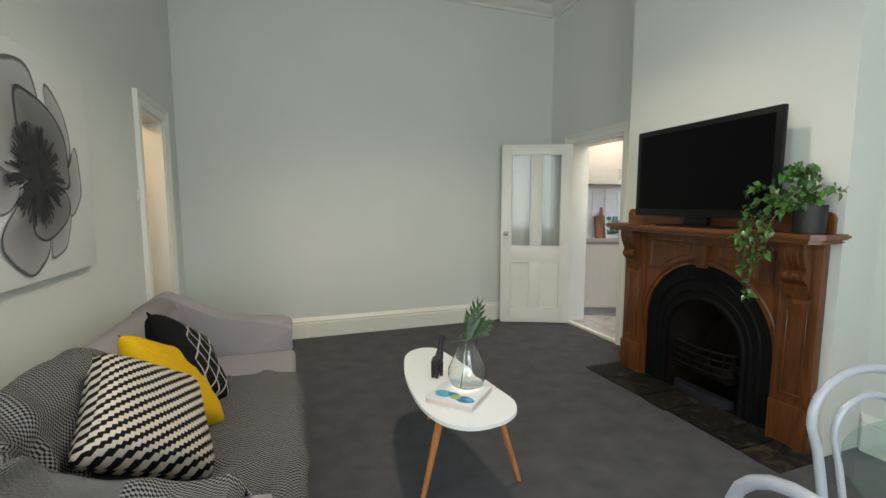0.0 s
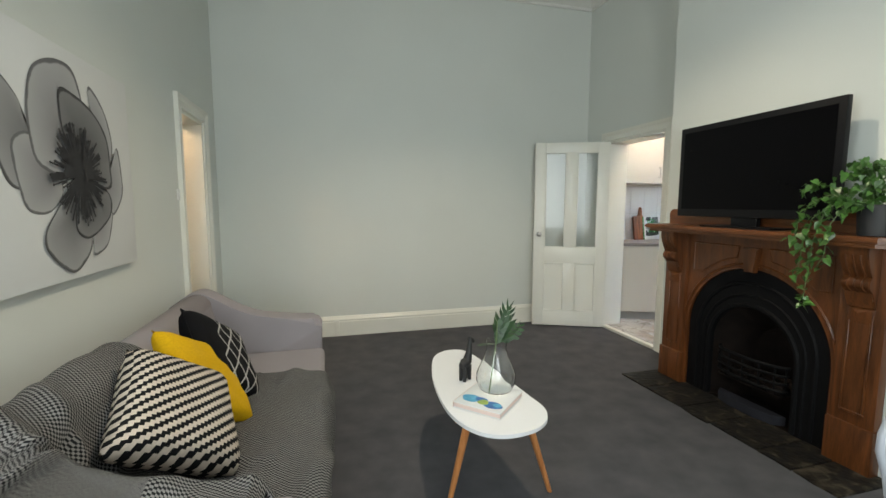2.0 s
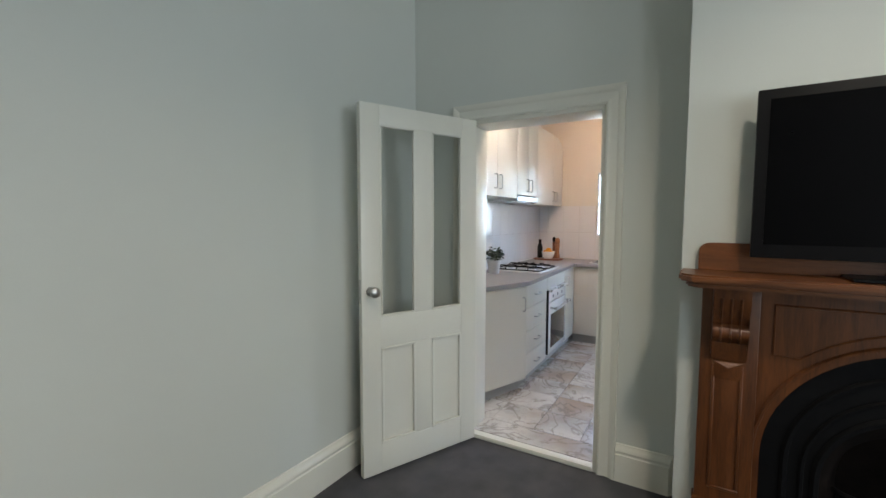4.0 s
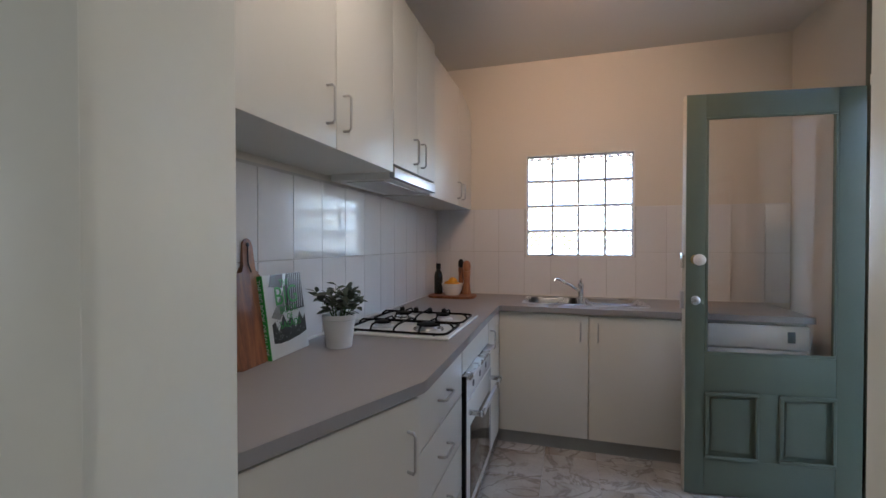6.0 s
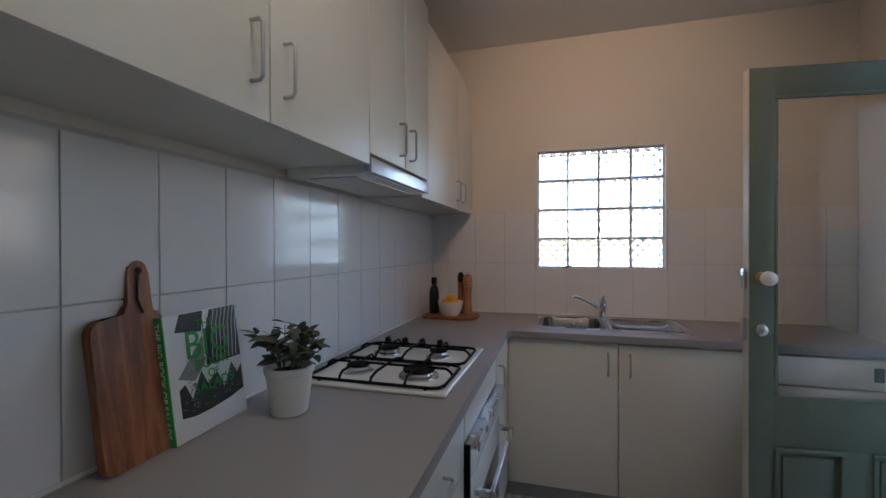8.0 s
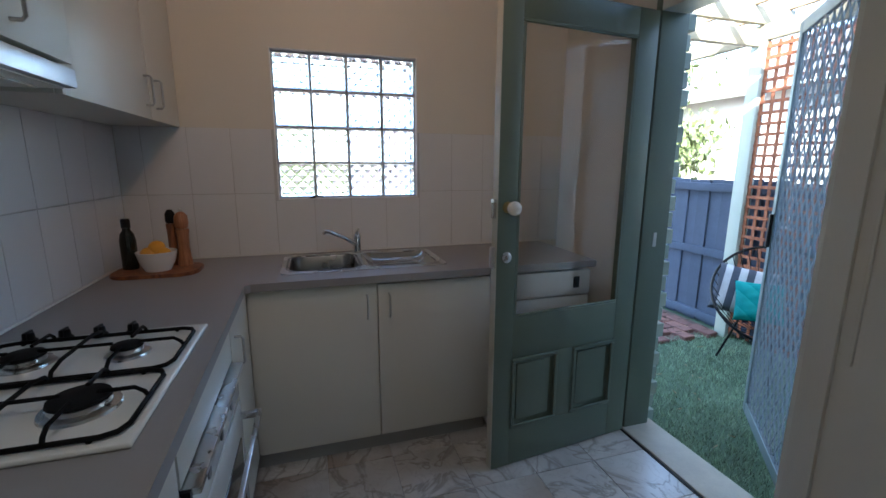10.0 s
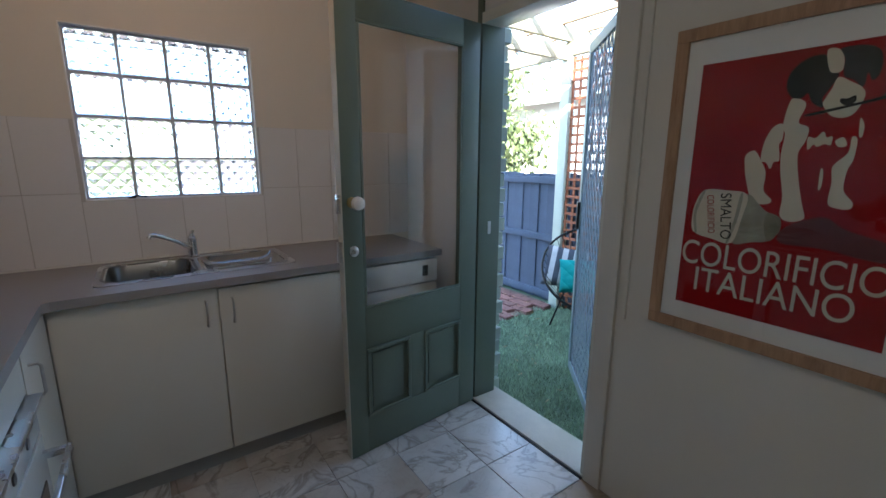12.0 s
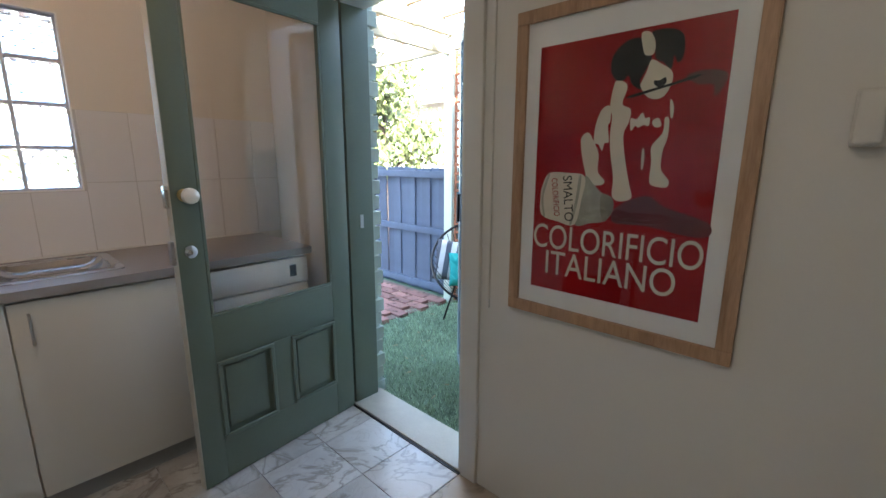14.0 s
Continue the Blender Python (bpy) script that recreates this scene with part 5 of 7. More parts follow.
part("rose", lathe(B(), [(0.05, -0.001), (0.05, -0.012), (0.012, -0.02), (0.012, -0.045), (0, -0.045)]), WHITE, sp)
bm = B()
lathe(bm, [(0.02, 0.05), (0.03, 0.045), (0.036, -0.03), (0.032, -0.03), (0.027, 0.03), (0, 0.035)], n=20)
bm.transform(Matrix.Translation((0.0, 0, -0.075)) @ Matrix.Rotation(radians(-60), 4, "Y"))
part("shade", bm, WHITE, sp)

# round ceiling light near the doorway, unseen, added to brighten the bench
cl = thing("ceiling_light", "unseen round white frosted-glass ceiling light added to brighten the bench", "ceiling light", pose(0.72, -0.62, KC))
part("base", lathe(B(), [(0.15, -0.001), (0.15, -0.02), (0.14, -0.025), (0, -0.025)], n=36), WHITE, cl)
part("shade", lathe(B(), [(0.145, -0.0255), (0.14, -0.05), (0.11, -0.075), (0.06, -0.088), (0, -0.092)], n=36), CHINA, cl)
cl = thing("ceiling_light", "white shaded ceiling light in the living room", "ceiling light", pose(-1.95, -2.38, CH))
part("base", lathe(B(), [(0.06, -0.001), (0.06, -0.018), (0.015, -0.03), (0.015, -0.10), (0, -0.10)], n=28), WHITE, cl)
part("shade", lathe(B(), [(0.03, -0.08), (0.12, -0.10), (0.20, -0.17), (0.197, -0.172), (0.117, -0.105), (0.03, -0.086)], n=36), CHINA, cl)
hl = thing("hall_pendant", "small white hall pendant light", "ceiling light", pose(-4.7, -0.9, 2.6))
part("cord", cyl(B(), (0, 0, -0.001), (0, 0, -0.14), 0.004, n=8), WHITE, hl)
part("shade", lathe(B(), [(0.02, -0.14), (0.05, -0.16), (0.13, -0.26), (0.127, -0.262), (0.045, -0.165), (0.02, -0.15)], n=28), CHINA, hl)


# ---- fireplace ----
YC = -2.412
DULL = mat("tarnished_steel", (0.016, 0.017, 0.024), 0.55, 0.2, var=0.4, scale=14, bump=0.1)
fp = thing("fireplace_surround", "varnished timber mantelpiece with carved corbels and keystone", "mantelpiece")
ZS, R = 0.48, 0.482      # springing and radius of the arch
# frieze board with the arch cut out of it
outline = [(-0.56, 0.0), (-0.56, 1.17), (0.56, 1.17), (0.56, 0.0), (R, 0.0)] + arc(0, ZS, R, 0, 180, 28) + [(-R, 0.0)]
part("frieze", prism(B(), [(YC + a, b) for a, b in outline], BX - 0.035, BX - 0.001, "x"), MANTEL, fp)
# moulded rib round the arch
bm = B()
pts = [(BX - 0.036, YC + a, b) for a, b in [(R + 0.03, 0.03)] + arc(0, ZS, R + 0.03, 0, 180, 28) + [(-R - 0.03, 0.03)]]
tube(bm, pts, 0.010, 6)
part("arch_moulding", bm, MANTEL, fp)
for side in (-1, 1):
    # spandrel panels
    bm = B()
    sp_pts = [(side * 0.10, 1.10), (side * 0.455, 1.10), (side * 0.455, 0.90)] + [(side * abs(a), b) for a, b in arc(0, ZS, R + 0.075, 48, 78, 8)]
    loop = [(BX - 0.035, YC + a, b) for a, b in sp_pts]
    tube(bm, loop, 0.0055, 6, True)
    part("spandrel_moulding", bm, MANTEL, fp)
    a, b = sorted((YC + side * 0.505, YC + side * 0.705))
    obox("pilaster", (BX - 0.058, a, 0.20), (BX - 0.002, b, 1.172), MANTEL, fp, 0.004)
    obox("plinth", (BX - 0.072, a - 0.008, 0.0), (BX - 0.002, b + 0.008, 0.245), MANTEL, fp, 0.006)
    bm = B()
    m0, m1 = a + 0.045, b - 0.045
    for y0, y1, z0, z1 in ((m0, m1, 0.30, 0.312), (m0, m1, 0.828, 0.84), (m0, m0 + 0.012, 0.312, 0.828), (m1 - 0.012, m1, 0.312, 0.828)):
        box(bm, (BX - 0.065, y0, z0), (BX - 0.057, y1, z1), 0.003, 1)
    part("pilaster_moulding", bm, MANTEL, fp)
    # corbel: a scrolled bracket under the shelf
    c0, c1 = (a + b) / 2 - 0.062, (a + b) / 2 + 0.062
    prof = [(0.0, 0.86), (0.012, 0.86), (0.03, 0.90), (0.035, 0.94)] + arc(0.045, 0.985, 0.03, -60, 60, 6) + [(0.05, 1.02), (0.07, 1.05), (0.09, 1.09), (0.10, 1.13), (0.10, 1.172), (0.0, 1.172)]
    part("corbel", prism(B(), [(BX - 0.0575 - o, z) for o, z in prof], c0, c1, "y", 0.004), MANTEL, fp)
    bm = B()
    for off in (0.03, 0.062, 0.094):
        tube(bm, [(BX - 0.0575 - o, c0 + off, z) for o, z in prof[3:-2]], 0.0045, 6)
    part("corbel_reeding", bm, MANTEL, fp)
    bm = B()
    base = [bm.verts.new((BX - 0.0578, y, z)) for y, z in ((c0, 0.775), (c1, 0.775), (c1, 0.858), (c0, 0.858))]
    peak = bm.verts.new((BX - 0.085, (c0 + c1) / 2, 0.83))
    for k in range(4):
        bm.faces.new((base[k], base[(k + 1) % 4], peak))
    bm.faces.new(base[::-1])
    part("corbel_block", bm, MANTEL, fp, "faceted timber block")
bm = B()
prism(bm, [(YC - 0.035, 0.945), (YC + 0.035, 0.945), (YC + 0.055, 1.10), (YC - 0.055, 1.10)], BX - 0.075, BX - 0.034, "x", 0.006)
part("keystone", bm, MANTEL, fp)
bm = B()
prism(bm, [(BX - 0.002, YC - 0.79), (BX - 0.20, YC - 0.79), (BX - 0.245, YC - 0.745), (BX - 0.245, YC + 0.745), (BX - 0.20, YC + 0.79), (BX - 0.002, YC + 0.79)], 1.195, 1.225, "z", 0.008)
part("shelf", bm, SHELF, fp)
bm = B()
prism(bm, [(BX - 0.002, YC - 0.765), (BX - 0.18, YC - 0.765), (BX - 0.222, YC - 0.725), (BX - 0.222, YC + 0.725), (BX - 0.18, YC + 0.765), (BX - 0.002, YC + 0.765)], 1.172, 1.1945, "z", 0.008)
part("shelf_moulding", bm, SHELF, fp)
up = [(YC - 0.725, 1.225)] + [(YC - 0.725, 1.30)] + arc(YC - 0.685, 1.30, 0.04, 180, 90, 5) + arc(YC + 0.685, 1.30, 0.04, 90, 0, 5) + [(YC + 0.725, 1.225)]
part("upstand", prism(B(), up, BX - 0.03, BX - 0.002, "x", 0.003), SHELF, fp, "rounded timber upstand")

ins = thing("fireplace_insert", "black cast-iron arched fireplace insert with a curved grate", "fireplace")
out = [(-R + 0.002, 0.0), (-R + 0.002, ZS)] + [(-a, b) for a, b in arc(0, ZS, R - 0.002, 0, 180, 28)][1:-1] + [(R - 0.002, ZS), (R - 0.002, 0.0), (0.29, 0.0)] + [(0.29, 0.42)] + arc(0, 0.42, 0.29, 0, 180, 20)[1:-1] + [(-0.29, 0.42), (-0.29, 0.0)]
part("arch_plate", prism(B(), [(YC + a, b) for a, b in out], BX - 0.018, BX + 0.01, "x"), IRON, ins)
bm = B()
for rr, zz, th in ((0.40, 0.47, 0.014), (0.345, 0.445, 0.010), (0.302, 0.42, 0.016)):
    tube(bm, [(BX - 0.019, YC + a, b) for a, b in [(rr, 0.02)] + arc(0, zz, rr, 0, 180, 26) + [(-rr, 0.02)]], th, 6)
part("arch_ribs", bm, IRON, ins, "raised cast ribs")
bm = B()
# sloping hood inside the arch and the fire box behind
ring0 = [(BX + 0.01, YC + a, b) for a, b in [(0.29, 0.0), (0.29, 0.42)] + arc(0, 0.42, 0.29, 0, 180, 20)[1:-1] + [(-0.29, 0.42), (-0.29, 0.0)]]
ring1 = [(BX + 0.10, YC + a * 0.82, min(b, 0.40) if b < 0.1 else b * 0.86) for _, a, b in [(0, y - YC, z) for _, y, z in ring0]]
ring2 = [(BX + 0.26, YC + (y - YC) * 0.75, z * 0.9) for _, y, z in ring1]
vs = [[bm.verts.new(p) for p in r] for r in (ring0, ring1, ring2)]
for a, b in zip(vs, vs[1:]):
    for k in range(len(a) - 1):
        bm.faces.new((a[k], a[k + 1], b[k + 1], b[k])).smooth = True
bm.faces.new(vs[2])
part("fire_box", bm, SOOT, ins, "soot-stained fire box")
bm = B()
box(bm, (BX - 0.01, YC - 0.29, 0.0), (BX + 0.27, YC + 0.29, 0.012))
part("hearth_plate", bm, SOOT, ins)
bm = B()
for z, bulge, th in ((0.235, 0.075, 0.010), (0.285, 0.085, 0.008), (0.335, 0.085, 0.008), (0.385, 0.080, 0.011)):
    tube(bm, [(BX + 0.02 - bulge * math.cos(radians(t)), YC + 0.235 * math.sin(radians(t)), z) for t in range(-90, 91, 12)], th, 6)
for t in range(-78, 79, 26):
    x, y = BX + 0.02 - 0.083 * math.cos(radians(t)), YC + 0.235 * math.sin(radians(t))
    tube(bm, [(x + 0.006, y, 0.225), (x, y, 0.30), (x + 0.003, y, 0.39)], 0.006, 6)
part("grate", bm, IRON, ins, "curved iron grate bars")
bm = B()
prism(bm, [(BX + 0.03, YC - 0.23), (BX - 0.03, YC - 0.19), (BX - 0.055, YC - 0.08), (BX - 0.055, YC + 0.08), (BX - 0.03, YC + 0.19), (BX + 0.03, YC + 0.23)], 0.013, 0.075, "z", 0.004)
part("ash_pan", bm, DULL, ins, "dull metal ash pan")
bm = B()
rnd = random.Random(9)
for i in range(40):
    y, x = YC + rnd.uniform(-0.2, 0.2), BX + rnd.uniform(-0.02, 0.16)
    s = rnd.uniform(0.015, 0.04)
    bmesh.ops.create_icosphere(bm, subdivisions=1, radius=s, matrix=Matrix.Translation((x, y, 0.21 + rnd.uniform(0, 0.06))) @ Matrix.Diagonal((1, 1.2, 0.7, 1)))
box(bm, (BX - 0.02, YC - 0.21, 0.19), (BX + 0.2, YC + 0.21, 0.205))
part("fire_bed", bm, SOOT, ins, "burnt-out coals")
hearth = tagged(thing("hearth", "dark worn slate hearth slabs set flush in the carpet", "hearth"), kind="structure")
rnd = random.Random(3)
edges = [-1.65, -1.92, -2.25, -2.47, -2.78, -2.97, -3.19]
for a, b in zip(edges, edges[1:]):
    bm = B()
    x0 = BX - 0.372 + rnd.uniform(-0.014, 0.014)
    prism(bm, [(x0, b + 0.004), (x0 + rnd.uniform(-0.008, 0.008), (a + b) / 2), (x0 + rnd.uniform(-0.008, 0.008), a - 0.004), (BX - 0.001, a - 0.004), (BX - 0.001, b + 0.004)], -0.02, 0.008 + rnd.uniform(0, 0.004), "z", 0.003)
    part("slab", bm, SLATE, hearth)

# ---- television ----
tv = thing("television", "large black flat-screen television on a pedestal stand", "television", pose(-0.425, -2.392, 1.226, 0, 0, -91.5))
obox("bezel", (-0.535, -0.018, 0.066), (0.535, 0.016, 0.696), BLACK, tv, 0.006)
obox("screen", (-0.497, -0.0195, 0.118), (0.497, -0.0178, 0.658), SCREEN, tv, 0, "dark glossy screen")
obox("back_housing", (-0.40, 0.0165, 0.12), (0.40, 0.062, 0.60), BLACK, tv, 0.02)
obox("neck", (-0.09, -0.004, 0.012), (0.09, 0.026, 0.0655), BLACK, tv, 0.004)
obox("stand_base", (-0.25, -0.09, 0.0), (0.25, 0.09, 0.0118), BLACK, tv, 0.005)

# ---- trailing plant on the mantel ----
rnd = random.Random(11)
tp = thing("trailing_plant", "green trailing ivy in a black pot on the mantel shelf", "potted plant", pose(-0.445, -3.085, 1.2255))
part("pot", lathe(B(), [(0.062, 0), (0.066, 0.004), (0.074, 0.145), (0.072, 0.15), (0.067, 0.15), (0.064, 0.128)], n=32), MATTEBLACK, tp)
part("soil", lathe(B(), [(0.064, 0.12), (0.064, 0.13), (0, 0.136)]), SOIL, tp)
lm = leaf_mesh("leaf", 0.046, 0.038, IVY, 1)


def vine(pts, count, spread, lo=0.6, hi=1.15):
    pts = [Vector(p) for p in pts]
    part("vine", tube(B(), pts, 0.0022, 5), STEM, tp)
    for k in range(count):
        t = (k + rnd.random()) / count * (len(pts) - 1)
        i = min(int(t), len(pts) - 2)
        p = pts[i].lerp(pts[i + 1], t - i) + Vector((rnd.uniform(-1, 0.6), rnd.uniform(-1, 1), rnd.uniform(-0.6, 0.8))) * spread
        ob = new("leaf", lm)
        ob.parent = tp
        out = Euler((rnd.uniform(-1.5, -0.1), rnd.uniform(-0.7, 0.7), rnd.uniform(-2.4, 2.4) + 1.57)).to_matrix().to_4x4()
        ob.matrix_basis = Matrix.Translation(p) @ out @ Matrix.Scale(rnd.uniform(lo, hi), 4)


for i in range(13):
    a, t = rnd.uniform(0, math.tau), rnd.uniform(0.2, 1.0)
    tip = (math.cos(a) * 0.15 * t, math.sin(a) * 0.17 * t + 0.03, 0.14 + 0.26 * (1.05 - t) + 0.04)
    vine([(0, 0, 0.13), (tip[0] * 0.5, tip[1] * 0.5, tip[2] + 0.03), tip], 14, 0.030)
for pts, c in (([(-0.05, 0.05, 0.14), (-0.10, 0.13, 0.20), (-0.13, 0.21, 0.16), (-0.15, 0.25, 0.05), (-0.155, 0.26, -0.06)], 22),
               ([(-0.05, 0.03, 0.14), (-0.11, 0.08, 0.18), (-0.15, 0.13, 0.10), (-0.17, 0.155, -0.04), (-0.172, 0.165, -0.18), (-0.17, 0.175, -0.32), (-0.168, 0.17, -0.36)], 34),
               ([(-0.04, 0.04, 0.14), (-0.10, 0.10, 0.17), (-0.15, 0.18, 0.08), (-0.172, 0.20, -0.06), (-0.172, 0.215, -0.24)], 28),
               ([(-0.05, 0.0, 0.14), (-0.12, 0.05, 0.16), (-0.165, 0.09, 0.05), (-0.17, 0.10, -0.10), (-0.168, 0.13, -0.16)], 20),
               ([(-0.03, 0.06, 0.14), (-0.06, 0.15, 0.24), (-0.08, 0.23, 0.26), (-0.10, 0.28, 0.20)], 18)):
    vine(pts, int(c * 1.5), 0.024)

# ---- canvas with a flower ----
CANVAS = mat("white_canvas", (0.62, 0.63, 0.62), 0.75, var=0.03, grain=500, bump=0.25)


def petal_ink(name, inner, outer, rim):
    """Grey wash: toned heart, paler towards the edge, a thin dark rim; u runs from heart to rim, v round the petal."""
    m = bpy.data.materials.new(name)
    m.use_nodes = True
    n, l = nodes(m)
    p = n["Principled BSDF"]
    uv, wv, no, mx, rp = n.new("ShaderNodeUVMap"), n.new("ShaderNodeMapping"), n.new("ShaderNodeTexNoise"), n.new("ShaderNodeMath"), n.new("ShaderNodeValToRGB")
    sep = n.new("ShaderNodeSeparateXYZ")
    wv.inputs["Scale"].default_value = (1.2, 9, 1)
    l.new(uv.outputs[0], wv.inputs["Vector"])
    l.new(wv.outputs[0], no.inputs["Vector"])
    l.new(uv.outputs[0], sep.inputs[0])
    no.inputs["Scale"].default_value, no.inputs["Detail"].default_value = 1.6, 4
    mx.operation, mx.inputs[1].default_value = "MULTIPLY_ADD", 0.10
    l.new(no.outputs["Fac"], mx.inputs[0])
    l.new(sep.outputs[0], mx.inputs[2])
    stops = rp.color_ramp.elements
    stops[0].position, stops[1].position = 0.15, 1.0
    stops[0].color, stops[1].color = (inner, inner, inner * 1.03, 1), (outer, outer * 1.01, outer * 1.02, 1)
    e = stops.new(0.975)
    e.color = (outer, outer * 1.01, outer * 1.02, 1)
    stops[-1].color = (rim, rim, rim * 1.03, 1)
    l.new(mx.outputs[0], rp.inputs[0])
    l.new(rp.outputs[0], p.inputs["Base Color"])
    p.inputs["Roughness"].default_value = 0.75
    return m


PET = [petal_ink("petal_pale", 0.20, 0.36, 0.12), petal_ink("petal_mid", 0.13, 0.30, 0.08), petal_ink("petal_dark", 0.07, 0.17, 0.04)]
INK = mat("flower_centre_ink", (0.018, 0.018, 0.02), 0.75, var=0.3, scale=30)
cv = thing("canvas_print", "white canvas print of a large grey flower", "canvas", pose(XL + 0.003, -2.40, 1.49, 0, 0, 90))
# own space: x to the viewer's right, z up, facing -y
obox("canvas", (-0.62, -0.034, -0.412), (0.445, -0.0005, 0.48), CANVAS, cv, 0.004)


def petal(pts, material, layer):
    """One washed petal: a soft closed outline filled in rings from its heart."""
    out = []
    for i in range(len(pts)):
        p0, p1, p2, p3 = (Vector(pts[(i + k - 1) % len(pts)]) for k in range(4))
        for t in (0, 0.2, 0.4, 0.6, 0.8):
            out.append(0.5 * ((2 * p1) + (p2 - p0) * t + (2 * p0 - 5 * p1 + 4 * p2 - p3) * t * t + (3 * p1 - p0 - 3 * p2 + p3) * t ** 3))
    heart = Vector((FCX, FCZ)).lerp(sum(out, Vector((0, 0))) / len(out), 0.7)
    bm = bmesh.new()
    lay = bm.loops.layers.uv.new("UVMap")
    steps = (0.02, 0.3, 0.55, 0.75, 0.88, 0.96, 1.0)
    y = -0.0345 - 0.0006 * layer
    rings = [[(bm.verts.new((heart.x + (p.x - heart.x) * k, y, heart.y + (p.y - heart.y) * k)), (k, q / len(out))) for q, p in enumerate(out)] for k in steps]
    for a, b in zip(rings, rings[1:]):
        for k in range(len(out)):
            q = (a[k], a[(k + 1) % len(out)], b[(k + 1) % len(out)], b[k])
            f = bm.faces.new([v for v, _ in q])
            for lp, (_, uvv) in zip(f.loops, q):
                lp[lay].uv = uvv
    bm.faces.new([v for v, _ in rings[0]])
    part("petal", bm, material, cv)


FCX, FCZ = -0.05, -0.002
petal([(-0.121, -0.018), (-0.30, -0.07), (-0.44, -0.062), (-0.50, 0.037), (-0.56, 0.151), (-0.50, 0.30), (-0.377, 0.234), (-0.325, 0.128)], PET[1], 1)
petal([(-0.162, -0.052), (-0.244, -0.145), (-0.365, -0.143), (-0.407, -0.061), (-0.424, 0.087), (-0.30, 0.117)], PET[0], 2)
petal([(-0.041, -0.002), (-0.284, 0.011), (-0.338, 0.135), (-0.331, 0.254), (-0.283, 0.36), (-0.152, 0.42), (-0.024, 0.40), (0.03, 0.204)], PET[0], 3)
petal([(0.087, 0.124), (0.084, 0.251), (0.071, 0.374), (0.145, 0.346), (0.218, 0.264), (0.251, 0.144), (0.2, 0.05)], PET[0], 4)
petal([(0.10, -0.052), (0.205, 0.026), (0.293, 0.149), (0.326, 0.008), (0.311, -0.087), (0.2, -0.171)], PET[0], 5)
petal([(0.059, -0.197), (0.017, -0.314), (0.037, -0.337), (0.139, -0.301), (0.194, -0.203), (0.195, -0.152)], PET[0], 6)
petal([(-0.041, -0.002), (-0.135, 0.128), (-0.151, 0.308), (-0.05, 0.317), (0.088, 0.275), (0.193, 0.186), (0.215, 0.052), (0.193, -0.05)], PET[2], 7)
petal([(-0.10, -0.05), (-0.228, -0.145), (-0.305, -0.231), (-0.284, -0.302), (-0.155, -0.385), (-0.054, -0.352), (0.008, -0.277), (-0.022, -0.148)], PET[1], 8)
petal([(-0.069, -0.059), (-0.108, -0.18), (-0.088, -0.241), (0.004, -0.259), (0.158, -0.189), (0.201, -0.114), (0.154, -0.052), (0.02, -0.02)], PET[2], 10)
bm = B()
rnd = random.Random(2)
prism(bm, [(FCX + 0.055 * math.cos(t) * (1 + 0.15 * math.sin(5 * t)), FCZ + 0.065 * math.sin(t)) for t in [i * math.tau / 24 for i in range(24)]], -0.0435, -0.035, "y")
for i in range(230):
    a, r0, r1 = rnd.uniform(0, math.tau), 0.03, rnd.uniform(0.08, 0.205)
    dx, dz = math.cos(a), math.sin(a)
    w = rnd.uniform(0.002, 0.006)
    p = [(FCX + dx * r0 - dz * w, FCZ + dz * r0 + dx * w), (FCX + dx * r0 + dz * w, FCZ + dz * r0 - dx * w), (FCX + dx * r1 + dz * w, FCZ + dz * r1 - dx * w), (FCX + dx * r1 - dz * w, FCZ + dz * r1 + dx * w)]
    vs = [bm.verts.new((x, -0.0437 - 0.00001 * i, z)) for x, z in p]
    bm.faces.new(vs)
    tip = [bm.verts.new((FCX + dx * r1 + 0.006 * math.cos(q * math.tau / 6), -0.0439 - 0.00001 * i, FCZ + dz * r1 + 0.006 * math.sin(q * math.tau / 6))) for q in range(6)]
    bm.faces.new(tip)
part("flower_centre", bm, INK, cv, "dark printed stamens")
sw = thing("light_switch", "small white light switch beside the hall doorway", "light switch")
obox("plate", (XL + 0.001, -1.165, 1.40), (XL + 0.009, -1.125, 1.475), WHITE, sw, 0.002)
obox("rocker", (XL + 0.0092, -1.150, 1.425), (XL + 0.014, -1.140, 1.45), WHITE, sw, 0.001)

# hall door leaf seen past the frame
hd = tagged(thing("door_3", "cream hall door standing open beyond the frame", "door", pose(XL - 0.195, -0.466, 0.01, 0, 0, 200)), kind="structure")
obox("leaf", (0.0, -0.038, 0), (0.53, 0.0, 2.02), TRIM, hd, 0.003)
part("door_knob", lathe(B(), [(0.02, 0), (0.01, 0.01), (0.01, 0.03), (0.026, 0.045), (0.02, 0.06), (0, 0.063)]), NICKEL, hd).matrix_basis = pose(0.47, 0.0, 1.0, -90)

# ---- sofa ----
so = thing("sofa", "two-seat grey velvet sofa with curved arms", "sofa")
S0, S1 = -3.60, -1.53
bm = B()
box(bm, (-3.90, S0 + 0.03, 0.07), (-3.04, S1 - 0.03, 0.33), 0.03, 3)
part("base", bm, SOFA, so)
part("seat_cushion", box(B(), (-3.66, S0 + 0.165, 0.331), (-3.005, S1 - 0.165, 0.45), 0.045, 5), SOFA, so, sharp=180)
backp = [(-3.93, 0.10), (-3.64, 0.12), (-3.60, 0.45), (-3.635, 0.63), (-3.66, 0.745)] + arc(-3.745, 0.745, 0.085, 5, 150, 14) + [(-3.87, 0.73), (-3.93, 0.55)]
bm = B()
prism(bm, backp, S0 + 0.02, S1 - 0.02, "y", 0.02, 2)
for f in bm.faces:
    f.smooth = True
part("backrest", bm, SOFA, so, sharp=180)
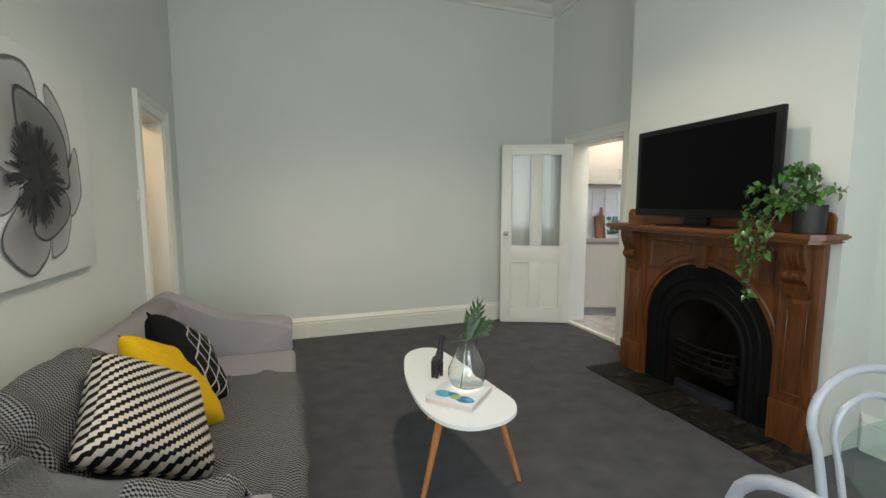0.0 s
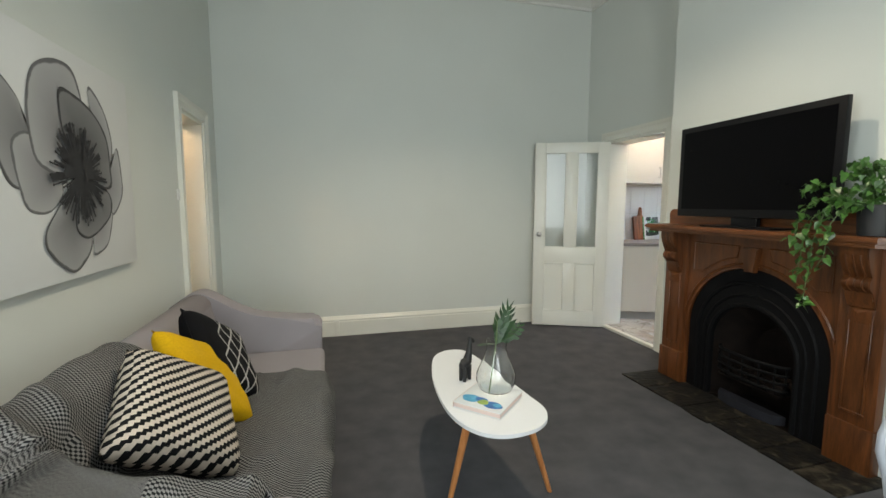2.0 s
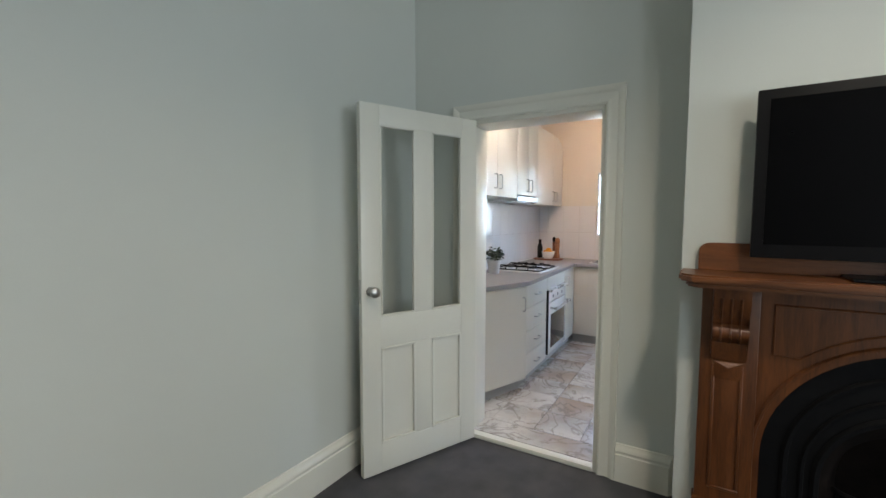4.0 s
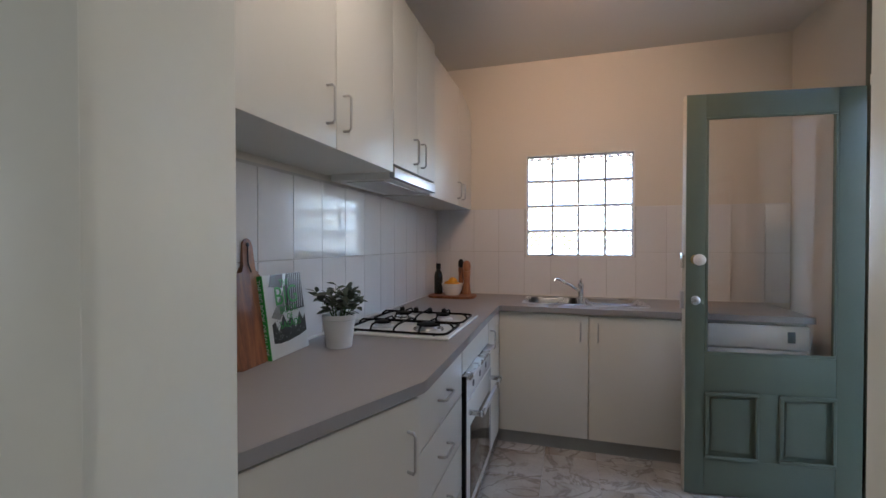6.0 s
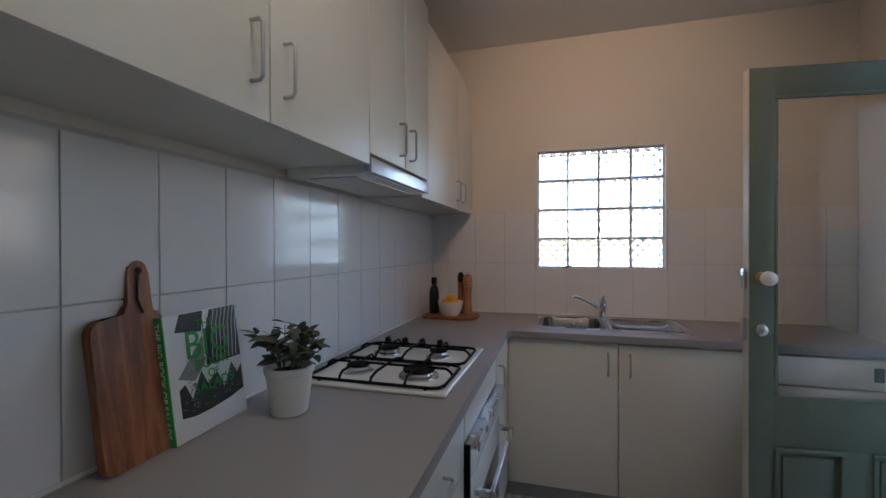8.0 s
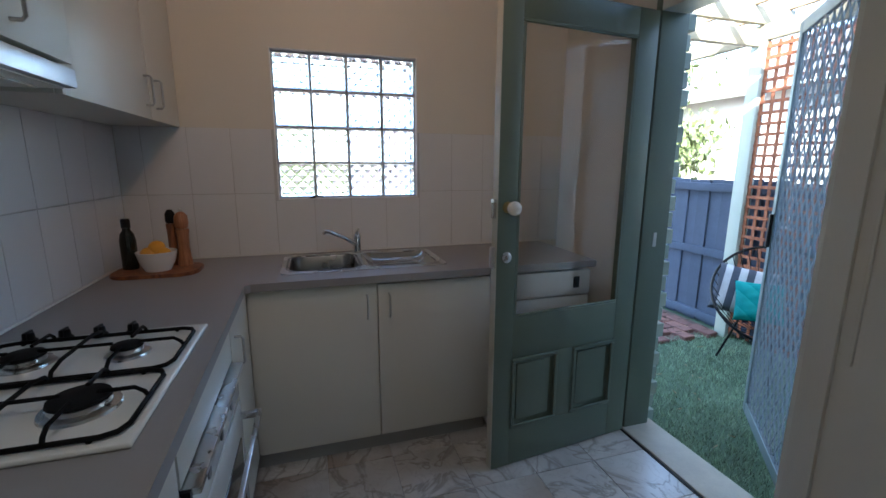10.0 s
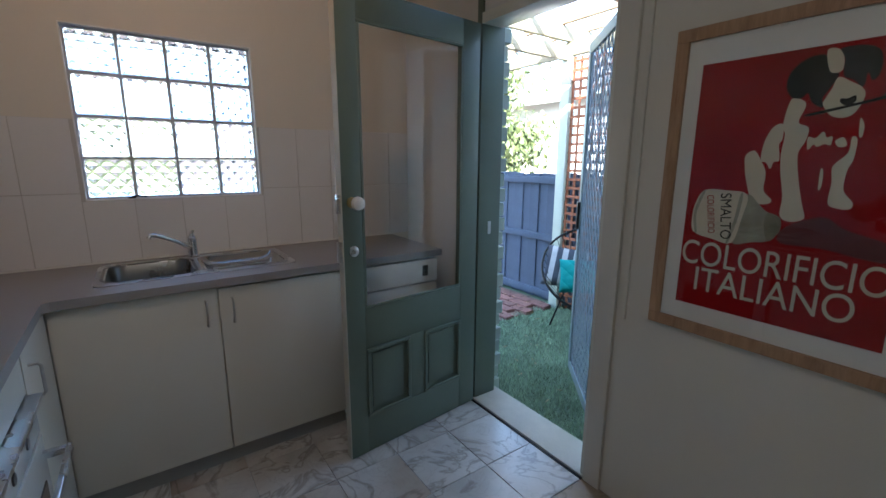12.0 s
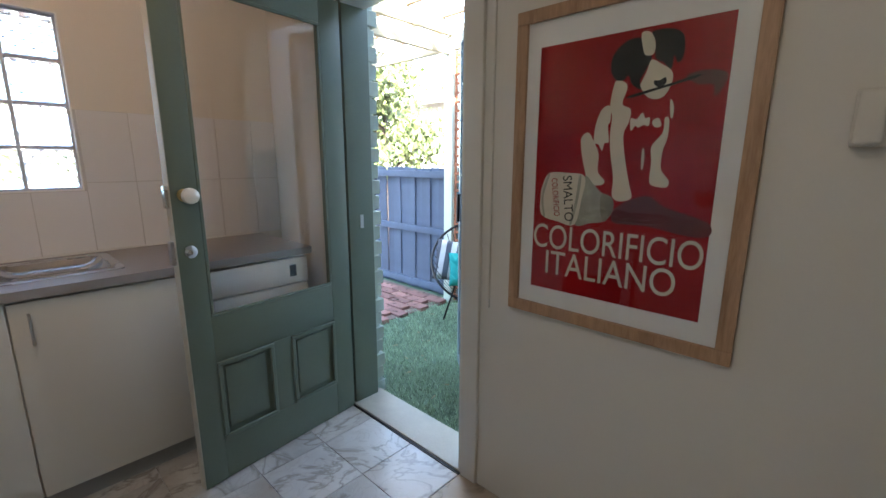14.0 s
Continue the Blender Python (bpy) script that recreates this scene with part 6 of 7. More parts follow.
armp = [(-3.90, 0.08), (-3.03, 0.08), (-3.02, 0.56)] + arc(-3.07, 0.585, 0.05, 0, 90, 5) + [(-3.14, 0.640), (-3.22, 0.647), (-3.30, 0.656), (-3.38, 0.670), (-3.45, 0.689), (-3.52, 0.720), (-3.58, 0.756), (-3.64, 0.794)] + arc(-3.745, 0.725, 0.11, 62, 130, 8) + [(-3.90, 0.75)]
for y0, y1 in ((S0, S0 + 0.16), (S1 - 0.16, S1)):
    bm = B()
    prism(bm, armp, y0, y1, "y", 0.035, 5)
    for f in bm.faces:
        f.smooth = True
    ob = part("arm", bm, SOFA, so, sharp=180)
    ob.modifiers.new("even_shading", "WEIGHTED_NORMAL")
for x in (-3.84, -3.06):
    for y in (S0 + 0.08, S1 - 0.08):
        part("foot", cyl(B(), (x, y, 0.0), (x, y, 0.079), 0.018, 0.025, 12), MATTEBLACK, so)


def uv_pattern(name, build, rough=0.9, bump=0.3):
    """A woven cloth whose black-and-white figure is worked out from its own metre-wide UV."""
    m = bpy.data.materials.new(name)
    m.use_nodes = True
    n, l = nodes(m)
    p = n["Principled BSDF"]
    p.inputs["Roughness"].default_value = rough
    p.inputs["Specular IOR Level"].default_value = 0.2
    uv, sep = n.new("ShaderNodeUVMap"), n.new("ShaderNodeSeparateXYZ")
    l.new(uv.outputs[0], sep.inputs[0])

    def op(kind, a, b=None):
        q = n.new("ShaderNodeMath")
        q.operation = kind
        for i, v in enumerate((a, b)):
            if v is None:
                continue
            if isinstance(v, (int, float)):
                q.inputs[i].default_value = v
            else:
                l.new(v, q.inputs[i])
        return q.outputs[0]

    fac, c0, c1 = build(op, sep.outputs[0], sep.outputs[1])
    mx, no, mr = n.new("ShaderNodeMix"), n.new("ShaderNodeTexNoise"), n.new("ShaderNodeMix")
    mx.data_type = mr.data_type = "RGBA"
    mx.inputs["A"].default_value, mx.inputs["B"].default_value = (*c0, 1), (*c1, 1)
    l.new(fac, mx.inputs["Factor"])
    no.inputs["Scale"].default_value, no.inputs["Detail"].default_value = 160, 3
    l.new(uv.outputs[0], no.inputs["Vector"])
    mr.blend_type = "MULTIPLY"
    mr.inputs["Factor"].default_value = 0.45
    l.new(mx.outputs["Result"], mr.inputs["A"])
    l.new(no.outputs["Color"], mr.inputs["B"])
    grey = n.new("ShaderNodeRGBToBW")
    l.new(no.outputs["Color"], grey.inputs[0])
    l.new(grey.outputs[0], mr.inputs["B"])
    l.new(mr.outputs["Result"], p.inputs["Base Color"])
    b = n.new("ShaderNodeBump")
    b.inputs["Strength"].default_value, b.inputs["Distance"].default_value = bump, 0.003
    l.new(op("ADD", fac, no.outputs["Fac"]), b.inputs["Height"])
    l.new(b.outputs[0], p.inputs["Normal"])
    return m


def stairs(op, u, v):
    # stepped diagonal bars
    cu, cvv = op("FLOOR", op("MULTIPLY", u, 1 / 0.0120)), op("FLOOR", op("MULTIPLY", v, 1 / 0.0092))
    w = op("ADD", op("SUBTRACT", cu, cvv), 400.0)
    return op("LESS_THAN", op("MODULO", w, 4.0), 1.5), (0.70, 0.60, 0.50), (0.006, 0.006, 0.007)


def trellis(op, u, v):
    a = op("MODULO", op("ADD", op("ADD", op("MULTIPLY", u, 11.0), op("MULTIPLY", v, 8.0)), 100.0), 1.0)
    b = op("MODULO", op("ADD", op("SUBTRACT", op("MULTIPLY", u, 11.0), op("MULTIPLY", v, 8.0)), 100.0), 1.0)
    lines = op("MAXIMUM", op("LESS_THAN", a, 0.12), op("LESS_THAN", b, 0.12))
    return op("MULTIPLY", lines, op("GREATER_THAN", u, 0.10)), (0.004, 0.004, 0.005), (0.62, 0.60, 0.57)


def weave(op, u, v):
    # small offset stitches
    k = 1 / 0.0066
    a = op("MODULO", op("FLOOR", op("ADD", op("MULTIPLY", u, k), 4000.0)), 2.0)
    b = op("MODULO", op("FLOOR", op("ADD", op("MULTIPLY", v, k * 0.8), 4000.0)), 2.0)
    return op("ABSOLUTE", op("SUBTRACT", a, b)), (0.014, 0.014, 0.016), (0.27, 0.265, 0.26)


def plain_yellow(op, u, v):
    return op("MULTIPLY", op("MODULO", op("MULTIPLY", u, 300.0), 1.0), 0.15), (0.80, 0.47, 0.004), (0.66, 0.36, 0.002)


def cushion(label, size, thick, material, m, piping=None, back_cloth=None, taper=0.0):
    c = thing("cushion", label, "cushion", m, group="cushions on the sofa")
    bm = bmesh.new()
    lay = bm.loops.layers.uv.new("UVMap")
    n = 22
    front, back = {}, {}
    for i in range(n + 1):
        for j in range(n + 1):
            u, v = i / n * 2 - 1, j / n * 2 - 1
            edge = max(0, (1 - u ** 4) * (1 - v ** 4))
            pinch = 1 - 0.10 * (1 - abs(u)) * abs(v) ** 3 - 0.10 * (1 - abs(v)) * abs(u) ** 3
            x, z = u * size / 2 * (1 - 0.06 * (1 - v * v) * 0 - 0.07 * (1 - v * v) * abs(u) ** 6), v * size / 2 * (1 - 0.07 * (1 - u * u) * abs(v) ** 6)
            x *= 1 + taper * (0.5 - (v + 1) / 2)
            h = thick / 2 * edge ** 0.42 * pinch
            wr = 0.007 * noise.noise((u * 3.1 + size * 40, v * 3.1, thick * 9)) * edge ** 0.3
            front[i, j] = bm.verts.new((x, -h + wr, z))
            rim = i in (0, n) or j in (0, n)
            back[i, j] = front[i, j] if rim else bm.verts.new((x, h + wr, z))
    for side in (front, back):
        for i in range(n):
            for j in range(n):
                ij = ((i, j), (i + 1, j), (i + 1, j + 1), (i, j + 1))
                f = bm.faces.new([side[q] for q in ij])
                f.smooth = True
                for lp, q in zip(f.loops, ij):
                    lp[lay].uv = (q[0] / n * size, q[1] / n * size)
    if back_cloth is not None:
        for k, f in enumerate(bm.faces):
            f.material_index = int(k >= n * n)
    cover = part("cover", bm, material, c, sharp=180)
    if back_cloth is not None:
        cover.data.materials.append(back_cloth)
    if piping is not None:
        rim = [(i, 0) for i in range(n)] + [(n, j) for j in range(n)] + [(i, n) for i in range(n, 0, -1)] + [(0, j) for j in range(n, 0, -1)]
        pts = []
        for i, j in rim:
            u, v = i / n * 2 - 1, j / n * 2 - 1
            pts.append((u * size / 2 * (1 - 0.07 * (1 - v * v)), 0, v * size / 2 * (1 - 0.07 * (1 - u * u))))
        part("seam", tube(B(), pts, 0.004, 6, True), piping, c)
    return c


CHEV = uv_pattern("black_white_stepped_cloth", stairs)
TREL = uv_pattern("black_trellis_cloth", trellis)
YELL = uv_pattern("yellow_velvet", plain_yellow, 0.75, 0.1)
BLACKCLOTH = mat("black_cloth", (0.006, 0.006, 0.007), 0.95, spec=0.08)
cushion("black cushion with a white diamond trellis pattern", 0.40, 0.15, TREL, pose(-3.462, -2.395, 0.665, -31, 0, 89) @ pose(0, 0, 0, 0, 41, 0), BLACKCLOTH, BLACKCLOTH)
cushion("plain mustard yellow velvet cushion", 0.40, 0.12, YELL, pose(-3.462, -2.66, 0.668, -36, 0, 90) @ pose(0, 0, 0, 0, 38, 0))
cushion("plump cushion with a black and cream stepped pattern", 0.40, 0.18, CHEV, pose(-3.462, -2.99, 0.69, -41, 0, 74) @ pose(0, 0, 0, 0, 48, 0), None, None, 0.2)

# knitted throw over back, seat and arm
THROW = uv_pattern("grey_knitted_weave", weave, 0.95, 0.5)
th = thing("throw_blanket", "fine black and white knitted throw draped over the sofa", "blanket")
path = [(-3.845, 0.65), (-3.85, 0.745), (-3.80, 0.833), (-3.735, 0.852), (-3.655, 0.815), (-3.632, 0.73), (-3.612, 0.65), (-3.585, 0.55), (-3.54, 0.485), (-3.42, 0.468), (-3.25, 0.466), (-3.12, 0.466), (-3.025, 0.462), (-2.99, 0.435), (-2.982, 0.36), (-2.99, 0.26), (-3.00, 0.18)]
fine, along = [], [0.0]
for i in range(len(path) - 1):
    p0, p1, p2, p3 = (Vector(path[min(max(i + k, 0), len(path) - 1)]) for k in (-1, 0, 1, 2))
    for q in range(8):
        t = q / 8
        fine.append(tuple(0.5 * ((2 * p1) + (p2 - p0) * t + (2 * p0 - 5 * p1 + 4 * p2 - p3) * t * t + (3 * p1 - p0 - 3 * p2 + p3) * t ** 3)))
fine.append(path[-1])
for a, b in zip(fine, fine[1:]):
    along.append(along[-1] + math.dist(a, b))
bm = bmesh.new()
lay = bm.loops.layers.uv.new("UVMap")
rows, cols = len(fine), 150
grid = []
armline = [(p[0], p[1]) for p in armp[2:-1]]


def arm_top(x):
    best = 0.0
    for (x0, z0), (x1, z1) in zip(armline, armline[1:]):
        if min(x0, x1) <= x <= max(x0, x1) and x0 != x1:
            best = max(best, z0 + (z1 - z0) * (x - x0) / (x1 - x0))
    return best


for i, (x, z) in enumerate(fine):
    t = i / (rows - 1)
    yfar = -2.72 + 0.57 * max(0, min(1, (x + 3.60) / 0.22)) + 0.015 * math.sin(7 * t)
    ynear = -3.64
    row = []
    for j in range(cols + 1):
        y = yfar + (ynear - yfar) * j / cols
        # soft folds that fan out and fade, over a loose unevenness
        f1 = noise.noise((x * 2.5 + 5, y * 3, z * 2.5))
        f2 = noise.noise((x * 1.7 + 9, y * 2.1, z * 1.7 + 3))
        c = (y + 0.55 * along[i] + 0.10 * f1 + 0.05 * f2) / 0.19
        c2 = (0.35 * y - along[i] * 0.9 + 0.12 * f2) / 0.23
        fold = 0.034 * (0.5 + 0.5 * math.sin(math.tau * c)) ** 2 * max(0.0, 0.35 + 1.4 * f2) + 0.026 * (0.5 + 0.5 * math.sin(math.tau * c2)) ** 3 * max(0.0, 0.3 - 1.2 * f1) + 0.007 * abs(f1)
        nx, nz = 0.0, 1.0
        if t < 0.30:
            nx, nz = (0.1, 1.0)
        elif t < 0.5:
            nx, nz = (0.93, 0.35)
        elif t > 0.78:
            nx, nz = (0.98, 0.15)
        px, pz = x + nx * fold, z + nz * fold
        k = max(0, min(1, (-3.30 - y) / 0.12))
        k = k * k * (3 - 2 * k)
        if k and x > -3.68:
            rise = arm_top(min(max(x, -3.68), -3.0)) + 0.034 + fold * 1.2
            if x > -3.16:
                rise = rise * max(0, 1 - (x + 3.16) / 0.14) + (pz if x > -3.02 else 0.5) * min(1, (x + 3.16) / 0.14)
            pz = pz + (max(rise, pz) - pz) * k
        here = Vector((px, y, pz))
        across = row[-1][1][0] + (here - row[-1][0].co).length if row else yfar + 3.0
        row.append((bm.verts.new(here), (across, along[i])))
    grid.append(row)
for i in range(rows - 1):
    for j in range(cols):
        q = (grid[i][j], grid[i][j + 1], grid[i + 1][j + 1], grid[i + 1][j])
        if all(v.co.y < -3.44 and v.co.x > -3.14 for v, _ in q):
            continue
        f = bm.faces.new([a for a, _ in q])
        f.smooth = True
        for lp, (_, uvv) in zip(f.loops, q):
            lp[lay].uv = uvv
bm.normal_update()
ob = part("cloth", bm, THROW, th)
sol = ob.modifiers.new("thickness", "SOLIDIFY")
sol.thickness, sol.offset = 0.006, 1.0
bm = B()
rnd = random.Random(21)
for q in range(9):
    x = -3.37 + 0.035 * q / 8
    tube(bm, [(x, -2.165, 0.474), (x + rnd.uniform(-0.008, 0.008), -2.14, 0.470 + rnd.uniform(0, 0.012)), (x + rnd.uniform(-0.018, 0.018), -2.112, 0.458)], [0.003, 0.003, 0.002], 5)
part("tassel", bm, BLACKCLOTH, th, "dark tassel at the corner")

# ---- coffee table and what stands on it ----
ct = thing("coffee_table", "white egg-shaped coffee table with three tapered timber legs", "coffee table")
ctl = [(-2.22, -1.98), (-2.14, -2.03), (-2.09, -2.30), (-2.045, -2.68), (-2.035, -2.86), (-2.12, -2.98), (-2.29, -3.01), (-2.41, -2.93), (-2.465, -2.74), (-2.45, -2.42), (-2.385, -2.13), (-2.31, -2.01)]
out = []
for i in range(len(ctl)):
    p0, p1, p2, p3 = (Vector(ctl[(i + k - 1) % len(ctl)]) for k in range(4))
    for t in (0, 0.2, 0.4, 0.6, 0.8):
        out.append(tuple(0.5 * ((2 * p1) + (p2 - p0) * t + (2 * p0 - 5 * p1 + 4 * p2 - p3) * t * t + (3 * p1 - p0 - 3 * p2 + p3) * t ** 3)))
TOPW = mat("white_lacquer", (0.76, 0.77, 0.78), 0.5, var=0.01, bump=0, spec=0.25)
part("tabletop", prism(B(), out, 0.435, 0.452, "z", 0.0025, 2), TOPW, ct)
for a, b in (((-2.385, -2.81), (-2.48, -2.80)), ((-2.11, -2.80), (-1.965, -2.79)), ((-2.23, -2.17), (-2.21, -2.05))):
    part("leg", cyl(B(), (*b, 0.0), (*a, 0.4345), 0.011, 0.019, 14), BEECH, ct)
TZ = 0.4525
cb = thing("art_book", "pale pink-edged book with a blue abstract cover", "book", pose(-2.255, -2.718, TZ, 0, 0, -46))
PINK = mat("pale_pink_cover", (0.66, 0.52, 0.47), 0.45, var=0.04)
obox("pages", (-0.113, -0.130, 0.004), (0.113, 0.130, 0.024), PINK, cb, 0, "pale pink page edges")
obox("back_cover", (-0.116, -0.134, 0.0), (0.116, 0.134, 0.0038), PAGE, cb, 0.001)
obox("cover", (-0.116, -0.134, 0.0242), (0.116, 0.134, 0.028), PAGE, cb, 0.001, "white front cover")
obox("spine", (-0.118, -0.134, 0.0), (-0.1165, 0.134, 0.028), PINK, cb, 0.0005)
CYAN = mat("cyan_print", (0.05, 0.36, 0.62), 0.4, var=0.3, scale=30, tint=(0.16, 0.50, 0.72))
BLUE = mat("blue_print", (0.02, 0.08, 0.36), 0.4, var=0.3, scale=30, tint=(0.05, 0.22, 0.52))
LIME = mat("lime_print", (0.32, 0.42, 0.10), 0.4, var=0.3, scale=30)
for k, (cx, cy, rx, ry, ma, la) in enumerate(((-0.060, -0.062, 0.046, 0.036, CYAN, "cyan printed patch"), (-0.015, -0.050, 0.030, 0.020, BLUE, "blue printed patch"), (0.055, -0.078, 0.044, 0.032, BLUE, "blue printed patch"), (0.005, -0.072, 0.026, 0.024, LIME, "lime printed patch"), (0.075, -0.070, 0.020, 0.018, CYAN, "cyan printed patch"))):
    loop = [(cx + rx * math.cos(a) * (1 + 0.10 * math.sin(3 * a + k)), cy + ry * math.sin(a)) for a in [q * math.tau / 20 for q in range(20)]]
    part("cover_print", prism(B(), loop, 0.028, 0.0283 + 0.0001 * k, "z"), ma, cb, la)
VZ = TZ + 0.0288
VG = glass("vase_glass", (0.97, 0.99, 0.985), 0.0, ior=1.45, thin=False)
va = thing("glass_vase", "clear pear-shaped glass vase on a book", "vase", pose(-2.20, -2.665, VZ))
oprof = [(0.0, 0.0), (0.060, 0.0), (0.080, 0.012), (0.096, 0.05), (0.094, 0.085), (0.075, 0.13), (0.054, 0.175), (0.047, 0.215), (0.052, 0.245)]
iprof = [(0.050, 0.245), (0.0445, 0.215), (0.0515, 0.175), (0.0725, 0.13), (0.0912, 0.085), (0.093, 0.05), (0.077, 0.016), (0.056, 0.006), (0.0, 0.006)]
bm = lathe(B(), oprof + iprof, n=40)
part("vessel", bm, VG, va).visible_shadow = False
MONST = mat("dark_glossy_leaf", (0.012, 0.036, 0.016), 0.35, var=0.3, scale=18, tint=(0.05, 0.11, 0.04))
sp = thing("leaf_stem", "split dark green leaf standing in the vase", "leaf", pose(-2.20, -2.665, VZ + 0.008))
part("stalk", tube(B(), [(-0.045, -0.03, 0.0), (-0.02, -0.01, 0.12), (0.0, 0.0, 0.24), (0.012, 0.02, 0.33)], 0.003, 6), STEM, sp)


def split_leaf(base, tip, up, width, lobes, seed):
    """A leaf blade cut into fingers on both sides of its rib."""
    r = random.Random(seed)
    base, tip, up = Vector(base), Vector(tip), Vector(up).normalized()
    d = tip - base
    side = d.normalized().cross(up).normalized()
    bm = B()
    for k in range(lobes):
        t0, t1 = k / lobes, (k + 0.82) / lobes
        for s in (-1, 1):
            w = width * math.sin(math.pi * (0.15 + 0.8 * (k + 0.5) / lobes)) * r.uniform(0.8, 1.1)
            sweepf = 0.22 * d
            p = [base + d * t0, base + d * t1, base + d * t1 + side * s * w + sweepf - up * w * 0.25, base + d * (t0 + 0.2 / lobes) + side * s * w * 0.9 + sweepf * 0.8 - up * w * 0.25]
            mid = [base + d * t0 + side * s * w * 0.5 + sweepf * 0.3 + up * 0.006, base + d * t1 + side * s * w * 0.5 + sweepf * 0.4 + up * 0.006]
            v = [bm.verts.new(q) for q in (p[0], p[1], mid[1], mid[0], p[2], p[3])]
            bm.faces.new((v[0], v[1], v[2], v[3])).smooth = True
            bm.faces.new((v[3], v[2], v[4], v[5])).smooth = True
    return part("blade", bm, MONST, sp)


split_leaf((0.0, 0.0, 0.22), (0.085, 0.05, 0.39), (-0.3, -0.8, 0.3), 0.055, 7, 1)
split_leaf((0.01, 0.0, 0.23), (0.13, 0.02, 0.30), (0, -0.5, 1), 0.05, 6, 2)
split_leaf((-0.01, 0.0, 0.22), (-0.035, 0.10, 0.19), (0.2, -0.6, 0.8), 0.045, 6, 3)
split_leaf((0.02, 0.02, 0.28), (0.09, 0.07, 0.365), (-0.6, -0.4, 0.5), 0.04, 6, 4)
# stylised long-necked figurine, one plain mesh
bm = B()
gx, gy = -2.285, -2.45
for ox, oy in ((-0.022, -0.012), (-0.022, 0.012), (0.022, -0.012), (0.022, 0.012)):
    tube(bm, [(gx + ox, gy + oy, TZ), (gx + ox * 0.9, gy + oy, TZ + 0.08)], [0.009, 0.012], 8)
tube(bm, [(gx - 0.034, gy, TZ + 0.085), (gx - 0.01, gy, TZ + 0.092), (gx + 0.018, gy, TZ + 0.10), (gx + 0.030, gy, TZ + 0.14), (gx + 0.036, gy, TZ + 0.19), (gx + 0.040, gy, TZ + 0.212)], [0.016, 0.026, 0.025, 0.017, 0.012, 0.011], 10)
tube(bm, [(gx + 0.034, gy, TZ + 0.214), (gx + 0.05, gy, TZ + 0.206), (gx + 0.068, gy, TZ + 0.19)], [0.012, 0.013, 0.008], 8)
bm.transform(Matrix.Translation((gx, gy, 0)) @ Matrix.Rotation(radians(35), 4, "Z") @ Matrix.Translation((-gx, -gy, 0)))
tagged(part("figurine", bm, MATTEBLACK), "matte black carved long-necked animal figurine", "figurine")

# ---- glass dining table and white bentwood chairs ----
# white metal, greyed and blued: the shade on the chairs is in the colour
CHAIRW = mat("shaded_white_gloss_metal", (0.36, 0.38, 0.43), 0.3, var=0.03, bump=0.02)
TGLASS = glass("table_glass", (0.86, 0.94, 0.93), 0.0, ior=1.5)
dt = thing("dining_table", "round clear glass dining table on chrome legs", "dining table", pose(-1.43, -4.41, 0))
part("tabletop", lathe(B(), [(0.0, 0.735), (0.548, 0.735), (0.55, 0.738), (0.55, 0.745), (0.548, 0.747), (0.0, 0.747)], n=64), TGLASS, dt, "clear glass top").visible_shadow = False
for k in range(3):
    a = radians(120 * k + 40)
    part("leg", tube(B(), [(0.40 * math.cos(a), 0.40 * math.sin(a), 0.0), (0.10 * math.cos(a), 0.10 * math.sin(a), 0.40), (0.30 * math.cos(a), 0.30 * math.sin(a), 0.734)], 0.014, 10), CHROME, dt)


def bentwood(m, label):
    c = thing("dining_chair", label, "chair", m, group="chairs round the glass table")
    part("seat", lathe(B(), [(0.0, 0.445), (0.185, 0.445), (0.20, 0.452), (0.20, 0.462), (0.185, 0.470), (0.0, 0.464)], n=40), CHAIRW, c)
    part("seat_ring", tube(B(), [(0.20 * math.cos(t), 0.20 * math.sin(t), 0.44) for t in [i * math.tau / 36 for i in range(36)]], 0.012, 8, True), CHAIRW, c)
    bm = B()
    hoop = [(-0.19, -0.13, 0.0), (-0.185, -0.15, 0.42), (-0.195, -0.19, 0.66)] + [(0.195 * math.cos(radians(t)), -0.215 - 0.02 * math.sin(radians(t)), 0.72 + 0.165 * math.sin(radians(t))) for t in range(180, -1, -15)] + [(0.195, -0.19, 0.66), (0.185, -0.15, 0.42), (0.19, -0.13, 0.0)]
    tube(bm, hoop, 0.0135, 10)
    part("back_hoop", bm, CHAIRW, c)
    bm = B()
    tube(bm, [(-0.125, -0.155, 0.46), (-0.13, -0.185, 0.62)] + [(0.125 * math.cos(radians(t)), -0.208 - 0.015 * math.sin(radians(t)), 0.68 + 0.125 * math.sin(radians(t))) for t in range(180, -1, -15)] + [(0.13, -0.185, 0.62), (0.125, -0.155, 0.46)], 0.010, 8)
    part("inner_hoop", bm, CHAIRW, c)
    for sx in (-1, 1):
        part("leg", tube(B(), [(sx * 0.14, 0.13, 0.44), (sx * 0.165, 0.165, 0.2), (sx * 0.18, 0.185, 0.0)], 0.012, 8), CHAIRW, c)
    part("stretcher", tube(B(), [(0.15 * math.cos(t), 0.15 * math.sin(t), 0.22) for t in [i * math.tau / 30 for i in range(30)]], 0.007, 6, True), CHAIRW, c)
    return c


bentwood(pose(-1.42, -4.04, 0, 0, 0, 165), "white bentwood-style metal chair beside the fireplace")
bentwood(pose(-1.96, -4.20, 0, 0, 0, -100), "white bentwood-style metal chair at the table edge")


# ---- the back yard ----
rnd = random.Random(31)
GRASSG = mat("lawn_ground", (0.09, 0.14, 0.085), 0.95, var=0.3, scale=6, grain=200, bump=0.6)
EARTH = mat("bare_earth", (0.16, 0.11, 0.09), 0.95, var=0.35, scale=5, grain=80, bump=0.8)
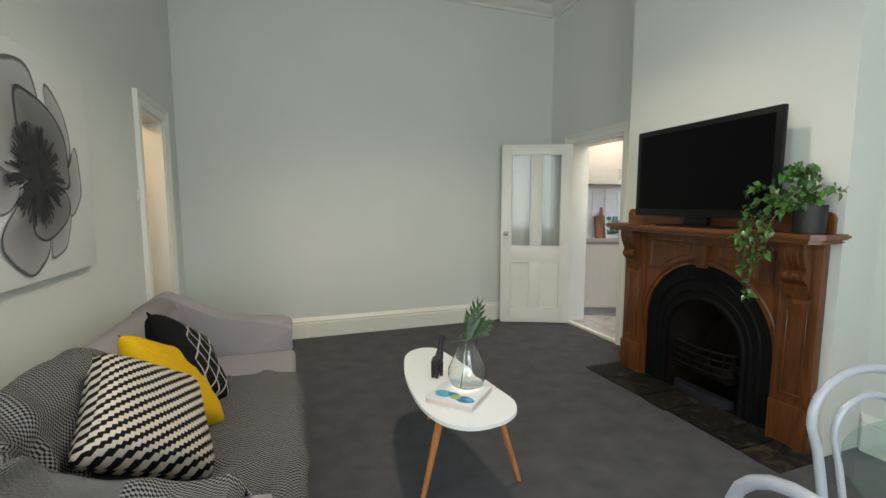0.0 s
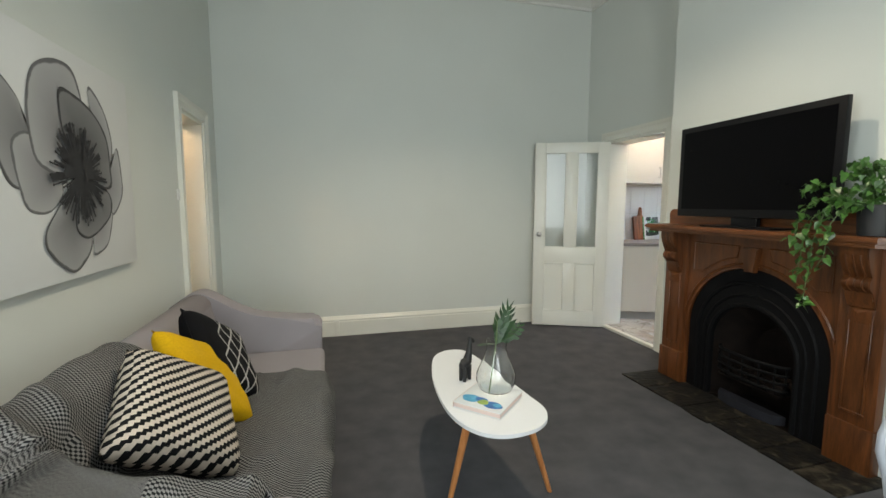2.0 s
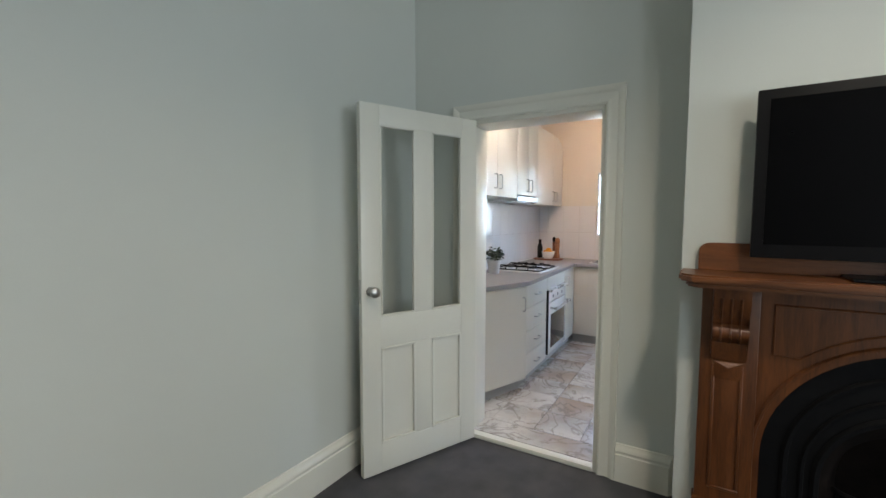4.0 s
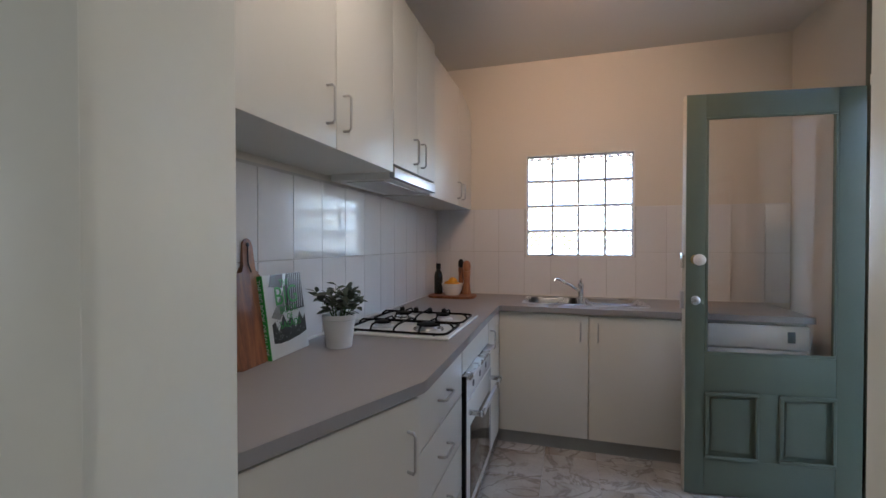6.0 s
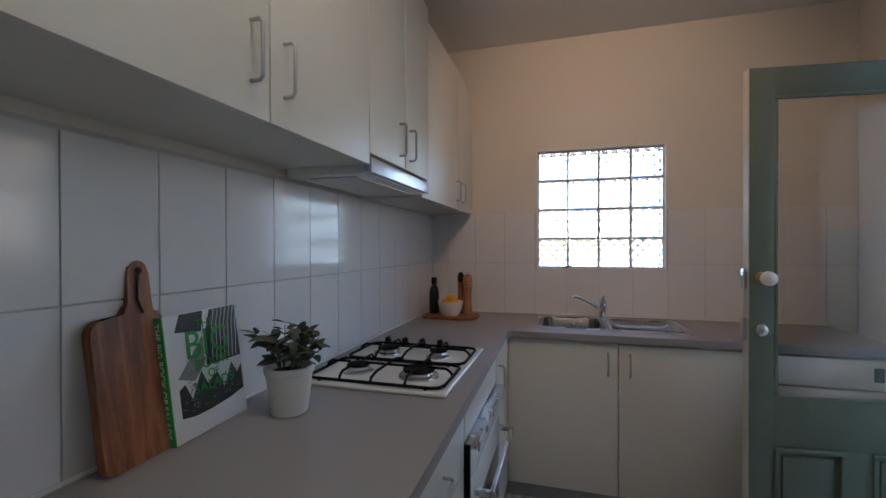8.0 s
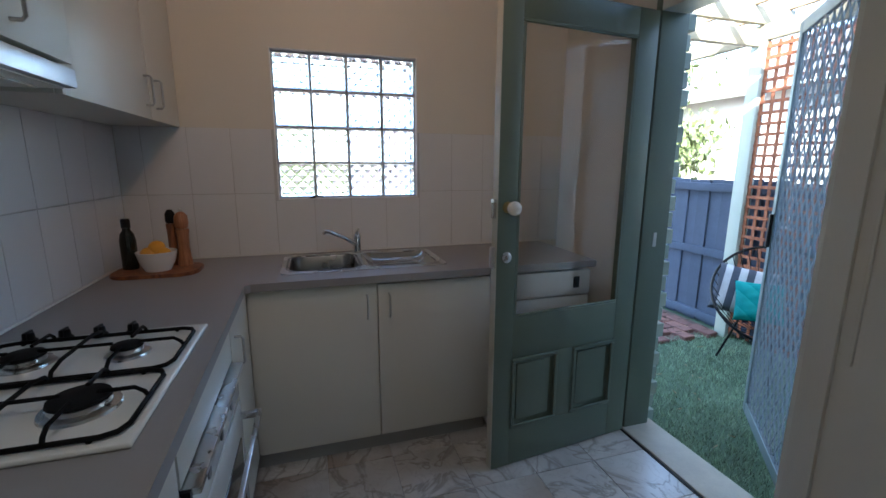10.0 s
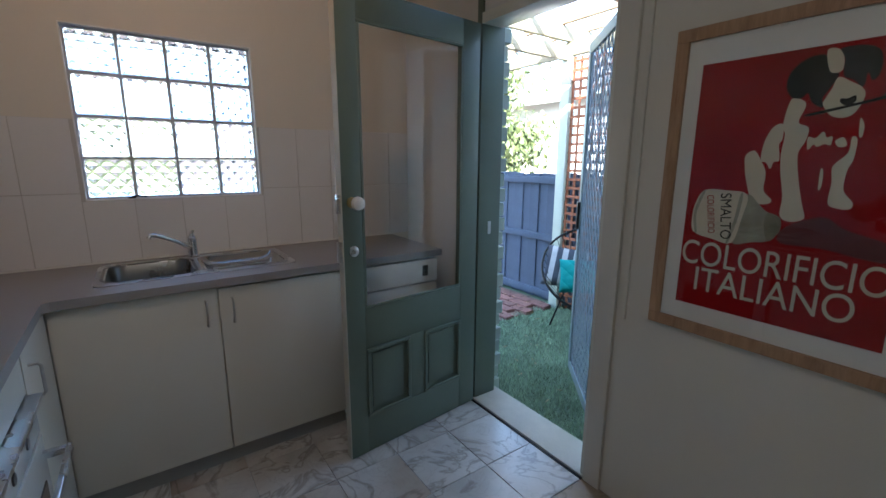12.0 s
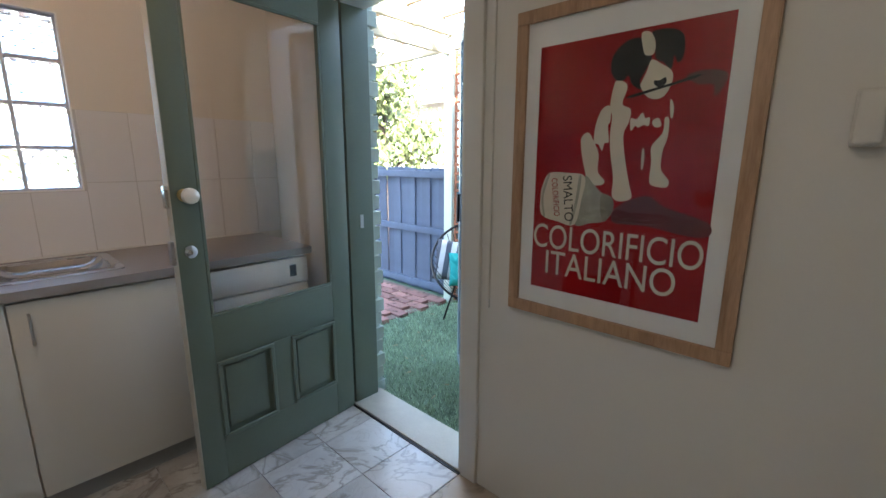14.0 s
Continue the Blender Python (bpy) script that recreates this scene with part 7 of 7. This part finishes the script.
BRICKP = mat("brick_paver", (0.24, 0.12, 0.10), 0.9, var=0.2, scale=12, grain=120, bump=0.5, random_tone=0.25)
FENCE = mat("weathered_blue_grey_paling", (0.060, 0.078, 0.118), 0.85, var=0.22, scale=6, grain=90, bump=0.4, random_tone=0.15)
MINT = mat("pale_mint_paint", (0.46, 0.50, 0.43), 0.5, var=0.06, scale=6, grain=80, bump=0.1)
PBRICK = mat("painted_brick", (0.40, 0.45, 0.39), 0.7, var=0.12, scale=18, grain=140, bump=0.4, random_tone=0.08)
LATTICE = wood("red_brown_lattice", (0.22, 0.07, 0.03), (0.38, 0.14, 0.07), 0.7, 4, "z")
BATTEN = wood("roof_batten_timber", (0.34, 0.22, 0.12), (0.52, 0.37, 0.22), 0.7, 4, "x")
LEAFG = mat("tree_leaf", (0.065, 0.10, 0.035), 0.5, var=0.35, scale=3, grain=40, bump=0, tint=(0.19, 0.22, 0.08))
BARK = mat("tree_bark", (0.10, 0.075, 0.055), 0.95, var=0.3, scale=10, grain=60, bump=0.8)
RENDERW = mat("white_render", (0.74, 0.72, 0.68), 0.8, var=0.05, scale=2, grain=60, bump=0.2)
ROOFT = mat("grey_roof", (0.20, 0.19, 0.19), 0.8, var=0.2, scale=8, grain=50, bump=0.3)

tagged(part("ground", box(B(), (-200, -200, -0.30), (200, 200, -0.12)), EARTH), "plain open ground round the house", "ground", kind="structure")
tagged(part("lawn", box(B(), (0.4, -4.30, -0.12), (6.5, -2.44, -0.035)), GRASSG), "short green lawn by the back door", "lawn", kind="structure")
# grass blades
nb = 42000
gx = np.random.uniform(1.25, 4.4, nb)
gy = np.random.uniform(-4.2, -2.50, nb)
keep = ~((gx > 3.23 + (gy + 3.3) * -0.12) & (gy < -3.2) & (gx > 3.2))
gx, gy = gx[keep], gy[keep]
nb = len(gx)
ga, gl = np.random.uniform(0, math.tau, nb), np.random.uniform(0.018, 0.040, nb)
lean_x, lean_y = np.cos(ga) * gl * 0.6, np.sin(ga) * gl * 0.6
wx, wy = -np.sin(ga) * 0.0022, np.cos(ga) * 0.0022
z0 = np.full(nb, -0.036)
verts = np.empty((nb * 3, 3))
verts[0::3] = np.stack([gx - wx, gy - wy, z0], 1)
verts[1::3] = np.stack([gx + wx, gy + wy, z0], 1)
verts[2::3] = np.stack([gx + lean_x, gy + lean_y, z0 + gl], 1)


def blade_material():
    m = mat("grass_blade", (0.23, 0.32, 0.20), 0.55, var=0.3, scale=8, grain=60, bump=0)
    n, l = nodes(m)
    geo, hsv, mr = n.new("ShaderNodeNewGeometry"), n.new("ShaderNodeHueSaturation"), n.new("ShaderNodeMapRange")
    mr.inputs["To Min"].default_value, mr.inputs["To Max"].default_value = 0.5, 1.7
    p = n["Principled BSDF"]
    src = p.inputs["Base Color"].links[0].from_socket
    l.new(geo.outputs["Random Per Island"], mr.inputs["Value"])
    l.new(mr.outputs[0], hsv.inputs["Value"])
    l.new(src, hsv.inputs["Color"])
    l.new(hsv.outputs[0], p.inputs["Base Color"])
    return m


me = bpy.data.meshes.new("grass")
me.from_pydata(verts.tolist(), [], np.arange(nb * 3).reshape(-1, 3).tolist())
me.materials.append(blade_material())
tagged(new("grass", me), "dense short green grass blades", "grass", kind="stuff")
bm = B()
for i in range(60):
    x, y, a = rnd.uniform(1.5, 4.2), rnd.uniform(-4.0, -2.6), rnd.uniform(0, 3.1)
    L = rnd.uniform(0.02, 0.06)
    tube(bm, [(x, y, 0.0), (x + math.cos(a) * L, y + math.sin(a) * L, 0.004 + rnd.uniform(0, 0.008))], [0.003, 0.001], 4)
tagged(part("dry_leaves", bm, BATTEN), "scattered dry leaves and twigs on the lawn", "leaf litter", kind="stuff")
# garden bed with old bricks
tagged(part("garden_bed", box(B(), (3.22, -4.16, -0.10), (6.4, -3.20, -0.026), 0.004), EARTH), "bare earth bed beside the lawn", "garden bed", kind="structure")
pv = tagged(thing("brick_edging", "loose red brick paving beside the lawn", "paving"), kind="structure")
shared = None
for i in range(9):
    for k in range(7):
        x, y = 3.30 + i * 0.24 + (k % 2) * 0.12, -3.28 - k * 0.12
        if shared is None:
            ob = part("brick", box(B(), (-0.112, -0.054, -0.03), (0.112, 0.054, 0.03), 0.006, 1), BRICKP, pv)
            shared = ob.data
        else:
            ob = new("brick", shared)
            ob.parent = pv
        ob.matrix_basis = pose(x + rnd.uniform(-0.01, 0.01), y + rnd.uniform(-0.008, 0.008), -0.033 + rnd.uniform(-0.006, 0.010), rnd.uniform(-3, 3), rnd.uniform(-3, 3), rnd.uniform(-4, 4))
bm = B()
for i in range(260):
    x, y, a = rnd.uniform(3.25, 5.6), rnd.uniform(-4.1, -3.25), rnd.uniform(0, 6.2)
    L = rnd.uniform(0.02, 0.07)
    tube(bm, [(x, y, 0.0), (x + math.cos(a) * L, y + math.sin(a) * L, rnd.uniform(0.0, 0.02))], [0.004, 0.002], 4)
tagged(part("bark_litter", bm, BARK), "brown bark chips and leaf litter", "leaf litter", kind="stuff")

# paling fence
fe = thing("paling_fence", "weathered blue-grey timber paling fence", "fence")
shared = None
i = 0
x = 2.0
while x < 7.0:
    if shared is None:
        ob = part("paling", box(B(), (-0.062, -0.008, 0), (0.062, 0.008, 1.36), 0.003, 1), FENCE, fe)
        shared = ob.data
    else:
        ob = new("paling", shared)
        ob.parent = fe
    ob.matrix_basis = pose(x, -4.245 - (i % 2) * 0.017, -0.06 + rnd.uniform(-0.02, 0.012), rnd.uniform(-0.3, 0.3), rnd.uniform(-0.6, 0.6), rnd.uniform(-1, 1))
    x += 0.118
    i += 1
for z in (0.005, 0.605, 1.19):
    obox("rail", (1.9, -4.234, z), (7.05, -4.196, z + 0.07), FENCE, fe, 0.004)
for x in (4.55, 6.6):
    obox("post", (x, -4.36, -0.1), (x + 0.09, -4.272, 1.3), FENCE, fe, 0.004)

# pergola
CREAMT = mat("cream_rafter_paint", (0.33, 0.295, 0.20), 0.55, var=0.1, scale=8, grain=90, bump=0.1)
pg = thing("pergola", "pale timber pergola with a translucent roof", "pergola")
obox("post", (3.15, -4.185, -0.1), (3.25, -4.09, 2.34), MINT, pg, 0.004)
obox("post", (0.9, -4.185, -0.1), (1.0, -4.09, 2.34), MINT, pg, 0.004)
obox("front_beam", (0.3, -4.165, 2.341), (6.4, -4.11, 2.46), CREAMT, pg, 0.004)
for x in (1.45, 2.35, 3.20, 4.15, 5.1, 6.0):
    obox("rafter", (x - 0.025, -4.40, 2.461), (x + 0.025, -2.60, 2.58), CREAMT, pg, 0.004)
obox("rafter", (3.175, -4.085, 2.30), (3.225, -2.60, 2.42), CREAMT, pg, 0.004)
for y in (-2.72, -3.15, -3.58, -4.0, -4.35):
    obox("batten", (0.3, y - 0.02, 2.5805), (6.4, y + 0.02, 2.62), BATTEN if y < -3.4 else MINT, pg, 0.003)


def translucent(name, colour, clear):
    m = bpy.data.materials.new(name)
    m.use_nodes = True
    n, l = nodes(m)
    a, b, mx = n.new("ShaderNodeBsdfTranslucent"), n.new("ShaderNodeBsdfTransparent"), n.new("ShaderNodeMixShader")
    a.inputs[0].default_value = (*colour, 1)
    mx.inputs[0].default_value = clear
    l.new(a.outputs[0], mx.inputs[1])
    l.new(b.outputs[0], mx.inputs[2])
    l.new(mx.outputs[0], n["Material Output"].inputs[0])
    return m


SHEET = translucent("clear_roof_sheet", (0.85, 0.88, 0.88), 0.55)
bm = B()
vs = []
nx = 160
for q in range(nx + 1):
    x = 0.3 + 6.1 * q / nx
    z = 2.630 + 0.008 * math.sin(q * math.pi / 2)
    vs.append((bm.verts.new((x, -4.45, z)), bm.verts.new((x, -2.56, z))))
for (a, b), (c, d) in zip(vs, vs[1:]):
    bm.faces.new((a, c, d, b)).smooth = True
part("roof_sheet", bm, SHEET, pg, "translucent corrugated roof sheet")

# lattice screen beside the post
la = thing("lattice_screen", "red-brown timber lattice screen beside the pergola post", "lattice")
for k in range(13):
    x = 2.20 + k * 0.078
    obox("upright", (x - 0.012, -4.135, 0.0), (x + 0.012, -4.127, 2.33), LATTICE, la)
for k in range(29):
    z = 0.05 + k * 0.08
    obox("slat", (2.18, -4.1265, z - 0.012), (3.145, -4.1185, z + 0.012), LATTICE, la)

# painted brick outer wall beside the back door
bw = tagged(thing("wall_brick", "pale green painted brick outer wall", "wall"), kind="structure")
obox("backing", (DX1 + 0.060, KY1 - 0.235, -0.1), (KX + 0.25, KY1 - 0.121, KC + 0.1), PBRICK, bw)
obox("backing", (0.22, KY1 - 0.235, -0.1), (DX0 - 0.012, KY1 - 0.121, KC + 0.1), PBRICK, bw)
shared = None
for r in range(32):
    z = -0.02 + r * 0.086
    for c in range(3):
        if shared is None:
            ob = part("brick", box(B(), (0, -0.055, 0), (0.23, 0.055, 0.076), 0.004, 1), PBRICK, bw)
            shared = ob.data
        else:
            ob = new("brick", shared)
            ob.parent = bw
        ob.matrix_basis = Matrix.Translation((DX1 + 0.044 + c * 0.24 + (0.016 if r % 2 and not c else 0) + rnd.uniform(-0.003, 0.003), KY1 - 0.21 + rnd.uniform(-0.003, 0.003), z))

# screen door standing open
MESH = translucent("insect_mesh", (0.30, 0.32, 0.36), 0.70)
ALU = mat("grey_green_aluminium", (0.20, 0.25, 0.27), 0.45, 0.2, var=0.06)
sd = thing("screen_door", "grey-green security screen door with diamond grille, open outwards", "screen door", pose(1.575, -2.585, 0.0, 0, 0, -41.5))
SW, SH = 0.885, 2.115
for a, b in (((0, 0), (0.05, SH)), ((SW - 0.05, 0), (SW, SH))):
    obox("stile", (a[0], -0.012, a[1]), (b[0], 0.012, b[1]), ALU, sd, 0.003)
for z in (0.0, SH - 0.06):
    obox("rail", (0.05, -0.012, z), (SW - 0.05, 0.012, z + 0.06), ALU, sd, 0.003)
part("mesh", box(B(), (0.05, 0.006, 0.06), (SW - 0.05, 0.0068, SH - 0.06)), MESH, sd, "dark insect mesh")
bm = B()
pitch_x, pitch_z = 0.072, 0.118
x0, x1, z0, z1 = 0.05, SW - 0.05, 0.06, SH - 0.06
slope = pitch_z / pitch_x
for s in (-1, 1):
    for k in range(-30, 60):
        c = z0 + k * pitch_z
        # clip the bar to the frame
        if s > 0:
            lo = max(x0, x0 + (z0 - c) / slope)
            hi = min(x1, x0 + (z1 - c) / slope)
        else:
            lo = max(x0, x0 + (c - z1) / slope)
            hi = min(x1, x0 + (c - z0) / slope)
        if hi - lo < 0.01:
            continue
        tube(bm, [(lo, -0.003 + 0.004 * s, c + s * slope * (lo - x0)), (hi, -0.003 + 0.004 * s, c + s * slope * (hi - x0))], 0.0045, 4)
part("grille", bm, ALU, sd, "diamond security grille")
obox("lock_body", (SW - 0.045, -0.028, 0.98), (SW - 0.012, 0.028, 1.16), BLACK, sd, 0.004)
part("lever", tube(B(), [(SW - 0.03, -0.028, 1.09), (SW - 0.03, -0.055, 1.09), (SW - 0.11, -0.058, 1.09)], 0.008, 8), STEEL, sd)
cl = part("closer", cyl(B(), (0.12, -0.05, SH - 0.03), (0.46, -0.05, SH - 0.03), 0.018, 0.018, 14), BLACK, sd, "black closer cylinder")
part("rod", tube(B(), [(0.12, -0.05, SH - 0.03), (0.0, -0.05, SH - 0.03)], 0.005, 8), STEEL, cl)

# wire string chair with cushions
wc = thing("string_chair", "black round wire string chair on thin legs", "chair", pose(2.50, -3.68, -0.03, 0, 0, 40))
rim = []
for k in range(40):
    a = k * math.tau / 40
    rim.append((0.37 * math.cos(a), -0.10 + 0.34 * math.sin(a), 0.60 - 0.26 * math.sin(a)))
part("rim", tube(B(), rim, 0.010, 8, True), BLACK, wc)
for k in range(40):
    a = k * math.tau / 40
    p = Vector(rim[k])
    q = Vector((0.05 * math.cos(a), -0.03 + 0.05 * math.sin(a), 0.30))
    mid = p.lerp(q, 0.5) + Vector((0, -0.02, -0.07))
    part("cord", tube(B(), [p, mid, q], 0.003, 5), BLACK, wc)
for sx, sy in ((-1, -1), (1, -1), (0, 1)):
    part("leg", tube(B(), [(sx * 0.18, sy * 0.15 - 0.03, 0.34), (sx * 0.28, sy * 0.28, 0.0)], 0.008, 8), BLACK, wc)


def stripes(op, u, v):
    return op("LESS_THAN", op("MODULO", op("MULTIPLY", u, 11.0), 1.0), 0.5), (0.66, 0.66, 0.68), (0.10, 0.11, 0.14)


def teal_dye(op, u, v):
    return op("MODULO", op("MULTIPLY", op("ADD", u, v), 9.0), 1.0), (0.02, 0.30, 0.30), (0.05, 0.42, 0.40)


c = cushion("grey and white striped cushion on the wire chair", 0.36, 0.14, uv_pattern("striped_canvas", stripes), pose(2.75, -3.70, 0.53, -26, 0, 220) @ pose(0, 0, 0, 0, 8, 0))
c["group"] = "cushions on the wire chair"
c = cushion("small teal cushion on the wire chair", 0.29, 0.12, uv_pattern("teal_cloth", teal_dye), pose(2.61, -3.68, 0.49, -30, 0, 224))
c["group"] = "cushions on the wire chair"


# trees and the neighbour's house beyond the fence
def tree(at, height, spread, count, seed, label):
    r = random.Random(seed)
    t = thing("tree", label, "tree", pose(*at))
    bm = B()
    tube(bm, [(0, 0, 0), (0.05, 0.02, height * 0.3), (0.0, 0.08, height * 0.55), (-0.05, 0.05, height * 0.8)], [0.13, 0.10, 0.07, 0.03], 9)
    tips = []
    for k in range(11):
        a, z = r.uniform(0, math.tau), height * r.uniform(0.25, 0.75)
        e = Vector((math.cos(a) * spread * r.uniform(0.4, 0.9), math.sin(a) * spread * r.uniform(0.4, 0.9), z + height * r.uniform(0.08, 0.3)))
        tube(bm, [(0, 0.04, z), Vector((0, 0, z)).lerp(e, 0.5) + Vector((0, 0, 0.1)), e], [0.04, 0.025, 0.01], 6)
        tips += [e, Vector((0, 0, z)).lerp(e, 0.6)]
    part("trunk", bm, BARK, t, "brown trunk and limbs")
    v, f = [], []
    for k in range(count):
        c = r.choice(tips) + Vector((r.gauss(0, 1), r.gauss(0, 1), r.gauss(0, 0.7))) * spread * 0.20
        e = Euler((r.uniform(0, 6), r.uniform(0, 6), r.uniform(0, 6))).to_matrix()
        s = r.uniform(0.05, 0.11)
        b = len(v)
        for p in ((-0.5, 0, 0), (0, -0.3, 0.04), (0.5, 0, 0), (0, 0.3, 0.04)):
            v.append(tuple(c + e @ (Vector(p) * s * 1.6)))
        f.append((b, b + 1, b + 2, b + 3))
    me = bpy.data.meshes.new("crown")
    me.from_pydata(v, [], f)
    me.materials.append(LEAFG)
    ob = new("crown", me)
    ob.parent = t
    return t


tree((8.0, -7.3, -0.12), 3.6, 1.5, 6000, 4, "leafy green tree beyond the fence")
tree((10.4, -8.0, -0.12), 4.4, 1.7, 5000, 5, "broad leafy tree beyond the fence")
tree((7.4, -0.2, -0.12), 1.75, 1.0, 3000, 6, "green shrubby tree outside the glass block window")
tree((6.8, 1.2, -0.12), 3.0, 1.3, 3500, 7, "green shrubby tree behind the kitchen")
nh = thing("neighbour_house", "white rendered neighbouring house with a grey roof", "house")
obox("wall", (5.0, -15.0, -0.12), (16.0, -10.5, 3.05), RENDERW, nh)
part("roof", prism(B(), [(-15.4, 3.06), (-10.1, 3.06), (-12.7, 4.6)], 4.7, 16.3, "x"), ROOFT, nh)
part("gutter", tube(B(), [(4.7, -10.08, 3.0), (16.3, -10.08, 3.0)], 0.06, 8), MINT, nh)

# ---- roof over the kitchen, unseen, added to shade the yard, and outer shell ----
bm = B()
prism(bm, [(KY1 - 0.5, KC + 0.101), (KY0 + 0.5, KC + 0.101), (-1.1, 4.15)], 0.3, KX + 0.5, "x")
tagged(part("roof", bm, ROOFT), "unseen grey pitched roof added over the kitchen to shade the yard", "roof", kind="structure")

# ---- tiles: splashback and floor ----
TW, TH, TJ = 0.200, 0.328, 0.0025
made = {}


def wall_tile(parent, lo, hi):
    size = tuple(round(b - a, 4) for a, b in zip(lo, hi))
    mid = [(a + b) / 2 for a, b in zip(lo, hi)]
    if size not in made:
        h = [s / 2 for s in size]
        ob = part("tile", box(B(), [-q for q in h], h, 0.0012, 1), TILE, parent)
        made[size] = ob.data
    else:
        ob = new("tile", made[size])
        ob.parent = parent
    ob.matrix_basis = Matrix.Translation(mid)


obox("grout", (0.222, KY0 - 0.004, BZ + 0.002), (KX, KY0, 1.60), GROUT, wall_k_north)
x = 0.112
while x < KX:
    for r in range(2):
        a, b = max(x + TJ / 2, 0.223), min(x + TW - TJ / 2, KX - 0.006)
        if b - a > 0.01:
            wall_tile(wall_k_north, (a, KY0 - 0.008, BZ + 0.003 + r * TH), (b, KY0 - 0.0015, BZ + r * TH + TH))
    x += TW
bm = B()
for y0, y1, z0, z1 in ((WY0, KY0 - 0.008, BZ, 1.59), (-2.30, WY1, BZ, 1.59), (WY1, WY0, BZ, WZ0 - 0.003)):
    box(bm, (KX - 0.004, y0, z0 + 0.002), (KX, y1, z1))
part("grout", bm, GROUT, wall_k_east)
y = -0.009
while y > KY1:
    y0, y1 = max(y - 0.196 + TJ / 2, KY1 + 0.004), min(y - TJ / 2, KY0 - 0.010)
    for r in range(2):
        z0, z1 = BZ + 0.003 + r * TH, BZ + r * TH + TH
        if y0 < WY0 and y1 > WY1:
            if y1 > WY0 + 0.02:
                wall_tile(wall_k_east, (KX - 0.008, WY0 + 0.003, z0), (KX - 0.0015, y1, z1)) if r else wall_tile(wall_k_east, (KX - 0.008, y0, z0), (KX - 0.0015, y1, z1))
            elif y0 < WY1 - 0.02:
                wall_tile(wall_k_east, (KX - 0.008, y0, z0), (KX - 0.0015, WY1 - 0.003, z1)) if r else wall_tile(wall_k_east, (KX - 0.008, y0, z0), (KX - 0.0015, y1, min(z1, WZ0 - 0.004)))
            elif not r:
                wall_tile(wall_k_east, (KX - 0.008, y0, z0), (KX - 0.0015, y1, min(z1, WZ0 - 0.004)))
        else:
            wall_tile(wall_k_east, (KX - 0.008, y0, z0), (KX - 0.0015, y1, z1))
    y -= 0.196
wall_tile(wall_k_east, (KX - 0.008, -0.009 + TJ / 2, BZ + 0.003), (KX - 0.0015, KY0 - 0.010, BZ + TH))
wall_tile(wall_k_east, (KX - 0.008, -0.009 + TJ / 2, BZ + 0.003 + TH), (KX - 0.0015, KY0 - 0.010, BZ + 2 * TH))

floor_k = bpy.data.objects["floor_kitchen"]
FT = 0.305
shared = {}
x = 0.245
while x < KX - 0.3:
    y = KY1 + 0.004
    while y < KY0:
        x1, y1 = min(x + FT - 0.003, KX), min(y + FT - 0.003, KY0)
        size = (round(x1 - x, 4), round(y1 - y, 4))
        if size not in shared:
            ob = part("floor_tile", box(B(), (-size[0] / 2, -size[1] / 2, -0.006), (size[0] / 2, size[1] / 2, 0.0), 0.0012, 1), MARBLE, floor_k)
            shared[size] = ob.data
        else:
            ob = new("floor_tile", shared[size])
            ob.parent = floor_k
        ob.matrix_basis = Matrix.Translation(((x + x1) / 2, (y + y1) / 2, KF))
        y += FT
    x += FT
